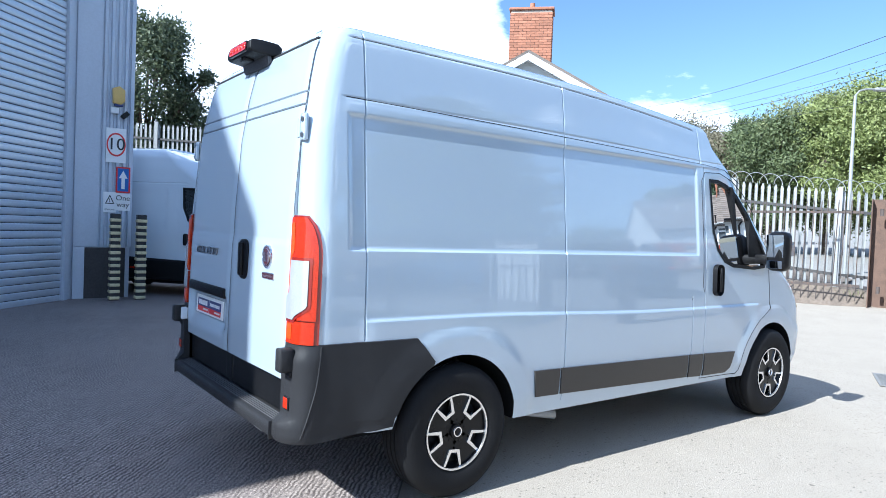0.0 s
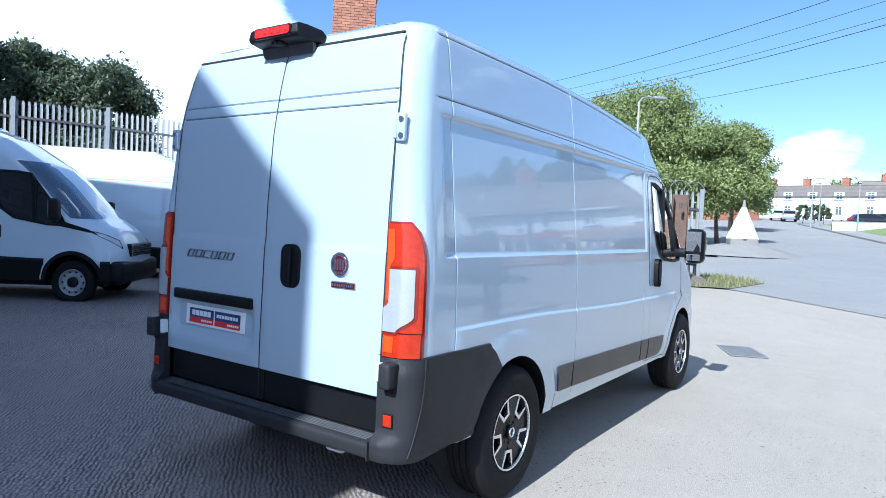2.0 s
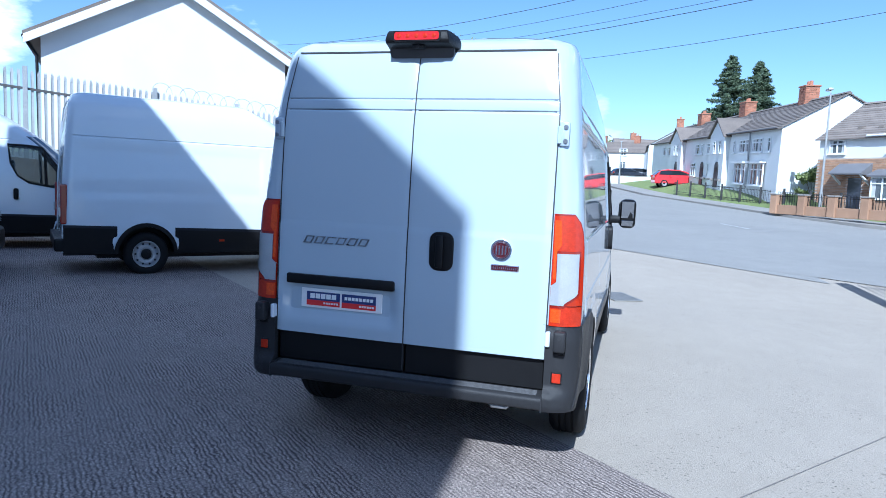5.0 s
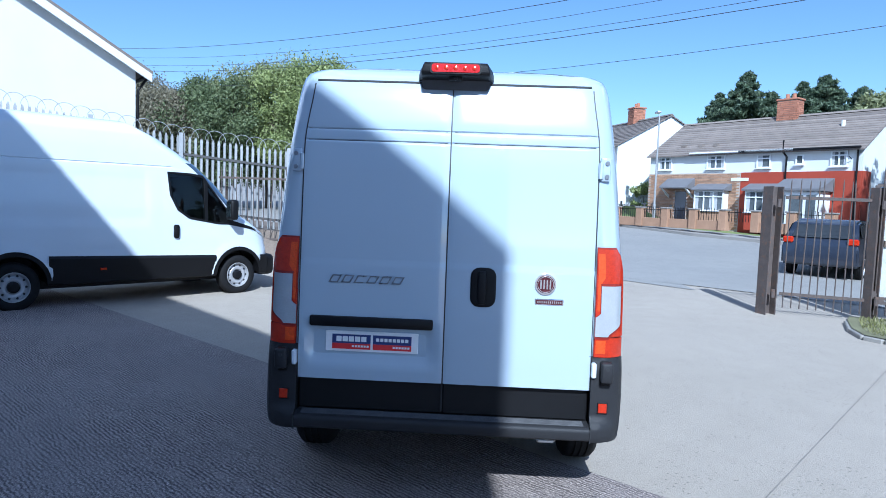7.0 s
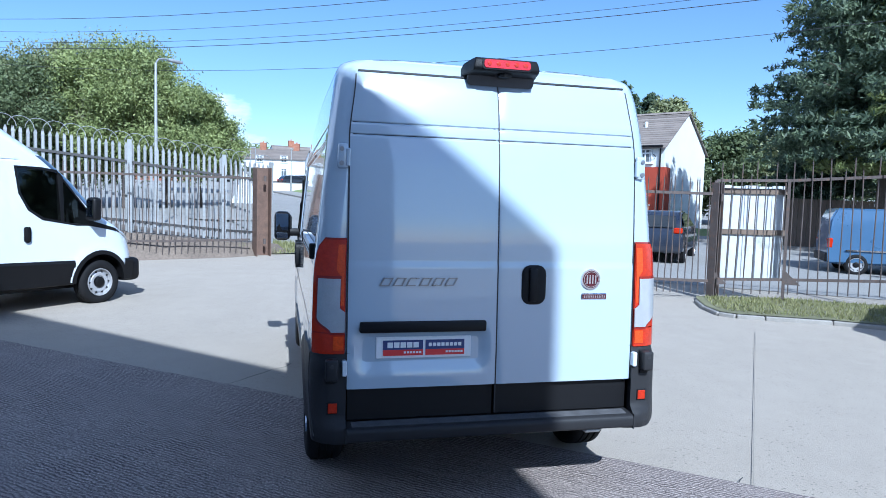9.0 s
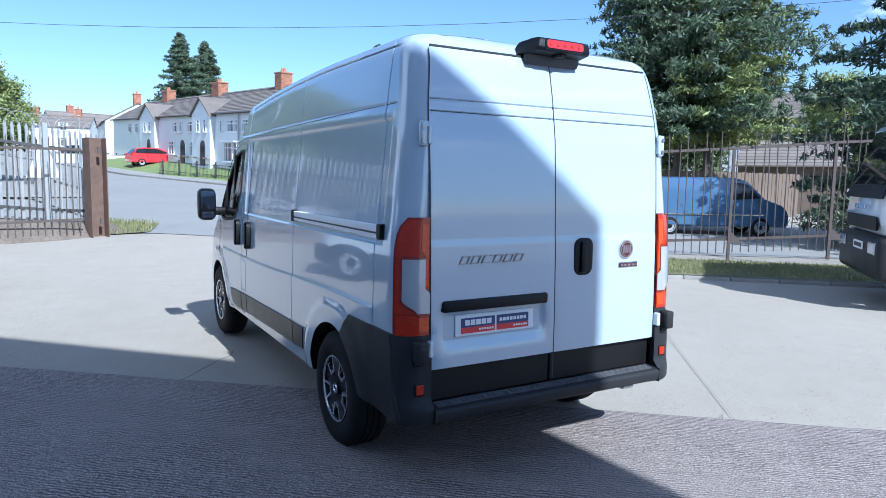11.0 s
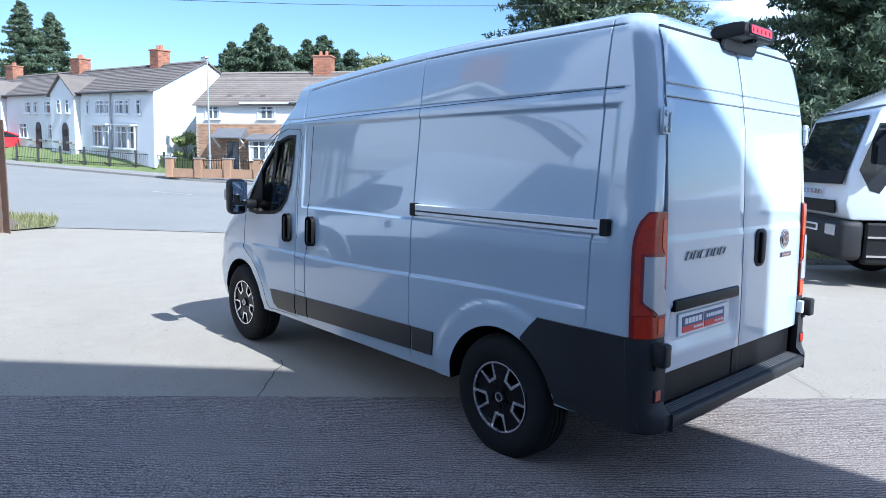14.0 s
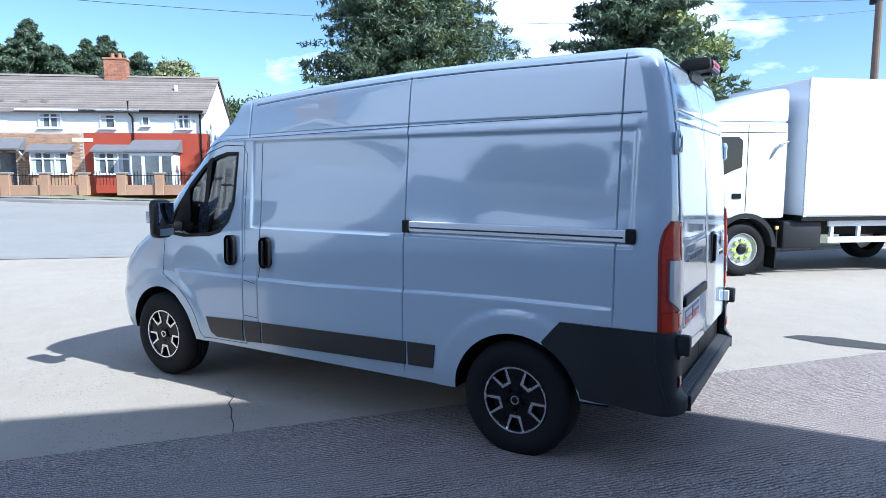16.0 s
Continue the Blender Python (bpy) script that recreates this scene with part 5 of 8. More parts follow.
rl_pts = [offset_line(FAR, 2.3)[2], (46.8, -3.8)]
A, B = Vector((*rl_pts[0], 0)), Vector((*rl_pts[1], 0))
n = int((B - A).length / 0.16)
bar = None
for k in range(n):
    p = A + (B - A) * (k / n)
    post = k % 14 == 0
    if bar is None:
        bar = part("bar", boxed((0, 0, 0.5), (0.014, 0.014, 1.0)), BLACK_PRINT, rail)
        ob = bar
    else:
        ob = share("bar", bar.data, rail, Matrix())
    ob.matrix_basis = Matrix.Translation((p.x, p.y, lift(p.x) + 0.1)) @ Matrix.Diagonal((7, 7, 1.1, 1) if post else (1, 1, 0.95, 1))
for z in (0.28, 0.9):
    bm = BM()
    tube(bm, [A + (B - A) * (i / 8) + Vector((0, 0, lift((A + (B - A) * (i / 8)).x) + 0.1 + z)) for i in range(9)], 0.016, 5)
    part("rail", bm, BLACK_PRINT, rail)
isl = sheet("traffic_island", [(25.2, 1.6), (28.5, 0.9), (31.0, 2.2), (32.0, 5.2), (28.5, 5.0), (25.8, 3.6)], CONCRETE, 0.06, "pale paved corner beside the road", "island")
py = thing("stone_pyramid", "white painted stone pyramid marker on the paved corner", "monument", pose(27.4, 2.9, lift(27.4) + 0.40, 0, 0, 20))
bm = BM()
bmesh.ops.create_cone(bm, cap_ends=True, segments=4, radius1=0.66, radius2=0.10, depth=1.35)
bmesh.ops.translate(bm, vec=(0, 0, 0.95), verts=bm.verts)
part("cone", bm, RENDER_WHITE, py)
part("base", boxed((0, 0, 0.14), (1.1, 1.1, 0.30), 0.02), CONCRETE, py)
part("mound", cyl(BM(), (0, 0, -0.42), (0, 0, 0.02), 2.6, 1.0, n=28), CONCRETE, py, "low pale paved mound")
part("finial", cyl(BM(), (0, 0, 1.61), (0, 0, 1.95), 0.085, 0.04, n=8), CONCRETE, py)
# road paint and ironwork
WHITE_LINE = base_mat("worn_white_line", (0.5, 0.5, 0.49), 0.85, 0, 0, 0.15, 5.0, 60.0, dirt=((0.2, 0.2, 0.2), 7.0, 0.47, 0.9))
for k in range(7):
    x0 = 21.0 + 4.0 * k
    a = (x0, -5.2 + 2.0 * k * 0.78)
    seam_line("road_marking", [(a[0], a[1]), (a[0] + 1.8, a[1] + 0.75)], 0.12, "worn white road marking", WHITE_LINE, 0.0, 40 + k).location.z = 0.012

# ---- the panel van ----
def lerp(z, zs, vs):
    return float(np.interp(z, zs, vs))


class Shell:
    """The skin of a van: a closed outline at every height, rounded at the corners, with pressed panels and door gaps."""

    def __init__(s, w, xr, xf, rc, relief, stations, cab_from):
        s.w, s.xr, s.xf, s.rc, s.relief, s.stations, s.cab_from = w, xr, xf, rc, relief, stations, cab_from

    def half(s, z):
        w, xr, xf = s.w(z), s.xr(z), s.xf(z)
        rc = min(s.rc, w * 0.4)
        rf = max(0.06, min(0.42, (xf - s.cab_from) * 0.55))
        out = [(xr + 0.012, (w - rc - 0.03) * i / 6) for i in range(7)] + [(xr, w - rc)]
        for i in range(1, 8):
            a = math.pi / 2 * i / 8
            out.append((xr + rc - rc * math.cos(a), w - rc + rc * math.sin(a)))
        x0 = xr + rc
        for x in s.stations:
            out.append((max(x0, x), w - s.relief(max(x0, x), z)))
        n = 40
        for i in range(1, n + 1):
            x = s.cab_from + (xf - rf - s.cab_from) * i / n
            out.append((x, w - s.relief(x, z) - 0.035 * max(0.0, (x - 3.0)) ** 2))
        wl = out[-1][1]
        for i in range(1, 11):
            a = math.pi / 2 * i / 10
            out.append((xf - rf + rf * math.sin(a), wl * (0.45 + 0.55 * math.cos(a)) if i < 10 else wl * 0.45))
        out.append((xf + 0.03, 0.0))
        return out

    def solid(s, zs):
        bm = BM()
        rows = []
        for z in zs:
            h = s.half(z)
            rows.append([(x, y, z) for x, y in h] + [(x, -y, z) for x, y in h[-2:0:-1]])
        V = grid(bm, rows, close=True)
        bm.faces.new(V[0][::-1])
        bm.faces.new(V[-1])
        bmesh.ops.recalc_face_normals(bm, faces=bm.faces)
        return bm

    def corner(s, z, t, out=0.0):
        """A point of the rear corner at height z: t runs from the door gap (0) over the corner (0.5) on to the side (1)."""
        w, xr, rc = s.w(z), s.xr(z), s.rc
        if t < 0.3:
            p, n = (xr, s.door + (w - rc - s.door) * t / 0.3), (-1, 0)
        elif t < 0.7:
            a = math.pi / 2 * (t - 0.3) / 0.4
            p, n = (xr + rc - rc * math.cos(a), w - rc + rc * math.sin(a)), (-math.cos(a), math.sin(a))
        else:
            p, n = (xr + rc + (t - 0.7) / 0.3 * 0.025, w), (0, 1)
        return (p[0] + n[0] * out, p[1] + n[1] * out, z)


SEAMS = (-0.612, 0.842, 2.235, 2.40)
W_Z, W_Y = [0.38, 0.50, 0.70, 1.0, 1.30, 1.45, 2.0, 2.2, 2.33, 2.41, 2.46, 2.49, 2.512, 2.525, 2.54, 2.55, 2.556], [0.985, 1.012, 1.022, 1.022, 1.016, 1.008, 0.957, 0.935, 0.919, 0.908, 0.896, 0.877, 0.838, 0.72, 0.50, 0.30, 0.10]
R_Z, R_X = [0.38, 0.90, 1.27, 1.60, 1.97, 2.2, 2.36, 2.44, 2.48, 2.505, 2.525, 2.54, 2.55, 2.556], [-0.945, -0.945, -0.935, -0.925, -0.90, -0.865, -0.83, -0.80, -0.78, -0.757, -0.725, -0.68, -0.60, -0.45]
F_Z, F_X = [0.30, 0.45, 0.70, 0.92, 1.02, 1.12, 1.22, 1.32, 1.45, 1.75, 2.02, 2.20, 2.32, 2.42, 2.48, 2.525, 2.54, 2.55, 2.556], [4.24, 4.30, 4.32, 4.28, 4.22, 4.12, 3.97, 3.80, 3.66, 3.36, 3.06, 2.84, 2.70, 2.58, 2.52, 2.44, 2.36, 2.20, 1.90]


def side_relief(x, z):
    d = 0.0
    up = plateau(z, 1.376, 2.052, 0.014)
    d += 0.012 * up * plateau(x, -0.70, 2.30, 0.024)
    d -= 0.003 * plateau(z, 2.06, 2.11, 0.02) * plateau(x, -0.72, 2.6, 0.04)
    d += 0.004 * max(0.0, 1 - abs(z - 2.135) / 0.008) * plateau(x, -0.74, 3.0, 0.03)
    low = 0.975 + 0.045 * step(0.9 - x, 2.0)
    d -= 0.010 * step(low - z, 0.022) * plateau(x, -0.60, 3.2, 0.1)
    d += 0.006 * max(0.0, 1 - abs(z - 2.447) / 0.008) * plateau(x, -0.70, 2.30, 0.03)
    for sx, lo, hi in ((0.842, 0.44, 2.46), (-0.612, 0.92, 2.48), (2.235, 0.44, 1.05), (2.40, 0.42, 2.06)):
        if lo < z < hi:
            d += 0.012 * max(0.0, 1 - abs(x - sx) / 0.006)
    if 2.10 < z < 2.46:
        d += 0.010 * max(0.0, 1 - abs(x - 2.36) / 0.008)
    for ax in (0.0, 3.45):
        r = math.hypot(x - ax, z - 0.37)
        if z > 0.37:
            d -= 0.012 * step(0.575 - r, 0.035) * step(0.985 - z, 0.03)
    return d


stations = sorted(set([round(-0.80 + 0.025 * i, 4) for i in range(130)] + [s + e for s in SEAMS + (2.36, 3.38) for e in (-0.012, -0.006, 0.0, 0.006, 0.012)] + [s + e for s in (-0.70, 0.828, 0.856, 2.30) for e in (-0.02, -0.008, 0.008, 0.02)]))
stations = [x for x in stations if x <= 2.44]
van_shell = Shell(lambda z: lerp(z, W_Z, W_Y), lambda z: lerp(z, R_Z, R_X), lambda z: lerp(z, F_Z, F_X), 0.125, side_relief, stations, 2.44)
van_shell.door = 0.842
levels = sorted(set([0.38 + 0.03 * i for i in range(72)] + [0.955 + 0.008 * i for i in range(11)] + [2.439, 2.443, 2.447, 2.451, 2.455] + [1.355, 1.362, 1.367, 1.372, 1.376, 1.39, 2.03, 2.042, 2.052, 2.057, 2.062, 2.066, 2.07, 2.10, 2.11, 2.123, 2.129, 2.135, 2.141, 2.147, 0.95, 0.985, 1.0, 1.02, 2.38, 2.41, 2.43, 2.45, 2.465, 2.48, 2.49, 2.50, 2.508, 2.515, 2.52, 2.525, 2.532, 2.54, 2.545, 2.55, 2.553, 2.556]))
levels = [z for z in levels if z <= 2.5561]

van = thing("panel_van", "pale silver-grey panel van, clean, closed doors, parked in the yard", "van")
body = part("body", van_shell.solid(levels), [PAINT, PLASTIC_DARK, INTERIOR], van, smooth=38)
CUT_WIN = [(2.47, 1.965), (2.60, 1.965), (2.72, 1.935), (2.86, 1.86), (3.02, 1.71), (3.22, 1.475), (3.30, 1.36), (3.27, 1.285), (3.10, 1.272), (2.78, 1.295), (2.66, 1.33), (2.56, 1.42), (2.50, 1.56)]
cutters = []
for ax in (0.0, 3.45):
    for sy in (-1, 1):
        bm = BM()
        cyl(bm, (ax, sy * 0.62, 0.37), (ax, sy * 1.2, 0.37), 0.435, n=48)
        for f in bm.faces:
            f.material_index = 1
        cutters.append(part("cutter", bm, [PAINT, PLASTIC_DARK, INTERIOR]))
bm = prism(BM(), CUT_WIN, -1.2, 1.2, "y")
for f in bm.faces:
    f.material_index = 2
cutters.append(part("cutter", bm, [PAINT, PLASTIC_DARK, INTERIOR]))
bm = prism(BM(), [(2.15, 1.30), (2.15, 1.95), (2.75, 1.9), (3.1, 1.55), (3.15, 1.30), (3.0, 0.7), (2.2, 0.7)], -0.93, 0.93, "y")
for f in bm.faces:
    f.material_index = 2
cutters.append(part("cutter", bm, [PAINT, PLASTIC_DARK, INTERIOR]))
bm = prism(BM(), [(3.00, 1.46), (3.80, 1.46), (3.25, 1.99), (2.72, 1.99)], -0.74, 0.74, "y")
for f in bm.faces:
    f.material_index = 2
cutters.append(part("cutter", bm, [PAINT, PLASTIC_DARK, INTERIOR]))
bm = prism(BM(), [(-1.3, 0.30), (-0.40, 0.30), (-0.40, 0.445), (-1.3, 0.455)], -1.2, 1.2, "y")
for f in bm.faces:
    f.material_index = 1
cutters.append(part("cutter", bm, [PAINT, PLASTIC_DARK, INTERIOR]))
bm = boxed((-1.09, 0, 0.545), (0.40, 1.684, 0.345))
for f in bm.faces:
    f.material_index = 1
cutters.append(part("cutter", bm, [PAINT, PLASTIC_DARK, INTERIOR]))
cut(body, cutters)
bm = BM()
bm.faces.new([bm.verts.new(p) for p in ((3.645, -0.76, 1.45), (3.645, 0.76, 1.45), (3.085, 0.74, 2.0), (3.085, -0.74, 2.0))])
part("windscreen", bm, GLASS, van, "sloping windscreen glass").visible_shadow = False
for p in body.data.polygons:
    p.use_smooth = True
body.data.set_sharp_from_angle(angle=radians(38))


def side_y(x, z, s, out=0.0):
    return s * (van_shell.w(z) - side_relief(x, z) - 0.035 * max(0.0, x - 3.0) ** 2 + out)


def side_patch(name, pts, s, out, thick, mat, parent, label="", bevel=0.0, n=6):
    """A flat moulding with the outline pts (x, z) that lies on the van's side."""
    bm = prism(BM(), pts, 0.0, thick, "y")
    if n:
        bmesh.ops.triangulate(bm, faces=[f for f in bm.faces if len(f.verts) > 4])
        bmesh.ops.subdivide_edges(bm, edges=bm.edges[:], cuts=2, use_grid_fill=True)
    for v in bm.verts:
        d = v.co.y
        w = van_shell.w(v.co.z) - 0.035 * max(0.0, v.co.x - 3.0) ** 2
        v.co.y = s * (w + out + d)
    bmesh.ops.recalc_face_normals(bm, faces=bm.faces)
    return part(name, bm, mat, parent, label, smooth=30)


def inset(poly, d):
    cx, cz = sum(p[0] for p in poly) / len(poly), sum(p[1] for p in poly) / len(poly)
    return [(x + (cx - x) / math.hypot(x - cx, z - cz) * d, z + (cz - z) / math.hypot(x - cx, z - cz) * d) for x, z in poly]


for s, side in ((1, "left"), (-1, "right")):
    # side window: rubber surround, glass, divider bar
    ring = BM()
    O, I = inset(CUT_WIN, -0.012), inset(CUT_WIN, 0.022)
    for pts_a, pts_b, flip in ((O, I, s > 0),):
        A = [ring.verts.new((x, s * (van_shell.w(z) + 0.004), z)) for x, z in pts_a]
        B = [ring.verts.new((x, s * (van_shell.w(z) + 0.003), z)) for x, z in pts_b]
        C = [ring.verts.new((x, s * (van_shell.w(z) - 0.03), z)) for x, z in pts_b]
        n = len(A)
        for i in range(n):
            j = (i + 1) % n
            ring.faces.new((A[i], A[j], B[j], B[i]))
            ring.faces.new((B[i], B[j], C[j], C[i]))
    bmesh.ops.recalc_face_normals(ring, faces=ring.faces)
    win = part("side_window", ring, PLASTIC_DARK, van, "black rubber surround of the cab window")
    g = BM()
    pane = [g.verts.new((x, s * (van_shell.w(z) - 0.012), z)) for x, z in inset(CUT_WIN, 0.01)]
    g.faces.new(pane)
    part("pane", g, GLASS, win, "clear cab side glass").visible_shadow = False
    part("divider", prism(BM(), [(2.76, 1.93), (2.80, 1.905), (2.93, 1.27), (2.87, 1.27)], s * 0.93, s * 0.985, "y"), PLASTIC_DARK, win)
    bm = prism(BM(), [(3.03, 1.69), (3.30, 1.37), (3.28, 1.275), (3.04, 1.275)], s * (0.975), s * (1.0), "y", 0.004)
    part("mirror_sail", bm, PLASTIC_DARK, win)
    # lower side mouldings
    low = [([(0.58, 0.655), (0.80, 0.652), (0.80, 0.487), (0.60, 0.492)], "rear"), ([(0.815, 0.652), (2.19, 0.622), (2.20, 0.452), (0.82, 0.487)], "sliding"), ([(2.21, 0.622), (2.39, 0.617), (2.39, 0.44), (2.22, 0.450)], "mid"), ([(2.41, 0.617), (2.845, 0.600), (2.80, 0.47), (2.74, 0.435), (2.42, 0.44)], "front")]
    for pts, _ in low:
        side_patch("side_moulding", pts, s, 0.004, 0.016, TRIM_BROWN, van)
    # door handles
    for hx in ((2.52, 2.13) if s > 0 else (2.55,)):
        h = boxed((hx, 0, 1.185), (0.105, 0.02, 0.245), 0.045, seg=3)
        for v in h.verts:
            v.co.y = v.co.y * 0.9 + s * (van_shell.w(v.co.z) - side_relief(v.co.x, v.co.z) + 0.006)
        hd = part("door_handle", h, PLASTIC_DARK, van, smooth=40)
        part("grip", boxed((hx + 0.012, s * 1.048, 1.185), (0.03, 0.022, 0.19), 0.009, seg=2), PLASTIC_DARK, hd, smooth=40)
    # mirror: arm, housing, glass, indicator
    mir = part("door_mirror", boxed((3.18, s * 1.09, 1.355), (0.09, 0.22, 0.085), 0.03, seg=2), PLASTIC_DARK, van, "black plastic door mirror", smooth=40)
    hs = boxed((3.175, s * 1.188, 1.425), (0.15, 0.175, 0.325), 0.055, seg=4)
    for v in hs.verts:
        if v.co.x > 3.2:
            v.co.y -= s * 0.02
            v.co.z += 0.02 * (1.425 - v.co.z) / 0.16
    part("housing", hs, BLACK_GLOSS, mir, smooth=50)
    part("mirror_glass", boxed((0, 0, 0), (0.006, 0.135, 0.185), 0.002), MIRROR, mir).matrix_basis = pose(3.098, s * 1.188, 1.468, 0, -3, -s * 7)
    part("lower_glass", boxed((0, 0, 0), (0.006, 0.125, 0.062), 0.002), MIRROR, mir).matrix_basis = pose(3.099, s * 1.188, 1.318, 0, -6, -s * 6)
    part("indicator", boxed((3.215, s * 1.262, 1.44), (0.07, 0.018, 0.10), 0.006), LAMP_CLEAR, mir)
    # rear lamp cluster: dark bed, red upper and lower lens, clear reversing lens
    def lens(name, z0, z1, t0, t1, out, mat, parent, label="", k=14):
        bm = BM()
        rows = []
        for i in range(k + 1):
            z = z0 + (z1 - z0) * i / k
            a, b = t0(z), t1(z)
            rows.append([van_shell.corner(z, a, 0.0)] + [van_shell.corner(z, a + (b - a) * j / 12, out) for j in range(13)] + [van_shell.corner(z, b, 0.0)])
        grid(bm, rows)
        for v in bm.verts:
            v.co.y *= s
        bmesh.ops.recalc_face_normals(bm, faces=bm.faces)
        return part(name, bm, mat, parent, label, smooth=45)
    top = lambda z: 0.43 + 0.18 * math.sqrt(max(0.0, 1 - (max(0.0, z - 1.335) / 0.205) ** 2))
    lamp = lens("rear_lamp", 0.905, 1.535, lambda z: 0.04, top, 0.008, LAMP_DARK, van, "tall orange-red rear lamp cluster")
    edge_in = lambda z: max(0.1, top(z) - 0.035)
    lens("upper_lens", 1.030, 1.525, lambda z: 0.06, edge_in, 0.016, LAMP_RED, lamp)
    lens("lower_lens", 0.915, 1.024, lambda z: 0.06, lambda z: 0.565, 0.016, LAMP_RED, lamp, "", 8)
    lens("lens_bezel", 1.018, 1.332, lambda z: 0.045 + 0.145 * step(z - 1.150, 0.02), lambda z: 0.36 + 0.165 * step(z - 1.058, 0.085), 0.019, LAMP_DARK, lamp, "", 22)
    lens("clear_lens", 1.032, 1.318, lambda z: 0.055 + 0.165 * step(z - 1.150, 0.02), lambda z: 0.35 + 0.145 * step(z - 1.068, 0.075), 0.024, LAMP_CLEAR, lamp, "clear reversing light", 24)
    lens("indicator_lens", 1.175, 1.50, lambda z: 0.10, lambda z: 0.20 + 0.12 * step(z - 1.34, 0.03), 0.019, LAMP_AMBER, lamp, "orange indicator lens", 12)
    lens("fog_lens", 0.935, 1.010, lambda z: 0.09, lambda z: 0.33, 0.019, LAMP_AMBER, lamp, "", 4)
    # bumper corner and quarter panel in dark plastic
    def bumper(z, t):
        """The bumper's rear corner: squarer and prouder towards the foot, flush with the step."""
        rc = lerp(z, [0.44, 0.54, 0.70, 0.91], [0.080, 0.095, 0.115, 0.125])
        o = 0.010 + 0.018 * step(0.87 - z, 0.08) + 0.042 * step(0.545 - z, 0.05) * (1 - step(t - 0.35, 0.4)) - 0.012 * step(0.447 - z, 0.02)
        w, xr = max(1.008, van_shell.w(z)), van_shell.xr(z)
        if t < 0.3:
            p, n = (xr, 0.842 + (w - rc - 0.842) * t / 0.3), (-1, 0)
        elif t < 0.7:
            a = math.pi / 2 * (t - 0.3) / 0.4
            p, n = (xr + rc - rc * math.cos(a), w - rc + rc * math.sin(a)), (-math.cos(a), math.sin(a))
        else:
            p, n = (xr + rc, w), (0, 1)
        return (p[0] + n[0] * o, p[1] + n[1] * (0.010 + (o - 0.010) * (1 - step(t - 0.6, 0.2))), z)
    bm = BM()
    rows = []
    for i in range(23):
        z = 0.436 + 0.479 * i / 22
        edge = -math.sqrt(max(0.0, 0.44 ** 2 - (z - 0.37) ** 2)) if z < 0.78 else -0.185 - (z - 0.78) * 0.85
        row = [(van_shell.xr(z) + 0.03, 0.842, z)] + [bumper(z, 0.7 * j / 14) for j in range(15)]
        x0 = row[-1][0]
        for j in range(1, 9):
            x = x0 + (edge - x0) * j / 8
            row.append((x, max(1.008, van_shell.w(z)) - min(0.0, side_relief(x, z)) + 0.012, z + 0.03 * step(0.50 - z, 0.08) * j / 8))
        row.append((edge, van_shell.w(z) - 0.03, z))
        rows.append(row)
    rows.insert(0, [(x, y - 0.06, 0.438) for x, y, z in rows[0]])
    rows.append([(x, y - 0.03, 0.918) for x, y, z in rows[-1]])
    grid(bm, rows)
    for v in bm.verts:
        v.co.y *= s
    bmesh.ops.recalc_face_normals(bm, faces=bm.faces)
    bump = part("bumper_corner", bm, PLASTIC, van, "dark grey textured bumper corner", smooth=45)
    seam = [bumper(0.905 - 0.44 * i / 10, 0.64 - 0.13 * (i / 10) ** 2.2) for i in range(11)]
    part("gap", tube(BM(), [(x, s * y, z) for x, y, z in seam], 0.004, 5), BLACK_PRINT, bump)
    part("step_gap", boxed((-0.992, s * 0.842, 0.482), (0.078, 0.006, 0.088)), BLACK_PRINT, bump)
    rf = part("reflector_frame", boxed((-0.968, s * 0.912, 0.626), (0.02, 0.060, 0.068), 0.004), PLASTIC_DARK, bump)
    part("reflector", boxed((-0.976, s * 0.912, 0.626), (0.01, 0.050, 0.056), 0.004), LAMP_RED, rf, "small square red reflector")
    lb = part("latch_block", boxed((-0.992, s * 0.921, 0.838), (0.075, 0.066, 0.115), 0.012, seg=2), PLASTIC, bump, smooth=45)
    part("latch_hole", cyl(BM(), (-1.02, s * 0.921, 0.862), (-1.031, s * 0.921, 0.862), 0.011, n=10), BLACK_PRINT, lb)
    part("latch_recess", boxed((-0.968, s * 0.921, 0.770), (0.02, 0.06, 0.028), 0.006), PLASTIC_DARK, lb)
    part("hinge_low", boxed((-0.972, s * 0.853, 0.842), (0.045, 0.026, 0.085), 0.006), PAINT_WHITE, bump)
    # hinges of the rear doors
    hb = part("door_hinge", boxed((-0.908, s * 0.872, 1.97), (0.026, 0.058, 0.135), 0.012, seg=2), PAINT, van, smooth=40)
    part("hinge_arm", boxed((-0.918, s * 0.846, 1.962), (0.024, 0.022, 0.095), 0.005), PAINT, hb)
    for bz in (2.005, 1.93):
        part("bolt", cyl(BM(), (-0.915, s * 0.880, bz), (-0.927, s * 0.880, bz), 0.013, n=10), DULL_CHROME, hb)

# door gaps and roof joints on the sides, and the painted shade of one crease
def side_seam(pts, s, r=0.0035, name="panel_gap"):
    fine = []
    for (xa, za), (xb, zb) in zip(pts, pts[1:]):
        k = max(2, int(math.hypot(xb - xa, zb - za) / 0.05))
        fine += [(xa + (xb - xa) * i / k, za + (zb - za) * i / k) for i in range(k)]
    fine.append(pts[-1])
    part(name, tube(BM(), [(x, side_y(x, z, s, -0.001), z) for x, z in fine], r, 5), BLACK_PRINT, van)


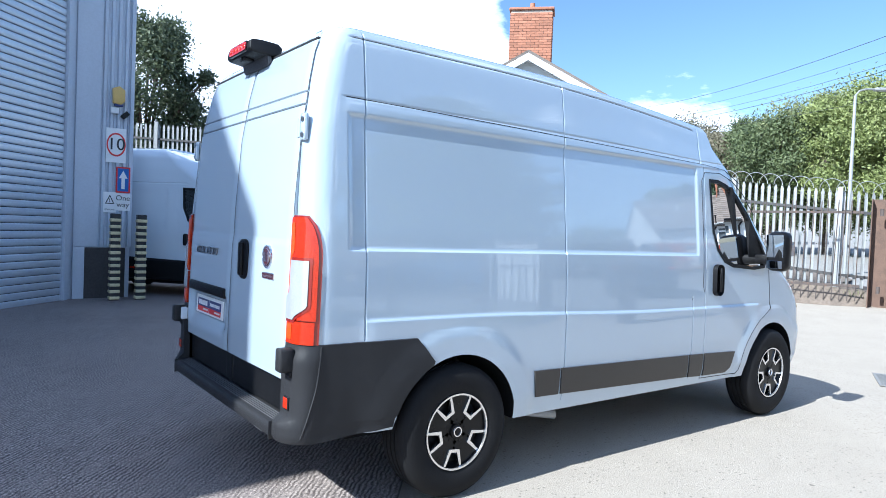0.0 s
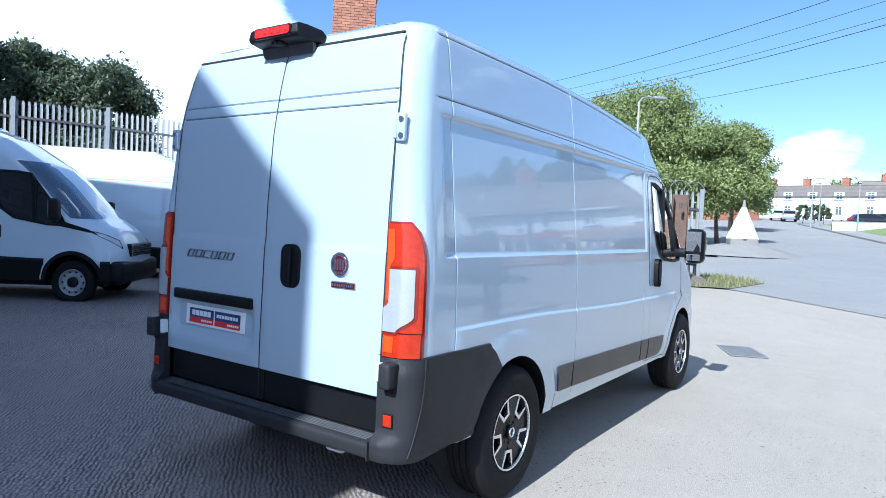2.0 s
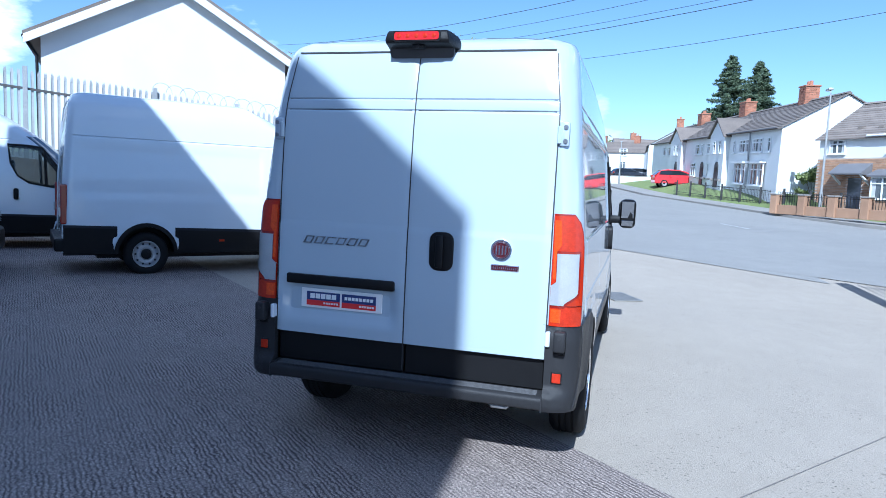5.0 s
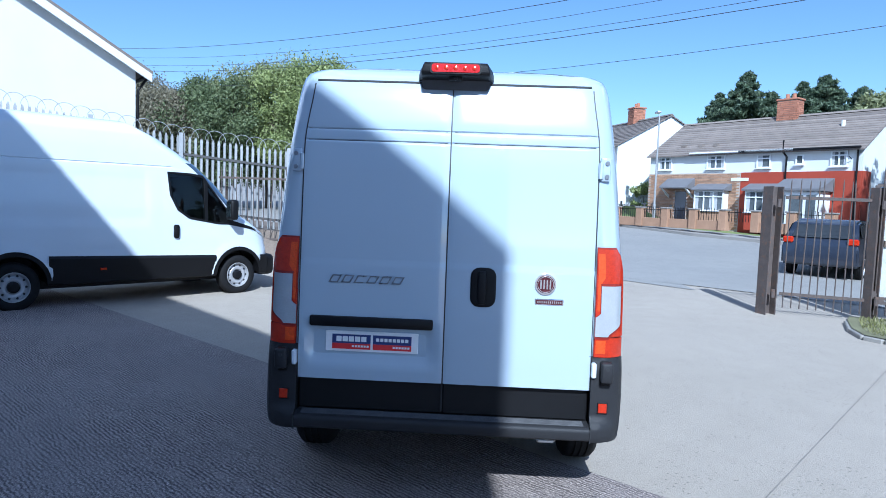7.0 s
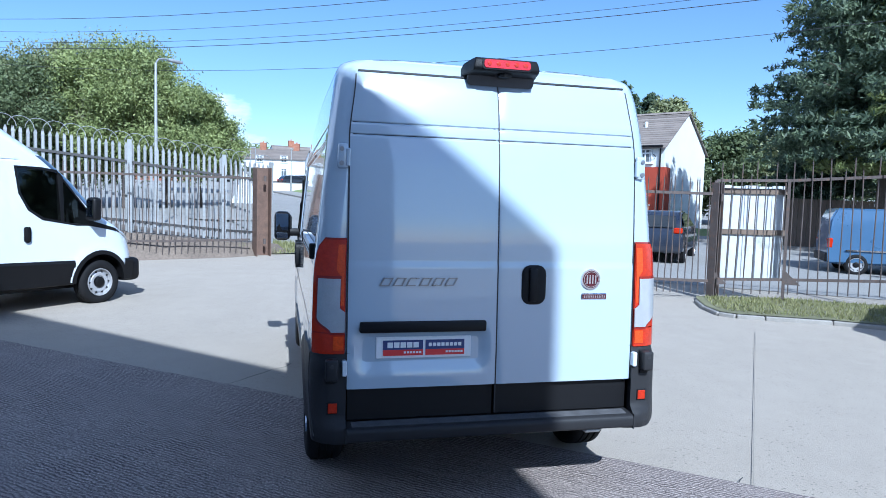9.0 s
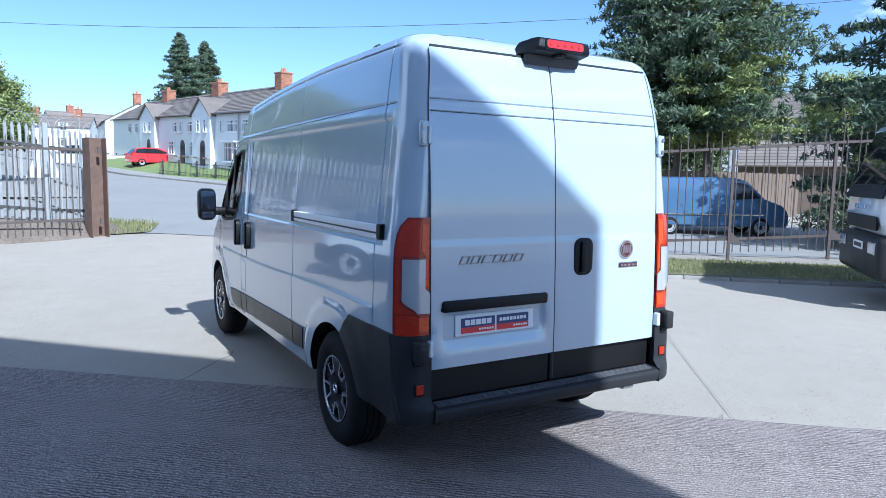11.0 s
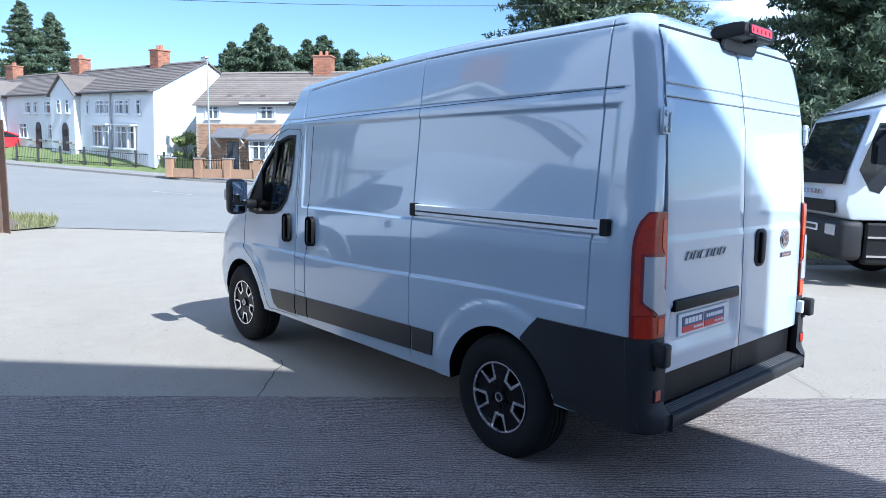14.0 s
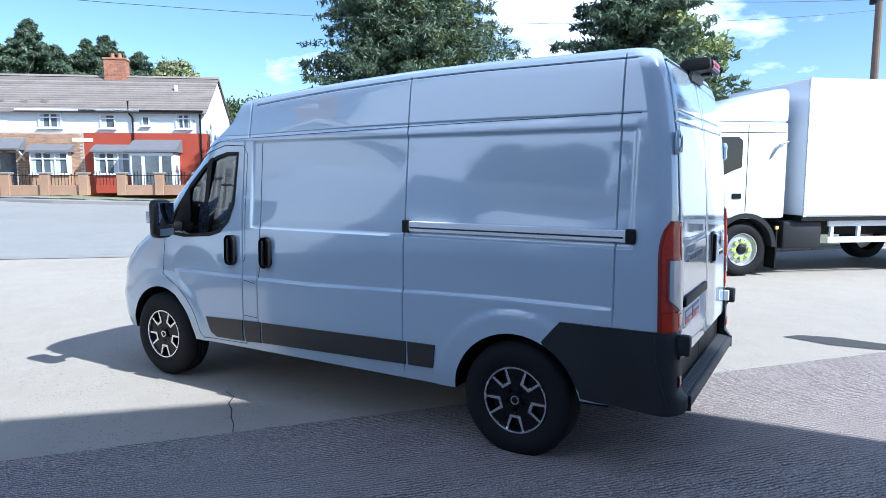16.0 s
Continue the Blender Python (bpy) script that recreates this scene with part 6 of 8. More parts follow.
arch = [(3.45 - 0.52 * math.cos(a), 0.37 + 0.52 * math.sin(a)) for a in [radians(8 + 9 * i) for i in range(8)]]
for s in (1, -1):
    side_seam([(0.842, 0.43), (0.842, 2.44)], s, 0.0045 if s > 0 else 0.002)
    side_seam([(2.40, 0.42), (2.40, 1.05), (2.37, 1.15), (2.365, 1.95), (2.41, 2.02), (2.62, 2.03), (2.80, 1.98), (2.96, 1.88), (3.12, 1.72)], s)
    side_seam([(3.36, 1.26), (3.385, 1.10), (3.40, 0.93)] + arch[::-1] + [(2.90, 0.41), (2.40, 0.42)], s)
    # no gap here: a black line for the shade in the upper crease
    side_seam([(-0.72, 2.137), (2.42, 2.095), (2.70, 2.06), (2.95, 1.95)], s, 0.003)
    side_seam([(2.36, 2.12), (2.36, 2.44)], s, 0.003)
    side_seam([(-0.68, 2.447), (2.36, 2.440)], s, 0.0028)
    side_seam([(-0.612, 0.93), (-0.612, 1.04)], s, 0.002)
    if s > 0:
        side_seam([(2.235, 0.43), (2.235, 0.93), (2.20, 1.10), (2.215, 2.04)], s, 0.004)
        side_seam([(2.26, 0.93), (2.385, 0.95)], s, 0.003)
        side_seam([(2.25, 0.655), (2.39, 0.66)], s, 0.003)
    else:
        side_seam([(2.235, 0.45), (2.235, 1.05)], s, 0.002)

# rear doors: two skins with pressed lines, lower dark panels, handle, badges and number plate
for s, y0, y1 in ((1, 0.004, 0.836), (-1, -0.836, -0.004)):
    bm = BM()
    zs = sorted(set([0.72 + 0.05 * i for i in range(35)] + [2.075, 2.083, 2.09, 2.097, 2.105, 2.14, 2.148, 2.155, 2.162, 2.17, 1.36, 1.375, 1.39, 1.41, 1.43, 1.12, 1.10, 1.08, 1.06]))
    zs = [z for z in zs if z <= 2.425] + [2.432]
    rows = []
    for z in zs:
        row = []
        tw = 1 - 0.045 * step(z - 2.25, 0.4)
        for j in range(25):
            y = y0 + (y1 - y0) * j / 24
            y = y * tw
            x = van_shell.xr(z) - 0.008 - 0.002 * (1 - (y / 0.84) ** 2)
            x -= 0.005 * step(1.395 - z, 0.03)
            x += 0.009 * max(0.0, 1 - abs(z - 2.09) / 0.008) + 0.008 * max(0.0, 1 - abs(z - 2.155) / 0.008)
            if s > 0:      # the pressed bay for the number plate
                x += 0.03 * plateau(y, 0.07, 0.775, 0.05) * plateau(z, 0.84, 1.03, 0.06)
            e = min((y - y0 * tw), (y1 * tw - y))
            x += 0.006 * (1 - step(e - 0.004, 0.02))
            row.append((x, y, z))
        rows.append(row)
    rim = [[(x + 0.03, y, z) for x, y, z in r] for r in (rows[0], rows[-1])]
    rows = [rim[0]] + rows + [rim[1]]
    rows = [[(r[0][0] + 0.03, r[0][1], r[0][2])] + r + [(r[-1][0] + 0.03, r[-1][1], r[-1][2])] for r in rows]
    grid(bm, rows)
    bmesh.ops.recalc_face_normals(bm, faces=bm.faces)
    door = part("rear_door", bm, PAINT, van, "closed rear door with pressed lines", smooth=40)
    for zz in (2.09, 2.155):
        tw = 1 - 0.045 * step(zz - 2.25, 0.4)
        line = [(van_shell.xr(zz) + 0.0005 - 0.002 * (1 - (y / 0.84) ** 2), y, zz) for y in [y0 + (y1 - y0) * (0.02 + 0.96 * j / 12) for j in range(13)]]
        # thin black tube laid in the pressing as its painted shade
        part("pressed_line", tube(BM(), line, 0.0016 if zz > 2.1 else 0.0026, 5), BLACK_PRINT, door)
    lo = boxed((-0.905, (y0 + y1) / 2, 0.626), (0.03, y1 - y0, 0.184), 0.006)
    part("lower_panel", lo, PLASTIC_DARK, door, "black plastic lower door panel")
    if s < 0:
        hd = boxed((0, -0.213, 1.283), (0.16, 0.145, 0.225), 0.05, seg=4)
        for v in hd.verts:
            v.co.x = -0.950 + v.co.x * 0.12
        hd = part("door_handle", hd, PLASTIC_DARK, door, "black plastic door handle", smooth=40)
        part("grip", boxed((-0.966, -0.205, 1.283), (0.022, 0.05, 0.19), 0.010, seg=2), PLASTIC_DARK, hd, smooth=40)
        bd = part("round_badge", cyl(BM(), (-0.935, -0.563, 1.315), (-0.957, -0.563, 1.315), 0.064, 0.060, n=32), CHROME, door, "round chrome badge with a red centre")
        part("badge_centre", cyl(BM(), (-0.94, -0.563, 1.315), (-0.959, -0.563, 1.315), 0.050, n=28), MAROON, bd)
        part("inner_ring", lathe(BM(), [(0.047, -0.001), (0.046, 0.002), (0.043, 0.002), (0.042, -0.001)], 28, "y"), CHROME, bd).matrix_basis = pose(-0.9595, -0.563, 1.315, 0, 0, 90)
        for k in range(4):
            part("stroke", boxed((-0.961, -0.537 - 0.0175 * k, 1.315), (0.003, 0.0085, 0.052)), CHROME, bd)
        sc = part("strip_badge", boxed((-0.950, -0.588, 1.215), (0.012, 0.162, 0.036), 0.004), CHROME, door, "narrow chrome strip badge")
        part("strip_centre", boxed((-0.957, -0.588, 1.215), (0.004, 0.148, 0.025)), MAROON, sc)
        for k in range(12):
            part("letter_stroke", boxed((-0.9595, -0.524 - 0.0117 * k, 1.215), (0.002, 0.006, 0.013)), CHROME, sc)
    else:
        part("plate_lamp_bar", boxed((-0.949, 0.418, 1.055), (0.045, 0.71, 0.062), 0.012, seg=2), PLASTIC_DARK, door, "black plate-lamp bar", smooth=40)
        # model badge: a row of slanted chrome strokes
        md = thing("model_badge", "", "")
        md.parent = door
        for k in range(6):
            yy = 0.632 - 0.072 * k
            b = BM()
            tall = 0.019
            for zz in (1.301 + tall, 1.301 - tall):
                box(b, (-0.953, yy, zz), (0.006, 0.054, 0.0065))
            box(b, (-0.953, yy + 0.023, 1.301), (0.006, 0.0075, 2 * tall))
            if k != 2:
                box(b, (-0.953, yy - 0.023, 1.301), (0.006, 0.0075, 2 * tall))
            for v in b.verts:      # leaning strokes
                v.co.y -= (v.co.z - 1.301) * 0.55
            part("letter_stroke", b, DULL_CHROME, md)
        pl = boxed((0, 0, 0), (0.008, 0.535, 0.118), 0.003)
        pl = part("show_plate", pl, SIGN_WHITE, door, "white dealer show plate with two red and navy panels")
        pl.matrix_basis = pose(-0.936, 0.413, 0.938, 0, 2, 0)
        for k, yy in enumerate((0.118, -0.118)):
            part("navy_field", boxed((-0.0055, yy, 0.014), (0.003, 0.222, 0.052)), NAVY, pl)
            part("red_field", boxed((-0.0055, yy, -0.0285), (0.003, 0.222, 0.032)), SIGN_RED, pl)
            n_, w_, h_ = (5, 0.030, 0.030) if k == 0 else (8, 0.018, 0.019)
            for j in range(n_):
                part("white_bar", boxed((-0.0075, yy + (j - (n_ - 1) / 2) * (w_ + 0.006), 0.014), (0.002, w_, h_)), SIGN_WHITE, pl)
            for j in range(6):
                part("white_line", boxed((-0.0075, yy - 0.01 - 0.017 * j, -0.027), (0.002, 0.012, 0.011)), SIGN_WHITE, pl)
# roof lip over the doors, high stop lamp with camera
part("door_gap", boxed((-0.797, 0, 2.440), (0.03, 1.58, 0.010)), BLACK_PRINT, van)
bm = BM()
grid(bm, [[(van_shell.xr(z) - 0.006 - 0.005 * step(1.395 - z, 0.03), y, z) for y in (-0.0035, 0.0035)] for z in [0.56 + 0.05 * i for i in range(38)]])
part("centre_gap", bm, BLACK_PRINT, van)
for s in (1, -1):
    bm = BM()
    grid(bm, [[(van_shell.xr(z) - 0.005, s * y * (1 - 0.045 * step(z - 2.25, 0.4)), z) for y in (0.835, 0.842)] for z in [0.72 + 0.05 * i for i in range(35)]])
    part("side_gap", bm, BLACK_PRINT, van)
hl = prism(BM(), [(-0.760, 2.495), (-0.785, 2.524), (-0.88, 2.537), (-0.928, 2.536), (-0.946, 2.522), (-0.950, 2.476), (-0.936, 2.460), (-0.87, 2.452), (-0.79, 2.450)], -0.218, 0.218, "y")
bmesh.ops.bevel(hl, geom=hl.edges[:], offset=0.009, segments=2, affect="EDGES", profile=0.5)
for v in hl.verts:      # the ends draw in towards the back and the top
    v.co.y = v.co.y * (1 - 0.06 * step(v.co.z - 2.51, 0.05) - 0.12 * step(-v.co.x - 0.86, 0.09)) - 0.012
hl = part("stop_lamp_housing", hl, PLASTIC_DARK, van, "dark plastic housing with high stop lamp and camera", smooth=45)


def pill(w, h, r, lo, hi):
    """A rounded bar across the rear, w wide and h high."""
    pts = []
    for cx, cz, a0 in ((w / 2 - r, h / 2 - r, 0), (r - w / 2, h / 2 - r, 90), (r - w / 2, r - h / 2, 180), (w / 2 - r, r - h / 2, 270)):
        pts += [(cx + r * math.cos(radians(a0 + 18 * i)), cz + r * math.sin(radians(a0 + 18 * i))) for i in range(6)]
    return prism(BM(), pts, lo, hi, "x")


fr = part("lens_frame", pill(0.288, 0.060, 0.018, -0.004, 0.012), BLACK_GLOSS, hl)
fr.matrix_basis = pose(-0.9475, -0.012, 2.499, 0, 5, 0)
lm = part("stop_lamp", pill(0.268, 0.046, 0.016, -0.008, 0.010), STOP_RED, hl, "red high stop lamp")
lm.matrix_basis = pose(-0.9475, -0.012, 2.499, 0, 5, 0)
for k in range(5):
    part("lamp_cell", lathe(BM(), [(0.014, -0.002), (0.012, 0.002), (0.0, 0.0035)], 12, "z"), LAMP_RED, lm).matrix_basis = pose(-0.008, 0.104 - 0.052 * k, 0, 0, -90, 0)
part("camera_bulge", boxed((-0.895, -0.012, 2.450), (0.06, 0.075, 0.026), 0.010, seg=3), PLASTIC_DARK, hl, smooth=45)
part("camera_lens", cyl(BM(), (-0.905, -0.012, 2.452), (-0.931, -0.012, 2.447), 0.012, 0.010, n=14), BLACK_GLOSS, hl)
# the flap's lighter grey stands in for the reflection on it
fl = part("mount_flap", pill(0.392, 0.070, 0.026, -0.011, 0.011), STEP_RIB, hl, smooth=45)
fl.matrix_basis = pose(-0.833, -0.012, 2.434, 0, -14, 0)
# rear step with ribs
st = prism(BM(), [(-0.86, 0.530), (-0.930, 0.530), (-1.012, 0.520), (-1.026, 0.513), (-1.031, 0.498), (-1.026, 0.452), (-1.004, 0.440), (-0.86, 0.442)], -0.838, 0.838, "y")
bmesh.ops.bevel(st, geom=[e for e in st.edges if abs(e.verts[0].co.y - e.verts[1].co.y) > 1], offset=0.006, segments=2, affect="EDGES", profile=0.5)
st = part("rear_step", st, PLASTIC, van, "dark grey plastic rear step", smooth=45)
for k in range(5):
    part("rib", boxed((-0.936 - 0.0135 * k, 0, 0.5285 - 0.0016 * k), (0.007, 1.62, 0.010), 0.002), STEP_RIB, st)
part("step_underside", boxed((-0.90, 0, 0.465), (0.10, 1.7, 0.09), 0.02), PLASTIC_DARK, van)
part("tow_eye", boxed((-0.965, -0.60, 0.430), (0.06, 0.11, 0.030), 0.012), GALV, van)
# sliding-door rail on the left side
rl = part("door_rail", boxed((0.06, 1.012, 1.445), (1.50, 0.03, 0.070), 0.004), RAIL_ALU, van, "bare aluminium sliding-door rail", smooth=30)
part("rail_slot", boxed((0.06, 1.028, 1.437), (1.44, 0.004, 0.010)), BLACK_PRINT, rl)
for ex in (0.815, -0.70):
    part("rail_end", boxed((ex, 1.014, 1.445), (0.055, 0.04, 0.085), 0.006), PLASTIC_DARK, rl)
# seats, dashboard and wheel behind the glass; underside
for yy in (0.45, -0.30):
    seat = part("seat", boxed((2.50, yy, 1.05), (0.5, 0.5, 0.14), 0.05, seg=2), INTERIOR, van)
    part("seat_back", boxed((2.27, yy, 1.42), (0.13, 0.48, 0.62), 0.05, seg=2), INTERIOR, seat, smooth=40)
    part("headrest", boxed((2.25, yy, 1.78), (0.10, 0.26, 0.18), 0.04, seg=2), INTERIOR, seat, smooth=40)
part("dashboard", boxed((3.15, 0, 1.18), (0.42, 1.78, 0.30), 0.06, seg=2), INTERIOR, van)
part("steering_wheel", lathe(BM(), [(0.20, 0), (0.215, 0.012), (0.20, 0.025), (0.185, 0.012), (0.20, 0)], 24, "z"), PLASTIC_DARK, van).matrix_basis = pose(2.90, -0.42, 1.32, 0, -60, 0)
part("underbody", boxed((1.8, 0, 0.36), (4.6, 1.25, 0.16), 0.03), PLASTIC_DARK, van)
part("exhaust", cyl(BM(), (0.9, -0.65, 0.27), (1.1, -0.72, 0.24), 0.03, n=12), STEEL_WHEEL, van)


def road_wheel(parent, m, spoke=True, r=0.365, rim=0.222, wide=0.22, hubcol=None):
    """A wheel whose outer face looks along +y: tyre with tread grooves, rim barrel, five forked spokes or a steel disc, hub cap, nuts."""
    w = thing("wheel", "", "")
    w.parent, w.matrix_basis = parent, m
    h = wide / 2
    ty = lathe(BM(), [(rim, -h + 0.01), (rim + 0.02, -h), (r - 0.035, -h + 0.005), (r - 0.006, -h + 0.03), (r, -0.06), (r, -0.048), (r - 0.009, -0.046), (r - 0.009, -0.036), (r, -0.034), (r, -0.006), (r - 0.009, -0.005), (r - 0.009, 0.005), (r, 0.006), (r, 0.034), (r - 0.009, 0.036), (r - 0.009, 0.046), (r, 0.048), (r, 0.06), (r - 0.006, h - 0.03), (r - 0.035, h - 0.004), (r - 0.075, h + 0.004), (rim + 0.025, h), (rim + 0.006, h - 0.012), (rim - 0.012, h - 0.03), (rim - 0.02, 0.0)], 56, "y")
    part("tyre", ty, RUBBER, w, smooth=40)
    part("rim", lathe(BM(), [(rim - 0.006, h - 0.012), (rim - 0.016, h - 0.03), (rim - 0.026, 0.0), (0.10, -0.01), (0.02, -0.01)], 48, "y"), BLACK_GLOSS if spoke else STEEL_WHEEL, w, smooth=40)
    part("rim_lip", lathe(BM(), [(rim + 0.004, h - 0.018), (rim + 0.002, h - 0.004), (rim - 0.008, h - 0.005), (rim - 0.010, h - 0.014)], 48, "y"), ALLOY if spoke else STEEL_WHEEL, w, smooth=40)
    if spoke:
        part("backing", lathe(BM(), [(rim - 0.016, h - 0.03), (rim - 0.03, h - 0.06), (0.02, h - 0.065)], 40, "y"), BLACK_GLOSS, w)
        for k in range(5):
            a = 2 * math.pi * k / 5 + math.pi / 2
            R = Matrix.Rotation(-a, 4, "Y")
            b = BM()
            prism(b, [(0.04, -0.045), (0.11, -0.052), (0.205, -0.062), (0.205, 0.062), (0.11, 0.052), (0.04, 0.045)], h - 0.052, h - 0.024, "y")
            bmesh.ops.transform(b, matrix=Matrix.Rotation(-a - math.pi / 5, 4, "Y"), verts=b.verts)
            part("spoke", b, BLACK_GLOSS, w)
            b = BM()
            for sg in (1, -1):
                prism(b, [(0.207, sg * 0.066), (0.101, sg * 0.036), (0.119, sg * 0.021), (0.207, sg * 0.053)], h - 0.032, h - 0.016, "y")
            prism(b, [(0.101, 0.036), (0.101, -0.036), (0.119, -0.021), (0.119, 0.021)], h - 0.032, h - 0.016, "y")
            bmesh.ops.transform(b, matrix=R, verts=b.verts)
            bmesh.ops.recalc_face_normals(b, faces=b.faces)
            part("spoke_face", b, ALLOY, w, "machined silver spoke edge")
            part("nut", cyl(BM(), (0.062 * math.cos(a + 0.63), h - 0.035, 0.062 * math.sin(a + 0.63)), (0.062 * math.cos(a + 0.63), h - 0.022, 0.062 * math.sin(a + 0.63)), 0.010, n=8), BLACK_GLOSS, w)
        part("hub_cap", lathe(BM(), [(0.044, h - 0.04), (0.04, h - 0.012), (0.0, h - 0.008)], 20, "y"), BLACK_GLOSS, w)
        part("hub_ring", lathe(BM(), [(0.030, h - 0.01), (0.028, h - 0.004), (0.022, h - 0.004), (0.02, h - 0.01)], 20, "y"), CHROME, w)
    else:
        part("disc", lathe(BM(), [(rim - 0.02, h - 0.03), (rim - 0.035, h - 0.055), (0.14, h - 0.03), (0.10, h - 0.035), (0.09, h - 0.05), (0.02, h - 0.05)], 40, "y"), STEEL_WHEEL, w, smooth=40)
        part("hub", lathe(BM(), [(0.085, h - 0.06), (0.08, h - 0.015), (0.05, h - 0.005), (0.0, h - 0.005)], 20, "y"), PLASTIC_DARK, w)
        for k in range(10):
            a = 2 * math.pi * k / 10
            part("slot", cyl(BM(), (0.165 * math.cos(a), h - 0.055, 0.165 * math.sin(a)), (0.165 * math.cos(a), h - 0.036, 0.165 * math.sin(a)), 0.017, n=10), BLACK_PRINT, w)
    return w


for ax in (0.0, 3.45):
    road_wheel(van, pose(ax, 0.900, 0.370, 0, 36, 0), r=0.375, rim=0.213, wide=0.235)
    road_wheel(van, pose(ax, -0.922, 0.370, 0, 30, 180), r=0.375, rim=0.213, wide=0.235)

# the high roof falls away towards the cab
for ob in van.children_recursive:
    if ob.type == "MESH" and ob.matrix_basis == Matrix():
        for vert in ob.data.vertices:
            co = vert.co
            if co.z > 2.06 and co.x > 0.2:
                co.z -= 0.104 * (min(co.x - 0.2, 2.2) / 2.08) ** 1.8 * min(1.0, (co.z - 2.06) / 0.27)

# ---- the other vehicles ----
IV_W = ([0.35, 0.60, 1.0, 1.5, 2.0, 2.45, 2.66, 2.76, 2.82, 2.85], [0.97, 1.0, 1.0, 0.985, 0.94, 0.90, 0.86, 0.78, 0.68, 0.5])
IV_R = ([0.35, 1.5, 2.2, 2.66, 2.79, 2.85], [-1.22, -1.20, -1.15, -1.10, -1.05, -0.9])
IV_F = ([0.30, 0.45, 0.75, 0.92, 1.02, 1.12, 1.20, 1.28, 1.38, 1.9, 2.2, 2.42, 2.60, 2.72, 2.80, 2.85], [4.20, 4.26, 4.29, 4.25, 4.20, 4.13, 4.03, 3.90, 3.72, 3.25, 2.90, 2.55, 2.25, 1.95, 1.70, 1.66])


def white_van_relief(x, z):
    d = 0.012 * plateau(z, 1.25, 2.0, 0.05) * plateau(x, -1.0, 1.9, 0.06)
    for sx in (2.15, 3.12):
        if 0.65 < z < (2.1 if sx < 3 else 1.3):
            d += 0.012 * max(0.0, 1 - abs(x - sx) / 0.008)
    for z0 in (2.16,):
        d += 0.010 * max(0.0, 1 - abs(z - z0) / 0.012) * plateau(x, -1.1, 2.3, 0.05)
    for ax in (0.0, 3.52):
        if z > 0.36:
            d -= 0.02 * math.exp(-((math.hypot(x - ax, z - 0.36) - 0.48) / 0.06) ** 2)
    return d


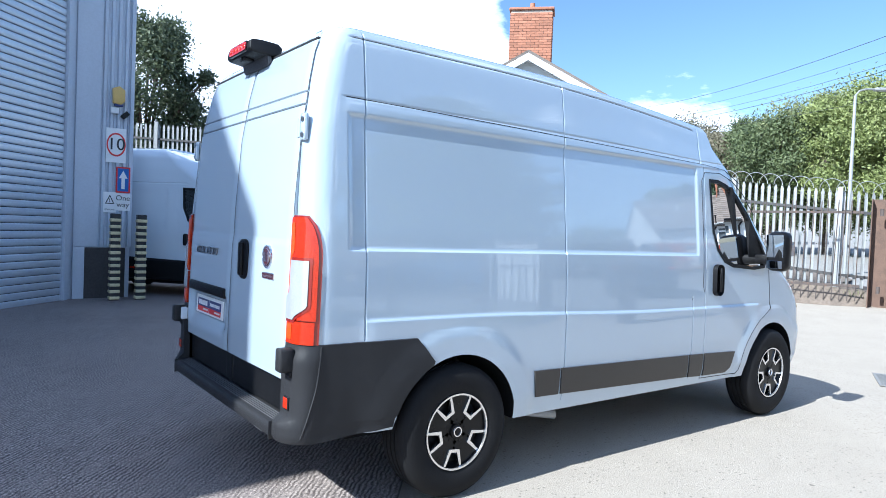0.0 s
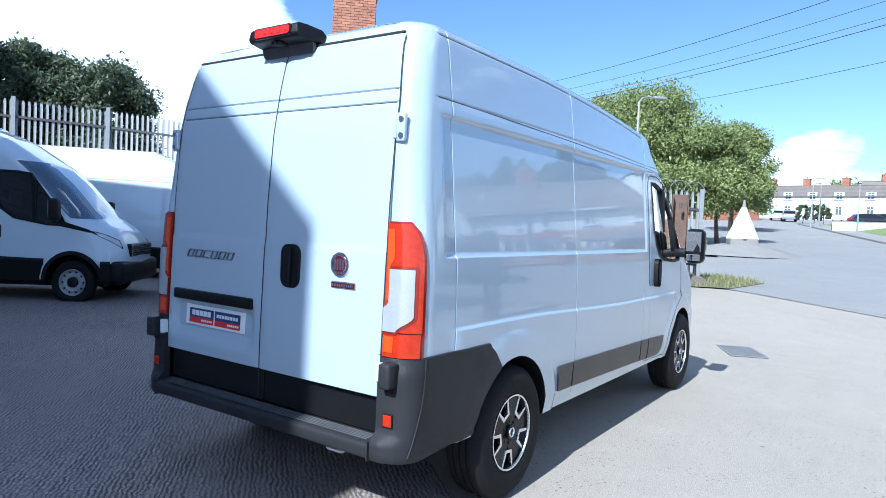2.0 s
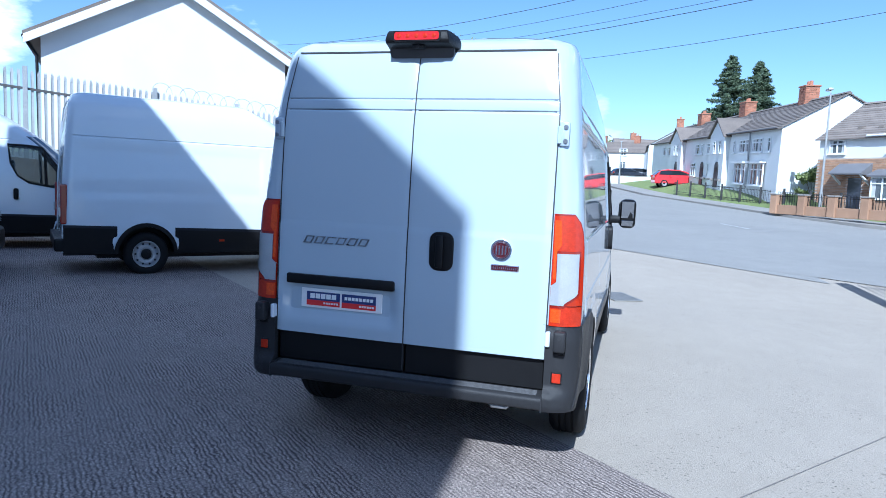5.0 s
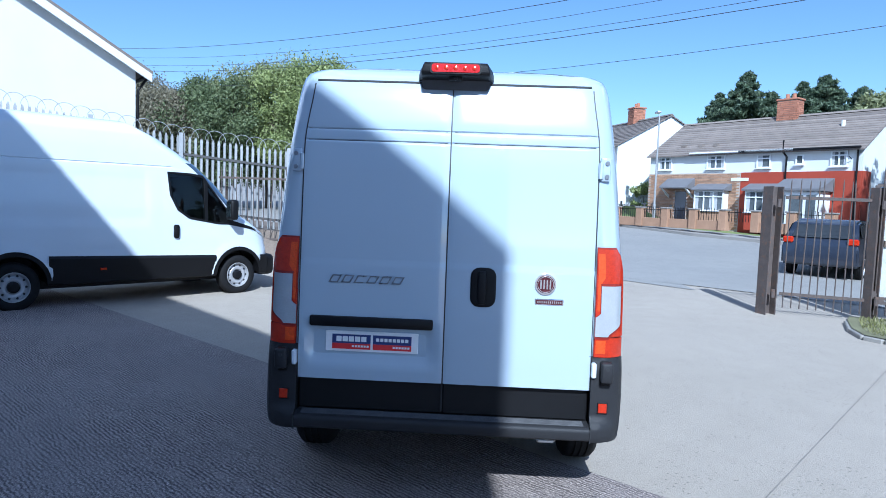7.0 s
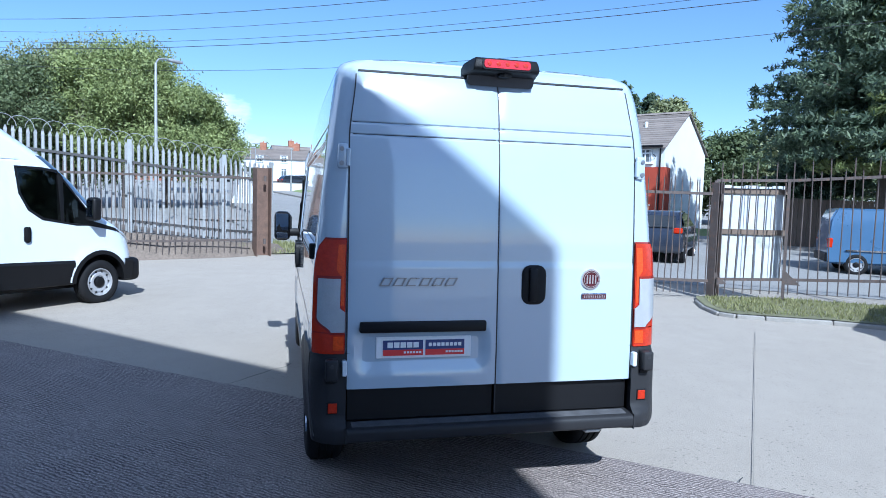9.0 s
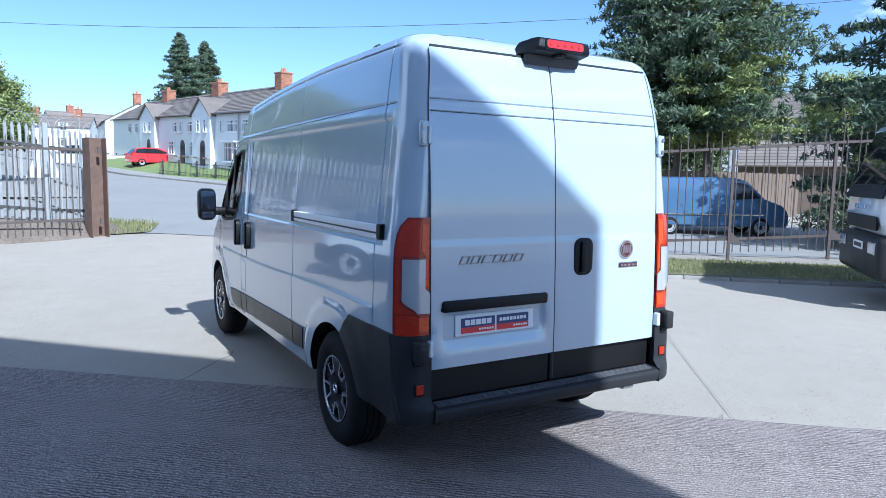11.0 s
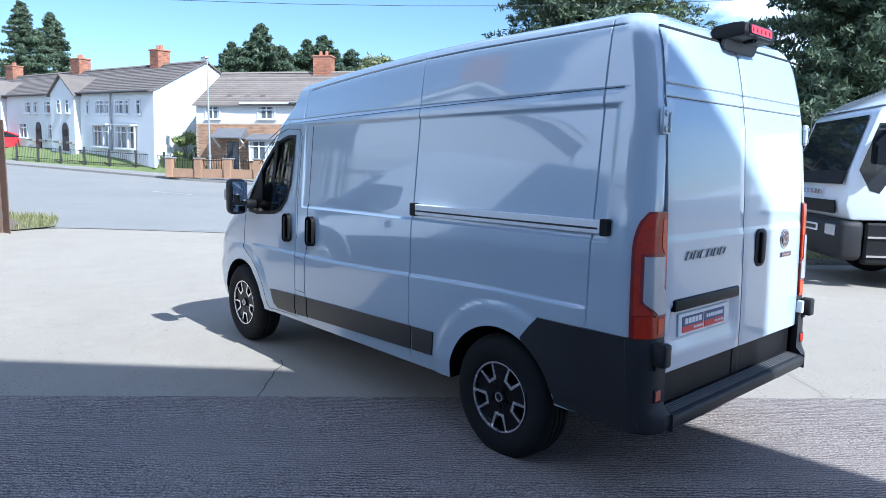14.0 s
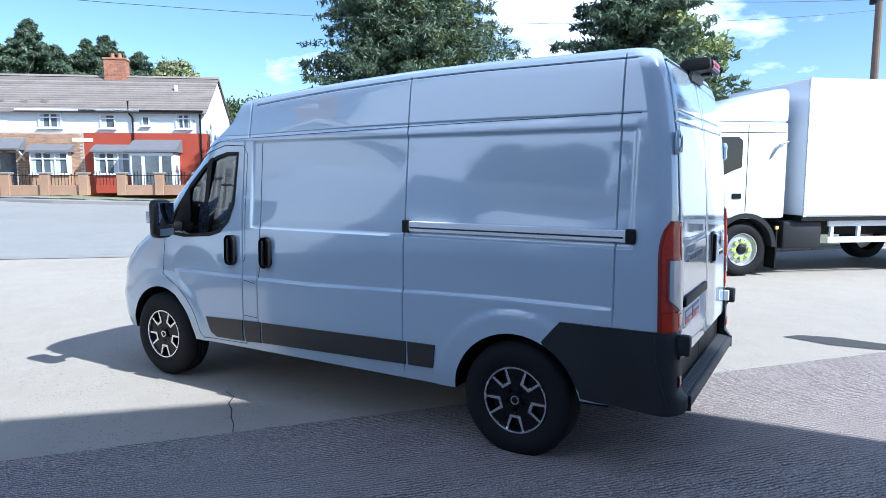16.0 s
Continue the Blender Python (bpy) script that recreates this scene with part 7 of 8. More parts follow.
def white_van(m, label):
    """A long white high-roof van with black lower cladding: body, windows, lamps, grille, mirrors, wheels."""
    v = thing("delivery_van", label, "van", m, "white vans parked in the yard")
    st = sorted(set([round(-1.05 + 0.10 * i, 3) for i in range(33)] + [2.15 + e for e in (-0.016, -0.008, 0, 0.008, 0.016)]))
    st = [x for x in st if x <= 1.6]
    sh = Shell(lambda z: lerp(z, *IV_W), lambda z: lerp(z, *IV_R), lambda z: lerp(z, *IV_F), 0.12, white_van_relief, st, 1.62)
    zs = sorted(set([0.38 + 0.07 * i for i in range(34)] + [2.148, 2.154, 2.16, 2.166, 2.172, 2.60, 2.66, 2.71, 2.76, 2.79, 2.81, 2.825, 2.84, 2.85]))
    b = part("body", sh.solid([z for z in zs if z <= 2.851]), [PAINT_WHITE, PLASTIC_DARK, INTERIOR], v)
    cs = []
    for ax in (0.0, 3.52):
        for sy in (-1, 1):
            c = cyl(BM(), (ax, sy * 0.6, 0.36), (ax, sy * 1.2, 0.36), 0.43, n=32)
            for f in c.faces:
                f.material_index = 1
            cs.append(part("cutter", c, [PAINT_WHITE, PLASTIC_DARK, INTERIOR]))
    WIN = [(2.24, 2.07), (2.62, 2.06), (2.84, 2.03), (3.30, 1.46), (3.42, 1.24), (3.10, 1.25), (2.60, 1.34), (2.40, 1.47), (2.28, 1.70)]
    c = prism(BM(), WIN, -1.2, 1.2, "y")
    for f in c.faces:
        f.material_index = 2
    cs.append(part("cutter", c, [PAINT_WHITE, PLASTIC_DARK, INTERIOR]))
    cut(b, cs)
    for p in b.data.polygons:
        p.use_smooth = True
    b.data.set_sharp_from_angle(angle=radians(38))
    ws = BM()
    rows = []
    for i in range(12):
        z = 1.36 + 0.88 * i / 11
        xf = sh.xf(z) + 0.012
        rf = max(0.06, min(0.42, (xf - 1.62) * 0.55))
        wl = sh.w(z) - 0.035 * max(0.0, xf - rf - 3.0) ** 2
        row = []
        for j in range(-8, 9):
            a = math.pi / 2 * (1 - abs(j) / 8)
            a = max(a, 0.30)
            row.append((xf - rf + rf * math.sin(a), (1 if j >= 0 else -1) * wl * (0.45 + 0.55 * math.cos(a)) if j else 0.0, z))
        rows.append(row)
    grid(ws, rows)
    part("windscreen", ws, SCREEN_GLASS, v, "sloping windscreen that mirrors the sky", smooth=True)
    for s in (1, -1):
        g = BM()
        g.faces.new([g.verts.new((x, s * (sh.w(z) - 0.012), z)) for x, z in WIN])
        sw_ = part("side_window", prism(BM(), [(2.86, 2.01), (2.91, 1.95), (2.93, 1.27), (2.88, 1.27)], s * 0.90, s * 0.985, "y"), PLASTIC_DARK, v)
        part("pane", g, GLASS_TINT, sw_).visible_shadow = False
        fr = BM()
        O, I = inset(WIN, -0.02), inset(WIN, 0.02)
        A, B = [fr.verts.new((x, s * (sh.w(z) + 0.005), z)) for x, z in O], [fr.verts.new((x, s * (sh.w(z) + 0.004), z)) for x, z in I]
        for i in range(len(A)):
            j = (i + 1) % len(A)
            fr.faces.new((A[i], A[j], B[j], B[i]))
        part("surround", fr, PLASTIC_DARK, sw_)
        # black lower cladding with arch trims
        for x0, x1 in ((-1.20, -0.44), (0.44, 3.08), (3.96, 4.12)):
            bm = BM()
            grid(bm, [[(x0 + (x1 - x0) * i / 6, s * (sh.w(z) + o - 0.035 * max(0.0, x0 + (x1 - x0) * i / 6 - 3.0) ** 2), z) for z, o in ((0.34, -0.03), (0.36, 0.014), (0.77 - 0.12 * (x0 + (x1 - x0) * i / 6 + 1.2) / 5.3, 0.022), (0.81 - 0.12 * (x0 + (x1 - x0) * i / 6 + 1.2) / 5.3, 0.004))] for i in range(7)])
            part("lower_cladding", bm, PLASTIC_DARK, v)
        for ax in (0.0, 3.52):
            bm = BM()
            grid(bm, [[(ax + r * math.cos(a), s * (sh.w(0.36 + r * math.sin(a)) + o - 0.035 * max(0.0, ax + r * math.cos(a) - 3.0) ** 2), 0.36 + r * math.sin(a)) for r, o in ((0.42, -0.03), (0.425, 0.03), (0.485, 0.03), (0.49, 0.0))] for a in [math.pi * i / 18 for i in range(19)]])
            part("arch_trim", bm, PLASTIC_DARK, v, smooth=30)
        part("door_handle", boxed((2.36, s * 1.012, 1.12), (0.09, 0.03, 0.22), 0.03, seg=2), PLASTIC_DARK, v, smooth=40)
        mr = part("door_mirror", boxed((3.30, s * 1.08, 1.36), (0.08, 0.2, 0.10), 0.02), PLASTIC_DARK, v)
        part("housing", boxed((3.30, s * 1.15, 1.49), (0.15, 0.19, 0.35), 0.05, seg=3), PLASTIC_DARK, mr, smooth=50)
        part("mirror_glass", boxed((3.222, s * 1.15, 1.50), (0.006, 0.14, 0.26)), MIRROR, mr)
        # slim swept headlamp wrapped round the corner, and the black strip that leads to it
        def wrap(a0, a1, low_z, high_z, out, n=12):
            bm = BM()
            rows = []
            for i in range(n + 1):
                a = radians(a0 + (a1 - a0) * i / n)
                row = []
                for k in range(6):
                    z = lerp(i / n, [0, 1], low_z) if k == 0 else lerp(i / n, [0, 0.35, 1], high_z) if k == 5 else lerp(i / n, [0, 1], low_z) + (lerp(i / n, [0, 0.35, 1], high_z) - lerp(i / n, [0, 1], low_z)) * k / 5
                    xf = sh.xf(z)
                    rf = max(0.06, min(0.42, (xf - 1.62) * 0.55))
                    wl = sh.w(z) - 0.035 * max(0.0, xf - rf - 3.0) ** 2
                    o = out if 0 < k < 5 and 0 < i < n else -0.01
                    row.append((xf - rf + rf * math.sin(a) + o * math.sin(a), s * (wl * (0.45 + 0.55 * math.cos(a)) + o * math.cos(a)), z))
                rows.append(row)
            grid(bm, rows)
            bmesh.ops.recalc_face_normals(bm, faces=bm.faces)
            return bm
        hd = part("headlamp", wrap(14, 68, (1.155, 0.85), (1.185, 1.165, 1.04), 0.012), BLACK_GLOSS, v, "slim swept headlamp with clear lens", smooth=50)
        part("headlamp_lens", wrap(22, 64, (1.105, 0.88), (1.172, 1.145, 1.025), 0.024), LAMP_GLASS, hd, smooth=50)
        bm = BM()
        grid(bm, [[(x, s * (sh.w(z) - 0.035 * max(0.0, x - 3.0) ** 2 + o), z) for z, o in ((zt - h, -0.004), (zt - h + 0.006, 0.008), (zt - 0.006, 0.008), (zt, -0.004))] for x, zt, h in [(3.30 + 0.055 * i, 1.33 - 0.016 * i, 0.10 - 0.006 * i) for i in range(10)]])
        bmesh.ops.recalc_face_normals(bm, faces=bm.faces)
        part("bonnet_strip", bm, PLASTIC_DARK, v)
        lp = part("rear_lamp", boxed((-1.185, s * 0.945, 1.12), (0.10, 0.085, 0.60), 0.02, seg=2), LAMP_DARK, v, "tall red rear lamp")
        part("clear_lens", boxed((-1.235, s * 0.945, 1.0), (0.04, 0.07, 0.14), 0.01), LAMP_CLEAR, lp)
        part("side_marker", boxed((1.2, s * 1.02, 0.56), (0.09, 0.02, 0.035)), LAMP_RED, v)
        for ax in (0.0, 3.52):
            road_wheel(v, pose(ax, s * 0.87, 0.345, 0, 0, 0 if s > 0 else 180), spoke=False, r=0.345, rim=0.21)
    bp = boxed((4.15, 0, 0.50), (0.34, 1.84, 0.38), 0.09, seg=3)
    part("front_bumper", bp, PLASTIC_DARK, v, "black plastic front bumper", smooth=45)
    gr = part("grille", boxed((4.26, 0, 0.86), (0.10, 1.05, 0.22), 0.03, seg=2), BLACK_GLOSS, v)
    for k in range(5):
        part("slat", boxed((4.315, 0, 0.78 + 0.04 * k), (0.02, 0.98, 0.014)), CHROME, gr)
    part("rear_bumper", boxed((-1.24, 0, 0.50), (0.16, 1.9, 0.20), 0.03, seg=2), PLASTIC_DARK, v)
    part("underbody", boxed((1.6, 0, 0.34), (4.6, 1.2, 0.18)), PLASTIC_DARK, v)
    part("dashboard", boxed((3.2, 0, 1.12), (0.4, 1.6, 0.26), 0.05), INTERIOR, v)
    for yy in (0.45, -0.45):
        part("seat", boxed((2.30, yy, 1.40), (0.13, 0.46, 0.75), 0.05, seg=2), INTERIOR, v)
    return v


first = white_van(Matrix(), "white high-roof delivery van with black lower cladding, parked in the yard")


def van_at(wheel, yaw):
    """Pose of a white van whose right front wheel stands at that place."""
    d = Vector((math.cos(yaw), math.sin(yaw), 0))
    n = Vector((-d.y, d.x, 0))
    o = Vector((*wheel, 0)) - d * 3.52 + n * 0.90
    return Matrix.Translation(o + d * 0.11) @ Matrix.Rotation(yaw, 4, "Z") @ Matrix.Diagonal((0.968, 1, 1, 1))


first.matrix_basis = van_at((6.82, 4.0), radians(-41.5))
copy_thing(first, van_at((2.08, 7.94), radians(-48)))
copy_thing(first, van_at((6.40, 9.55), radians(-40)))


def lorry(m):
    """A white box lorry: cab with deflector, windscreen, side window, bumper, steps, wheel arch, tank, box and guard rails."""
    t = thing("box_lorry", "white box lorry with a grey bumper, parked beside the fence", "lorry", m)
    W = 1.15
    prof = [(-0.75, 1.02), (1.28, 1.02), (1.36, 1.25), (1.30, 1.75), (1.02, 2.62), (0.90, 2.70), (-0.75, 2.70)]
    cb = prism(BM(), prof, -W, W, "y", 0.05)
    cab_ = part("cab", cb, PAINT_WHITE, t, smooth=40)
    part("deflector", prism(BM(), [(0.98, 2.70), (0.55, 2.92), (-0.15, 3.20), (-0.70, 3.30), (-0.78, 3.22), (-0.78, 2.70)], -W * 0.97, W * 0.97, "y", 0.07), PAINT_WHITE, t, "white roof air deflector", smooth=40)
    n = Vector((0.87, 0, 0.28)).normalized()
    bm = BM()
    A = [(1.312, y, 1.74) for y in (-1.02, 1.02)] + [(1.045, y, 2.56) for y in (0.96, -0.96)]
    bm.faces.new([bm.verts.new(Vector(p) + n * 0.02) for p in A])
    part("windscreen", bm, GLASS_DARK, cab_, "large dark windscreen")
    part("wiper_panel", prism(BM(), [(1.375, 1.55), (1.33, 1.74), (1.345, 1.745), (1.395, 1.55)], -1.02, 1.02, "y"), PLASTIC_DARK, cab_)
    part("grille", prism(BM(), [(1.36, 1.12), (1.385, 1.30), (1.40, 1.30), (1.385, 1.10)], -0.85, 0.85, "y"), PLASTIC_DARK, cab_)
    bd = BM()
    for k in range(5):
        box(bd, (1.40, -0.30 + 0.15 * k, 1.42), (0.015, 0.11, 0.07), 0.004)
    part("badge_bars", bd, CHROME, cab_, "row of chrome badge blocks")
    for s in (1, -1):
        part("side_glass", prism(BM(), [(0.12, 2.38), (0.20, 2.44), (1.00, 2.44), (1.22, 1.76), (1.05, 1.46), (0.92, 1.42), (0.80, 1.62), (0.34, 1.84), (0.12, 1.92)], s * (W - 0.02), s * (W + 0.006), "y"), GLASS_DARK, cab_, "dark side window with a low quarter")
        part("door_handle", boxed((0.20, s * (W + 0.012), 1.42), (0.17, 0.02, 0.09), 0.008), BLACK_GLOSS, cab_)
        part("seam", boxed((0.02, s * W, 1.9), (0.01, 0.01, 1.5)), BLACK_PRINT, cab_)
        mr = part("door_mirror", boxed((0.84, s * (W + 0.14), 2.40), (0.06, 0.3, 0.05), 0.01), PLASTIC_DARK, cab_)
        part("housing", boxed((0.86, s * (W + 0.25), 2.10), (0.16, 0.22, 0.50), 0.05, seg=3), PLASTIC_DARK, mr, smooth=50)
        part("lower_arm", boxed((0.84, s * (W + 0.12), 1.86), (0.05, 0.26, 0.04), 0.01), PLASTIC_DARK, mr)
        part("roof_seam", boxed((0.10, s * W, 2.52), (1.6, 0.012, 0.012)), BLACK_PRINT, cab_)
        part("grab_bracket", tube(BM(), [(-0.42, s * (W + 0.01), 2.08), (-0.56, s * (W + 0.05), 2.32), (-0.72, s * (W + 0.05), 2.36)], 0.018, 6), GALV, cab_)
        part("arch", prism(BM(), [(0.60 * math.cos(a), 0.60 * math.sin(a)) for a in [math.pi * i / 18 for i in range(19)]] + [(0.52 * math.cos(a), 0.52 * math.sin(a)) for a in [math.pi * i / 18 for i in range(18, -1, -1)]], -0.02, 0.30, "y"), PLASTIC, t).matrix_basis = Matrix.Translation((0, s * W - (0.28 if s > 0 else 0.0), 0.52))
        part("step_panel", boxed((0.85, s * (W - 0.06), 0.68), (0.42, 0.16, 0.62), 0.03), PLASTIC_DARK, t)
        for z in (0.50, 0.78):
            part("step_tread", boxed((0.82, s * (W + 0.02), z), (0.44, 0.06, 0.03)), CHROME, t)
        w = road_wheel(t, pose(0, s * (W - 0.20), 0.47, 0, 0, 0 if s > 0 else 180), spoke=False, r=0.47, rim=0.285, wide=0.30)
        mark = base_mat("lime_marker", (0.42, 0.62, 0.10), 0.5)
        for k in range(8):
            a = 2 * math.pi * k / 8
            part("nut_marker", prism(BM(), [(0.125 * math.cos(a - 0.30), 0.125 * math.sin(a - 0.30)), (0.125 * math.cos(a + 0.30), 0.125 * math.sin(a + 0.30)), (0.195 * math.cos(a + 0.12), 0.195 * math.sin(a + 0.12)), (0.195 * math.cos(a - 0.12), 0.195 * math.sin(a - 0.12))], 0.112, 0.146, "y"), mark, w)
        road_wheel(t, pose(-4.2, s * (W - 0.22), 0.47, 0, 0, 0 if s > 0 else 180), spoke=False, r=0.47, rim=0.285, wide=0.32)
        part("tank", boxed((-1.15, s * (W - 0.25), 0.72), (0.78, 0.45, 0.50), 0.05, seg=2), PLASTIC, t, "grey step-side tank", smooth=40)
        for z in (0.62, 0.92):
            part("guard_rail", boxed((-2.75, s * (W - 0.04), z), (2.2, 0.04, 0.11), 0.01), PAINT_WHITE, t)
        for gx in (-1.75, -2.3, -3.0, -3.7):
            part("guard_stay", boxed((gx, s * (W - 0.06), 0.80), (0.06, 0.05, 0.48)), PAINT_WHITE, t)
        part("mud_flap", boxed((-0.62, s * (W - 0.15), 0.50), (0.03, 0.30, 0.75)), PLASTIC_DARK, t)
        part("marker_lamp", boxed((-0.60, s * (W + 0.02), 0.86), (0.06, 0.03, 0.06)), YELLOW, t)
    part("front_bumper", boxed((1.24, 0, 0.72), (0.36, 2.32, 0.60), 0.09, seg=3), PLASTIC, t, "grey front bumper", smooth=45)
    for s in (1, -1):
        part("headlamp", boxed((1.425, s * 0.86, 0.86), (0.03, 0.34, 0.17), 0.012), LAMP_CLEAR, t)
    pl = part("front_plate", boxed((1.435, 0.15, 0.86), (0.012, 0.52, 0.115)), SIGN_WHITE, t)
    part("plate_bar", boxed((1.443, 0.15, 0.86), (0.004, 0.42, 0.06)), BLACK_PRINT, pl)
    part("box_body", boxed((-4.35, 0, 2.255), (6.6, 2.46, 2.42), 0.03), PAINT_WHITE, t, "smooth white box body")
    part("corner_post", boxed((-1.08, 1.235, 2.255), (0.06, 0.02, 2.42)), ALLOY, t)
    part("box_rail", boxed((-4.35, 0, 1.02), (6.6, 2.40, 0.10)), PLASTIC_DARK, t)
    part("chassis", boxed((-3.0, 0, 0.80), (7.6, 0.9, 0.30)), PLASTIC_DARK, t)
    return t


TR_YAW = radians(40)
_d = Vector((math.cos(TR_YAW), math.sin(TR_YAW), 0))
_n = Vector((-_d.y, _d.x, 0))
lorry(Matrix.Translation(Vector((-0.29, -8.0, 0)) - _n * 1.10) @ Matrix.Rotation(TR_YAW, 4, "Z"))


def car(name, label, m, paint, L=4.1, H=1.46, tall=False):
    """A parked car or small van: shaped body, glasshouse, lamps and wheels."""
    c = thing(name, label, "car" if not tall else "van", m)
    h2 = H
    if tall:
        prof = [(-0.75, 0.32), (-0.78, 0.9), (-0.70, 1.65), (-0.55, h2), (2.1, h2), (2.55, h2 - 0.12), (3.15, 1.25), (3.75, 1.02), (3.92, 0.75), (3.92, 0.32)]
    else:
        k = L / 4.1
        prof = [(-0.72 * k, 0.30), (-0.78 * k, 0.75), (-0.62 * k, 1.0), (-0.25 * k, h2 - 0.06), (0.25 * k, h2), (1.25 * k, h2 - 0.02), (1.65 * k, h2 - 0.15), (2.35 * k, 1.0), (3.05 * k, 0.82), (3.28 * k, 0.65), (3.30 * k, 0.30)]
    bm = prism(BM(), prof, -0.86, 0.86, "y")
    bmesh.ops.subdivide_edges(bm, edges=[e for e in bm.edges if abs(e.verts[0].co.y - e.verts[1].co.y) > 0.5], cuts=3)
    for v in bm.verts:
        if v.co.z > 0.95:
            v.co.y *= 1 - 0.18 * min(1.0, (v.co.z - 0.95) / 0.5)
    bmesh.ops.bevel(bm, geom=[e for e in bm.edges if e.is_manifold and e.calc_face_angle(0) > 0.5], offset=0.05, segments=2, affect="EDGES")
    part("body", bm, paint, c, smooth=50)
    zt = h2 - 0.10
    for s in (1, -1):
        if tall:
            pts = [(2.05, zt - 0.05), (2.5, zt - 0.1), (3.0, 1.28), (2.05, 1.22)]
        else:
            pts = [(-0.30 * k, zt - 0.04), (0.3 * k, zt + 0.02), (1.2 * k, zt), (1.55 * k, zt - 0.12), (2.12 * k, 1.02), (-0.45 * k, 1.02)]
        g = BM()
        vs = [g.verts.new((x, s * (0.862 * (1 - 0.18 * min(1.0, max(0, z - 0.95) / 0.5)) + 0.012), z)) for x, z in pts]
        g.faces.new(vs)
        part("side_glass", g, GLASS_DARK, c)
        part("rear_lamp", boxed((-0.70 * (1 if tall else L / 4.1), s * 0.72, 0.92), (0.14, 0.24, 0.30 if tall else 0.16), 0.03), LAMP_RED, c)
        for ax in (0.0, 3.0 if tall else 2.5 * L / 4.1):
            road_wheel(c, pose(ax, s * 0.78, 0.31, 0, 0, 0 if s > 0 else 180), spoke=False, r=0.31, rim=0.2, wide=0.19)
    if tall:
        part("trim_line", boxed((1.4, -0.87, 0.72), (3.4, 0.02, 0.04)), CHROME, c)
        part("bumper", boxed((-0.76, 0, 0.5), (0.12, 1.6, 0.26), 0.03), PLASTIC_DARK, c)
    else:
        bm = BM()
        bm.faces.new([bm.verts.new(p) for p in ((-0.30 * k - 0.05, 0.6, h2 - 0.14), (-0.30 * k - 0.05, -0.6, h2 - 0.14), (-0.66 * k, -0.66, 1.0), (-0.66 * k, 0.66, 1.0))])
        part("rear_glass", bm, GLASS_DARK, c)
    return c


car("parked_car", "dark navy hatchback parked across the road", Matrix.Translation((12.6, -9.2, lift(12.6))) @ Matrix.Rotation(radians(-40), 4, "Z"), CAR_NAVY, 3.9)
car("parked_van", "metallic blue small van parked beyond the fence", Matrix.Translation((10.45, -13.85, lift(10.45) - 0.02)) @ Matrix.Rotation(radians(-122.5), 4, "Z") @ Matrix.Scale(0.895, 4), CAR_BLUE, 4.6, 1.96, True)
car("parked_car", "bright red hatchback parked on a front garden", Matrix.Translation((53.2, -3.2, lift(53.2) + 0.34)) @ Matrix.Rotation(radians(-80), 4, "Z"), CAR_RED, 4.2)
for i, (x, y, yaw, col) in enumerate(((90, 9.2, 10, CAR_GREY), (74, 1.0, -70, CAR_NAVY), (78, -0.4, -70, CAR_GREY), (94, 11.0, 12, PAINT_WHITE))):
    car("parked_car", "car parked along the distant road", Matrix.Translation((x, y, lift(x))) @ Matrix.Rotation(radians(yaw), 4, "Z"), col)

car("parked_van", "white small van parked behind the bar fence", Matrix.Translation((7.45, -20.9, lift(7.45))) @ Matrix.Rotation(radians(-140), 4, "Z") @ Matrix.Scale(0.9, 4), PAINT_WHITE, 4.4, 1.9, True)

# ---- trees and plants ----
def leaf_cloud(centres, per, size, seed, droop=0.0, flat=1.0, aspect=1.0):
    """Many small leaf blades set in clumps round the given centres (x, y, z, radius)."""
    rng = np.random.default_rng(seed)
    c = np.array(centres)
    n = len(c) * per
    idx = np.repeat(np.arange(len(c)), per)
    d = rng.normal(size=(n, 3))
    d /= np.linalg.norm(d, axis=1)[:, None]
    r = np.abs(rng.normal(0.75, 0.32, n))
    p = c[idx, :3] + d * (c[idx, 3] * r)[:, None] * np.array([1, 1, flat])
    t1 = rng.normal(size=(n, 3))
    t1[:, 2] -= droop
    t1 /= np.linalg.norm(t1, axis=1)[:, None]
    t2 = np.cross(t1, d + rng.normal(size=(n, 3)) * 0.5)
    t2 /= np.linalg.norm(t2, axis=1)[:, None] + 1e-6
    s = size * rng.uniform(0.6, 1.35, n)[:, None]
    v = np.stack([p - t1 * s, p + t2 * s * 0.45 * aspect, p + t1 * s, p - t2 * s * 0.45 * aspect], 1).reshape(-1, 3)
    f = np.arange(4 * n).reshape(-1, 4)
    me = bpy.data.meshes.new("crown")
    me.from_pydata(v.tolist(), [], f.tolist())
    return me


def crown_part(parent, me, mat):
    me.materials.append(mat)
    o = new("crown", me)
    o.parent = parent
    tagged(o, kind="stuff")
    return o


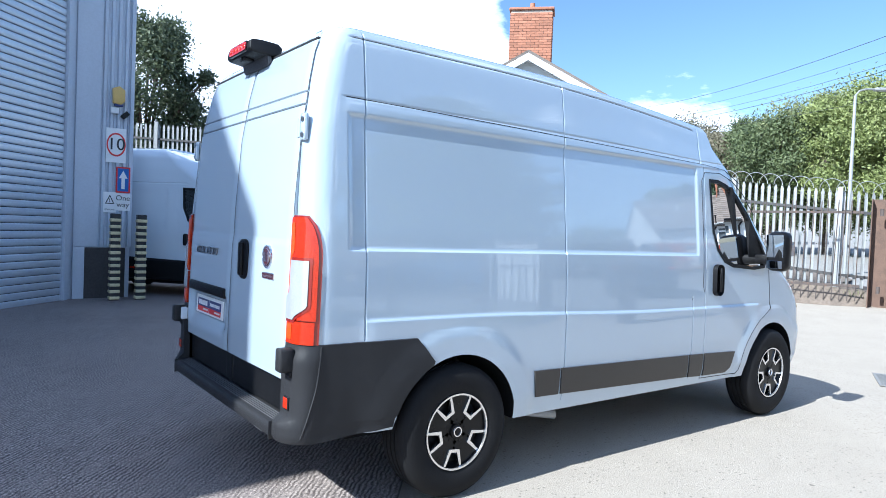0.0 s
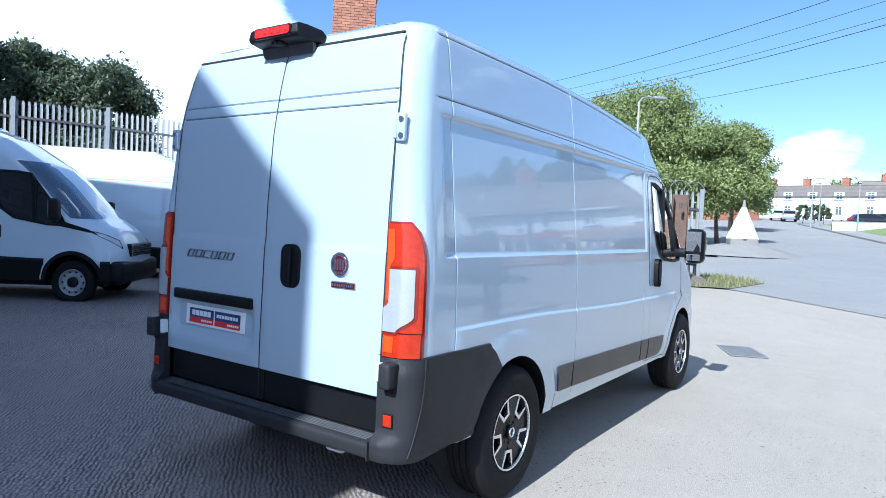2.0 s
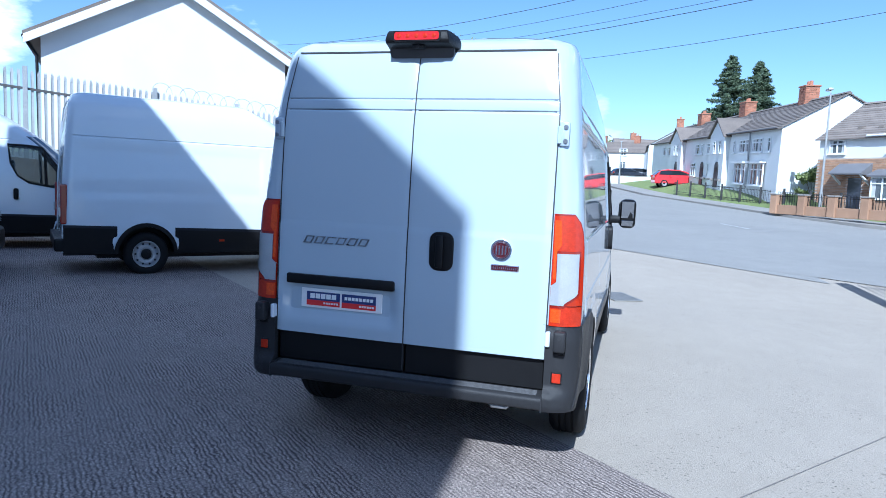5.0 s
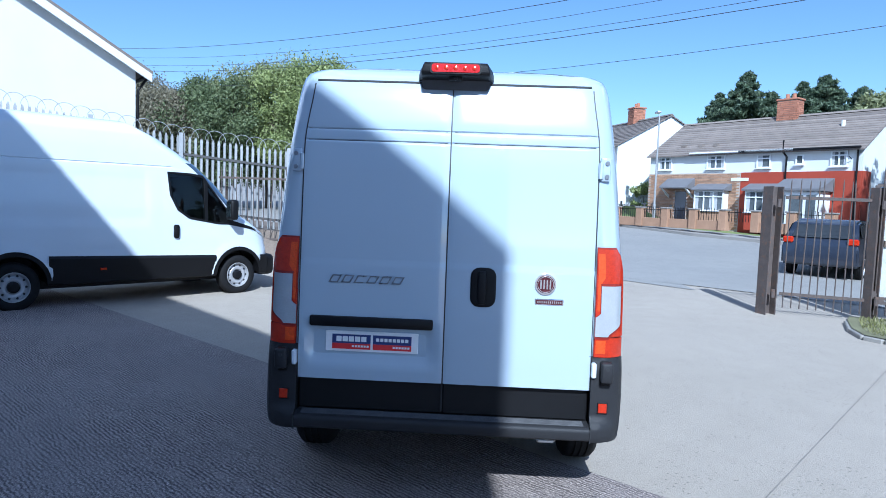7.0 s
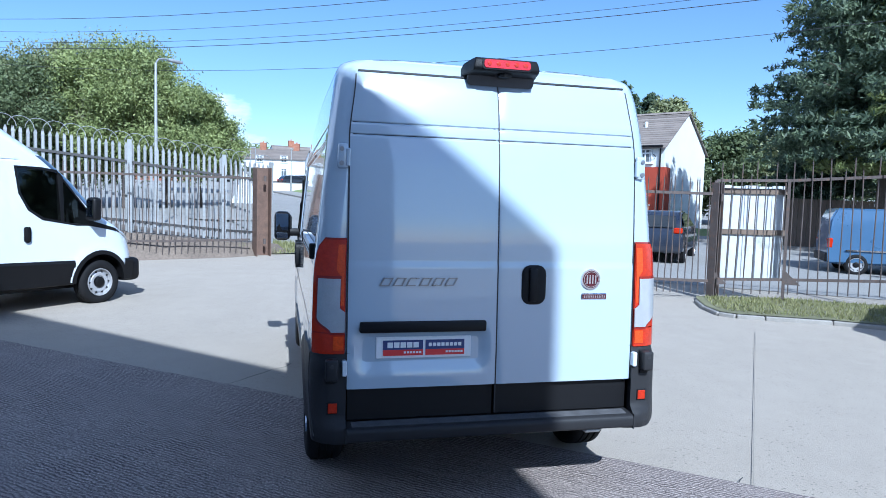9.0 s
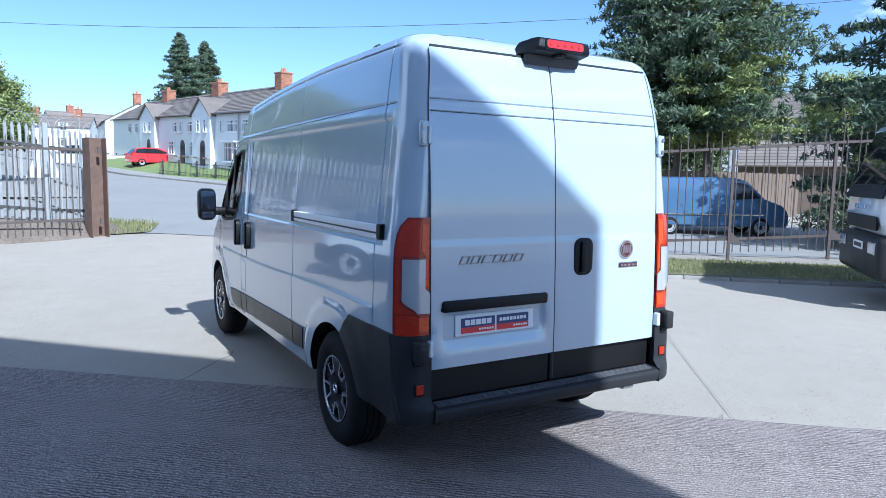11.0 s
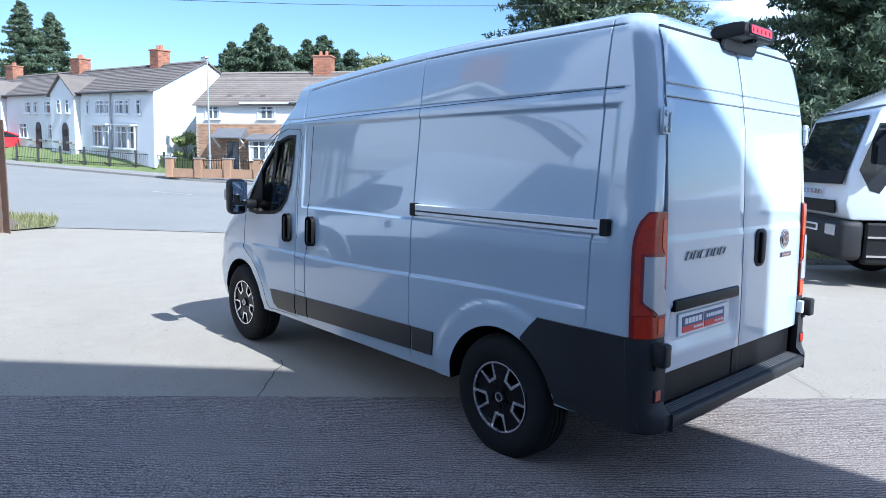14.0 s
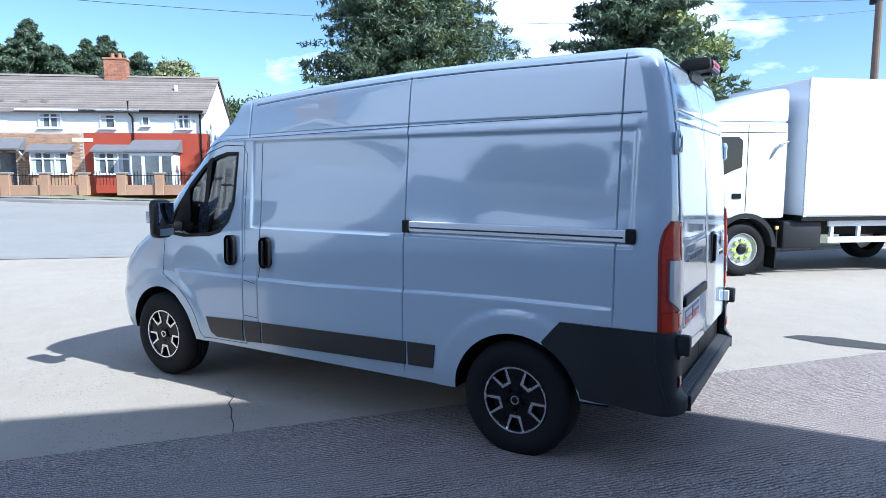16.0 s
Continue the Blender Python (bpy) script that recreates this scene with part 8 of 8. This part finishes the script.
def broad_tree(x, y, h, w, mat, seed, label, z=None, per=150, size=0.20, clumps=46, low=0.22):
    rng = random.Random(seed)
    t = thing("tree", label, "tree", pose(x, y, lift(x) if z is None else z))
    th = h * 0.42
    part("trunk", cyl(BM(), (0, 0, -0.3), (rng.uniform(-.2, .2), rng.uniform(-.2, .2), th), 0.05 * h * 0.5, 0.025 * h * 0.5, n=9), BARK, t)
    lim = BM()
    cs = []
    for i in range(clumps):
        a, q = rng.uniform(0, 2 * math.pi), rng.random()
        zz = h * (low + (0.92 - low) * q)
        rr = w / 2 * math.sqrt(max(0.05, 1 - ((q - 0.38) / 0.66) ** 2)) * rng.uniform(0.35, 0.95)
        p = (rr * math.cos(a), rr * math.sin(a), zz)
        cs.append((*p, w * rng.uniform(0.06, 0.14)))
        if i % 4 == 0:
            cyl(lim, (0, 0, th * rng.uniform(0.6, 1.0)), p, 0.014 * h * 0.5, 0.005 * h, n=5)
    tagged(part("branchwork", lim, BARK, t), kind="stuff")
    crown_part(t, leaf_cloud(cs, per, size, seed, 0.2), mat)
    return t


def conifer(x, y, h, w, mat, seed, label, z=None, sprays=300, per=42, size=0.22, narrow=1.0, low=0.06):
    """An evergreen: a trunk, thin boughs, and sprays of needles that climb outward over an uneven cone."""
    rng = random.Random(seed)
    t = thing("conifer", label, "tree", pose(x, y, lift(x) if z is None else z))
    part("trunk", cyl(BM(), (0, 0, -0.3), (0, 0, h * 0.95), 0.03 * h * 0.6, 0.03, n=9), BARK, t)
    cs = []
    lobes = [(rng.uniform(0, 2 * math.pi), rng.uniform(0.1, 0.9), rng.uniform(0.72, 1.25)) for _ in range(14)]
    lim = BM()
    boughs = sprays * 11 // 20
    for k in range(boughs):
        q = rng.random() ** 1.15
        a = rng.uniform(0, 2 * math.pi)
        bulge = 1.0 + sum((g - 1) * math.exp(-((math.cos(a - la) - 1) ** 2) * 6 - ((q - lq) / 0.12) ** 2) for la, lq, g in lobes)
        rad = w / 2 * (1 - q ** narrow * 0.95) * bulge * rng.choice((1.10, 1.0, 0.92, 0.8, 0.6))
        zz = h * (low + (0.98 - low) * q)
        rise = rng.uniform(-0.02, 0.16) * rad
        for m_ in range(7):
            f = 0.25 + 0.75 * m_ / 6
            side = rng.uniform(-0.10, 0.10) * rad * f
            cs.append((rad * f * math.cos(a) - side * math.sin(a), rad * f * math.sin(a) + side * math.cos(a), zz + rise * f - 0.05 * rad * f * f, (0.016 * w + 0.13 * rad * (1.15 - f)) * rng.uniform(0.7, 1.25)))
        if k % 8 == 0:
            cyl(lim, (0, 0, max(0.3, zz - 0.10 * rad)), (rad * 0.9 * math.cos(a), rad * 0.9 * math.sin(a), zz + rise * 0.9), 0.035, 0.01, n=4)
    tagged(part("branchwork", lim, BARK, t), kind="stuff")
    crown_part(t, leaf_cloud(cs, per // 2, size * 1.2, seed, -0.3, 0.7, 0.6), mat)
    return t


def polar(cx, cy, deg, d):
    return cx + d * math.cos(radians(deg)), cy + d * math.sin(radians(deg))


# trees behind the palisade, seen past the building's corner
for i, (deg, d, h, w, m) in enumerate(((77.0, 29, 9.4, 5.8, LEAF_DARK), (73.5, 30, 4.8, 3.5, LEAF_DARK), (68.5, 31, 7.8, 4.6, LEAF_DARK), (67.0, 33, 7.4, 4.6, LEAF_OLIVE), (64.0, 30, 6.7, 5.0, LEAF_DARK), (82, 31, 8.6, 5, LEAF))):
    px, py_ = polar(-2.6, -3.4, deg, d)
    broad_tree(px, py_, h * 0.93, w, m, 11 + i, "dark leafy tree behind the palisade fence", 1.0, 560, 0.09, 84)
# the light green clump beyond the road corner
for i, (deg, d, h, w, m) in enumerate(((25, 42, 6.9, 7.0, LEAF_BROWN), (21.5, 40, 7.3, 8, LEAF_MID), (18.0, 41, 9.0, 8.0, LEAF_OLIVE), (14.6, 39, 8.6, 8.0, LEAF), (11.5, 40, 6.9, 6.5, LEAF), (9.0, 41, 5.6, 5.0, LEAF), (29, 45, 8, 8, LEAF_BROWN))):
    px, py_ = polar(-4.4, -0.6, deg, d)
    broad_tree(px, py_, h, w, m, 31 + i, "light green broad-leaved tree beyond the road", None, 760, 0.085, 90, 0.36 if deg < 12 else 0.22)
broad_tree(56.0, 9.2, 9.0, 6.6, LEAF, 41, "pale green broad-leaved tree beside the distant road", None, 620, 0.11, 80)
# tall dark evergreens beyond the right-hand fence
conifer(14.3, -18.9, 11.6, 7.8, CONIFER, 51, "large dark evergreen tree overhanging the fence", 0.1, 900, 62, 0.10, 4.2, 0.30)
conifer(18.8, -20.4, 5.6, 5.0, CONIFER, 52, "dark evergreen tree beside the road", 0.2, 460, 52, 0.12, 2.0)
conifer(4.2, -17.2, 9.3, 6.5, CONIFER, 53, "dark evergreen tree behind the lorry", 0.0, 700, 60, 0.10, 3.0)
broad_tree(17.9, -36.6, 8.0, 6.0, LEAF, 54, "pale green tree in the distance", None, 420, 0.12, 60)
# extra pale crown that colours in the sunlit part of the evergreen before it
broad_tree(3.5, -18.6, 7.6, 4.2, LEAF, 55, "light foliage painting the sunlit part of the evergreen behind the lorry", 0.0, 420, 0.11, 70)
# added crown in pale leaves: sunlight on the big evergreen, put in as colour
conifer(13.4, -19.5, 10.3, 6.2, LEAF, 58, "lighter foliage painting the sunlit side of the tall dark evergreen", 0.1, 560, 56, 0.105, 2.4, 0.30)
broad_tree(-7.5, -34.0, 9.4, 6.5, LEAF_COPPER, 56, "dark copper-leaved tree in the distance", 0.0, 300, 0.13, 60)
# evergreens behind the houses
for i, (x, y, h, w) in enumerate(((84.0, -11.3, 15.4, 11.5), (90.0, -15.4, 15.6, 11.5), (46.5, -18.4, 9.2, 6.5), (42.9, -18.9, 10.3, 6.5), (43.5, -20.9, 9.0, 6.5), (44.1, -24.9, 10.5, 6.5), (43.0, -22.8, 9.7, 6.0), (43.6, -27.2, 9.6, 6.5))):
    conifer(x, y, h, w, CONIFER, 61 + i, "dark evergreen rising behind the houses", None, 620, 54, 0.15, 1.2 if i < 2 else 2.4)
for i, (x, y, h, w) in enumerate(((33.6, -22.5, 8.0, 4.5), (29.3, -24.4, 5.4, 6.0), (27.8, -26.2, 5.0, 6.5), (27.0, -33.0, 6.5, 8.0))):
    broad_tree(x, y, h, w, LEAF_OLIVE if i in (0, 2) else LEAF_MID, 75 + i, "green tree beside the red painted house", None, 300, 0.15, 60)
broad_tree(33.6, -9.9, 2.3, 2.0, LEAF, 81, "small green garden shrub beside the house", None, 110, 0.09, 24)
for i, (x, y) in enumerate(((81.0, 4.6), (82.0, 5.7), (83.0, 6.9), (96, 17), (126, 6), (122, 22))):
    broad_tree(x, y, 2.3 if i < 3 else 7.0, 1.7 if i < 3 else 9.0, LEAF_DARK if i < 3 else LEAF, 85 + i, "rounded green bush beside the road" if i < 3 else "tree at the end of the road", None, 100, 0.12 if i < 3 else 0.4, 24)


def grass_patch(name, poly, n, seed, label, zbase, hmax=0.09, mat=None):
    """Blades of grass scattered inside a plan outline."""
    rng = random.Random(seed)
    xs, ys = [p[0] for p in poly], [p[1] for p in poly]
    def inside(x, y):
        r = False
        for (ax, ay), (bx, by) in zip(poly, poly[1:] + poly[:1]):
            if (ay > y) != (by > y) and x < (bx - ax) * (y - ay) / (by - ay) + ax:
                r = not r
        return r
    v, f = [], []
    while len(f) < n:
        x, y = rng.uniform(min(xs), max(xs)), rng.uniform(min(ys), max(ys))
        if not inside(x, y):
            continue
        a, h, b = rng.uniform(0, math.pi), rng.uniform(0.35, 1.0) * hmax, 0.012
        tx, ty = rng.uniform(-.05, .05), rng.uniform(-.05, .05)
        z = lift(x) + zbase
        k = len(v)
        v += [(x - b * math.cos(a), y - b * math.sin(a), z), (x + b * math.cos(a), y + b * math.sin(a), z), (x + tx, y + ty, z + h)]
        f.append((k, k + 1, k + 2))
    me = bpy.data.meshes.new(name)
    me.from_pydata(v, [], f)
    me.materials.append(mat or GRASS_LEAF)
    return tagged(new(name, me), label, "grass", kind="stuff")


grass_patch("grass", [(6.55, -6.65), (5.6, -6.15), (5.0, -6.0), (4.7, -6.4), (4.2, -7.25), (3.1, -8.5), (0.2, -12.0), (1.2, -14.0), (3.9, -11.0), (5.2, -9.6), (6.2, -8.2)], 10000, 5, "rough green and yellow grass along the fence foot", 0.06)
sheet("grass_verge", [(13.45, 1.35), (13.75, 0.55), (15.6, 0.1), (16.6, 1.4), (15.0, 3.2), (13.9, 2.6)], SOIL, 0.02, "small grass corner beside the gate post", "grass")
grass_patch("grass", [(13.45, 1.35), (13.75, 0.55), (15.6, 0.1), (16.6, 1.4), (15.0, 3.2), (13.9, 2.6)], 1500, 6, "tufts of grass beside the gate post", 0.02, 0.18)
grass_patch("weeds", [(13.3, 2.0), (12.75, 3.9), (12.5, 6.2), (12.9, 6.3), (13.2, 4.4), (13.8, 2.2)], 1600, 7, "dry weeds between gate and palisade", 0.02, 0.35, LEAF_OLIVE)
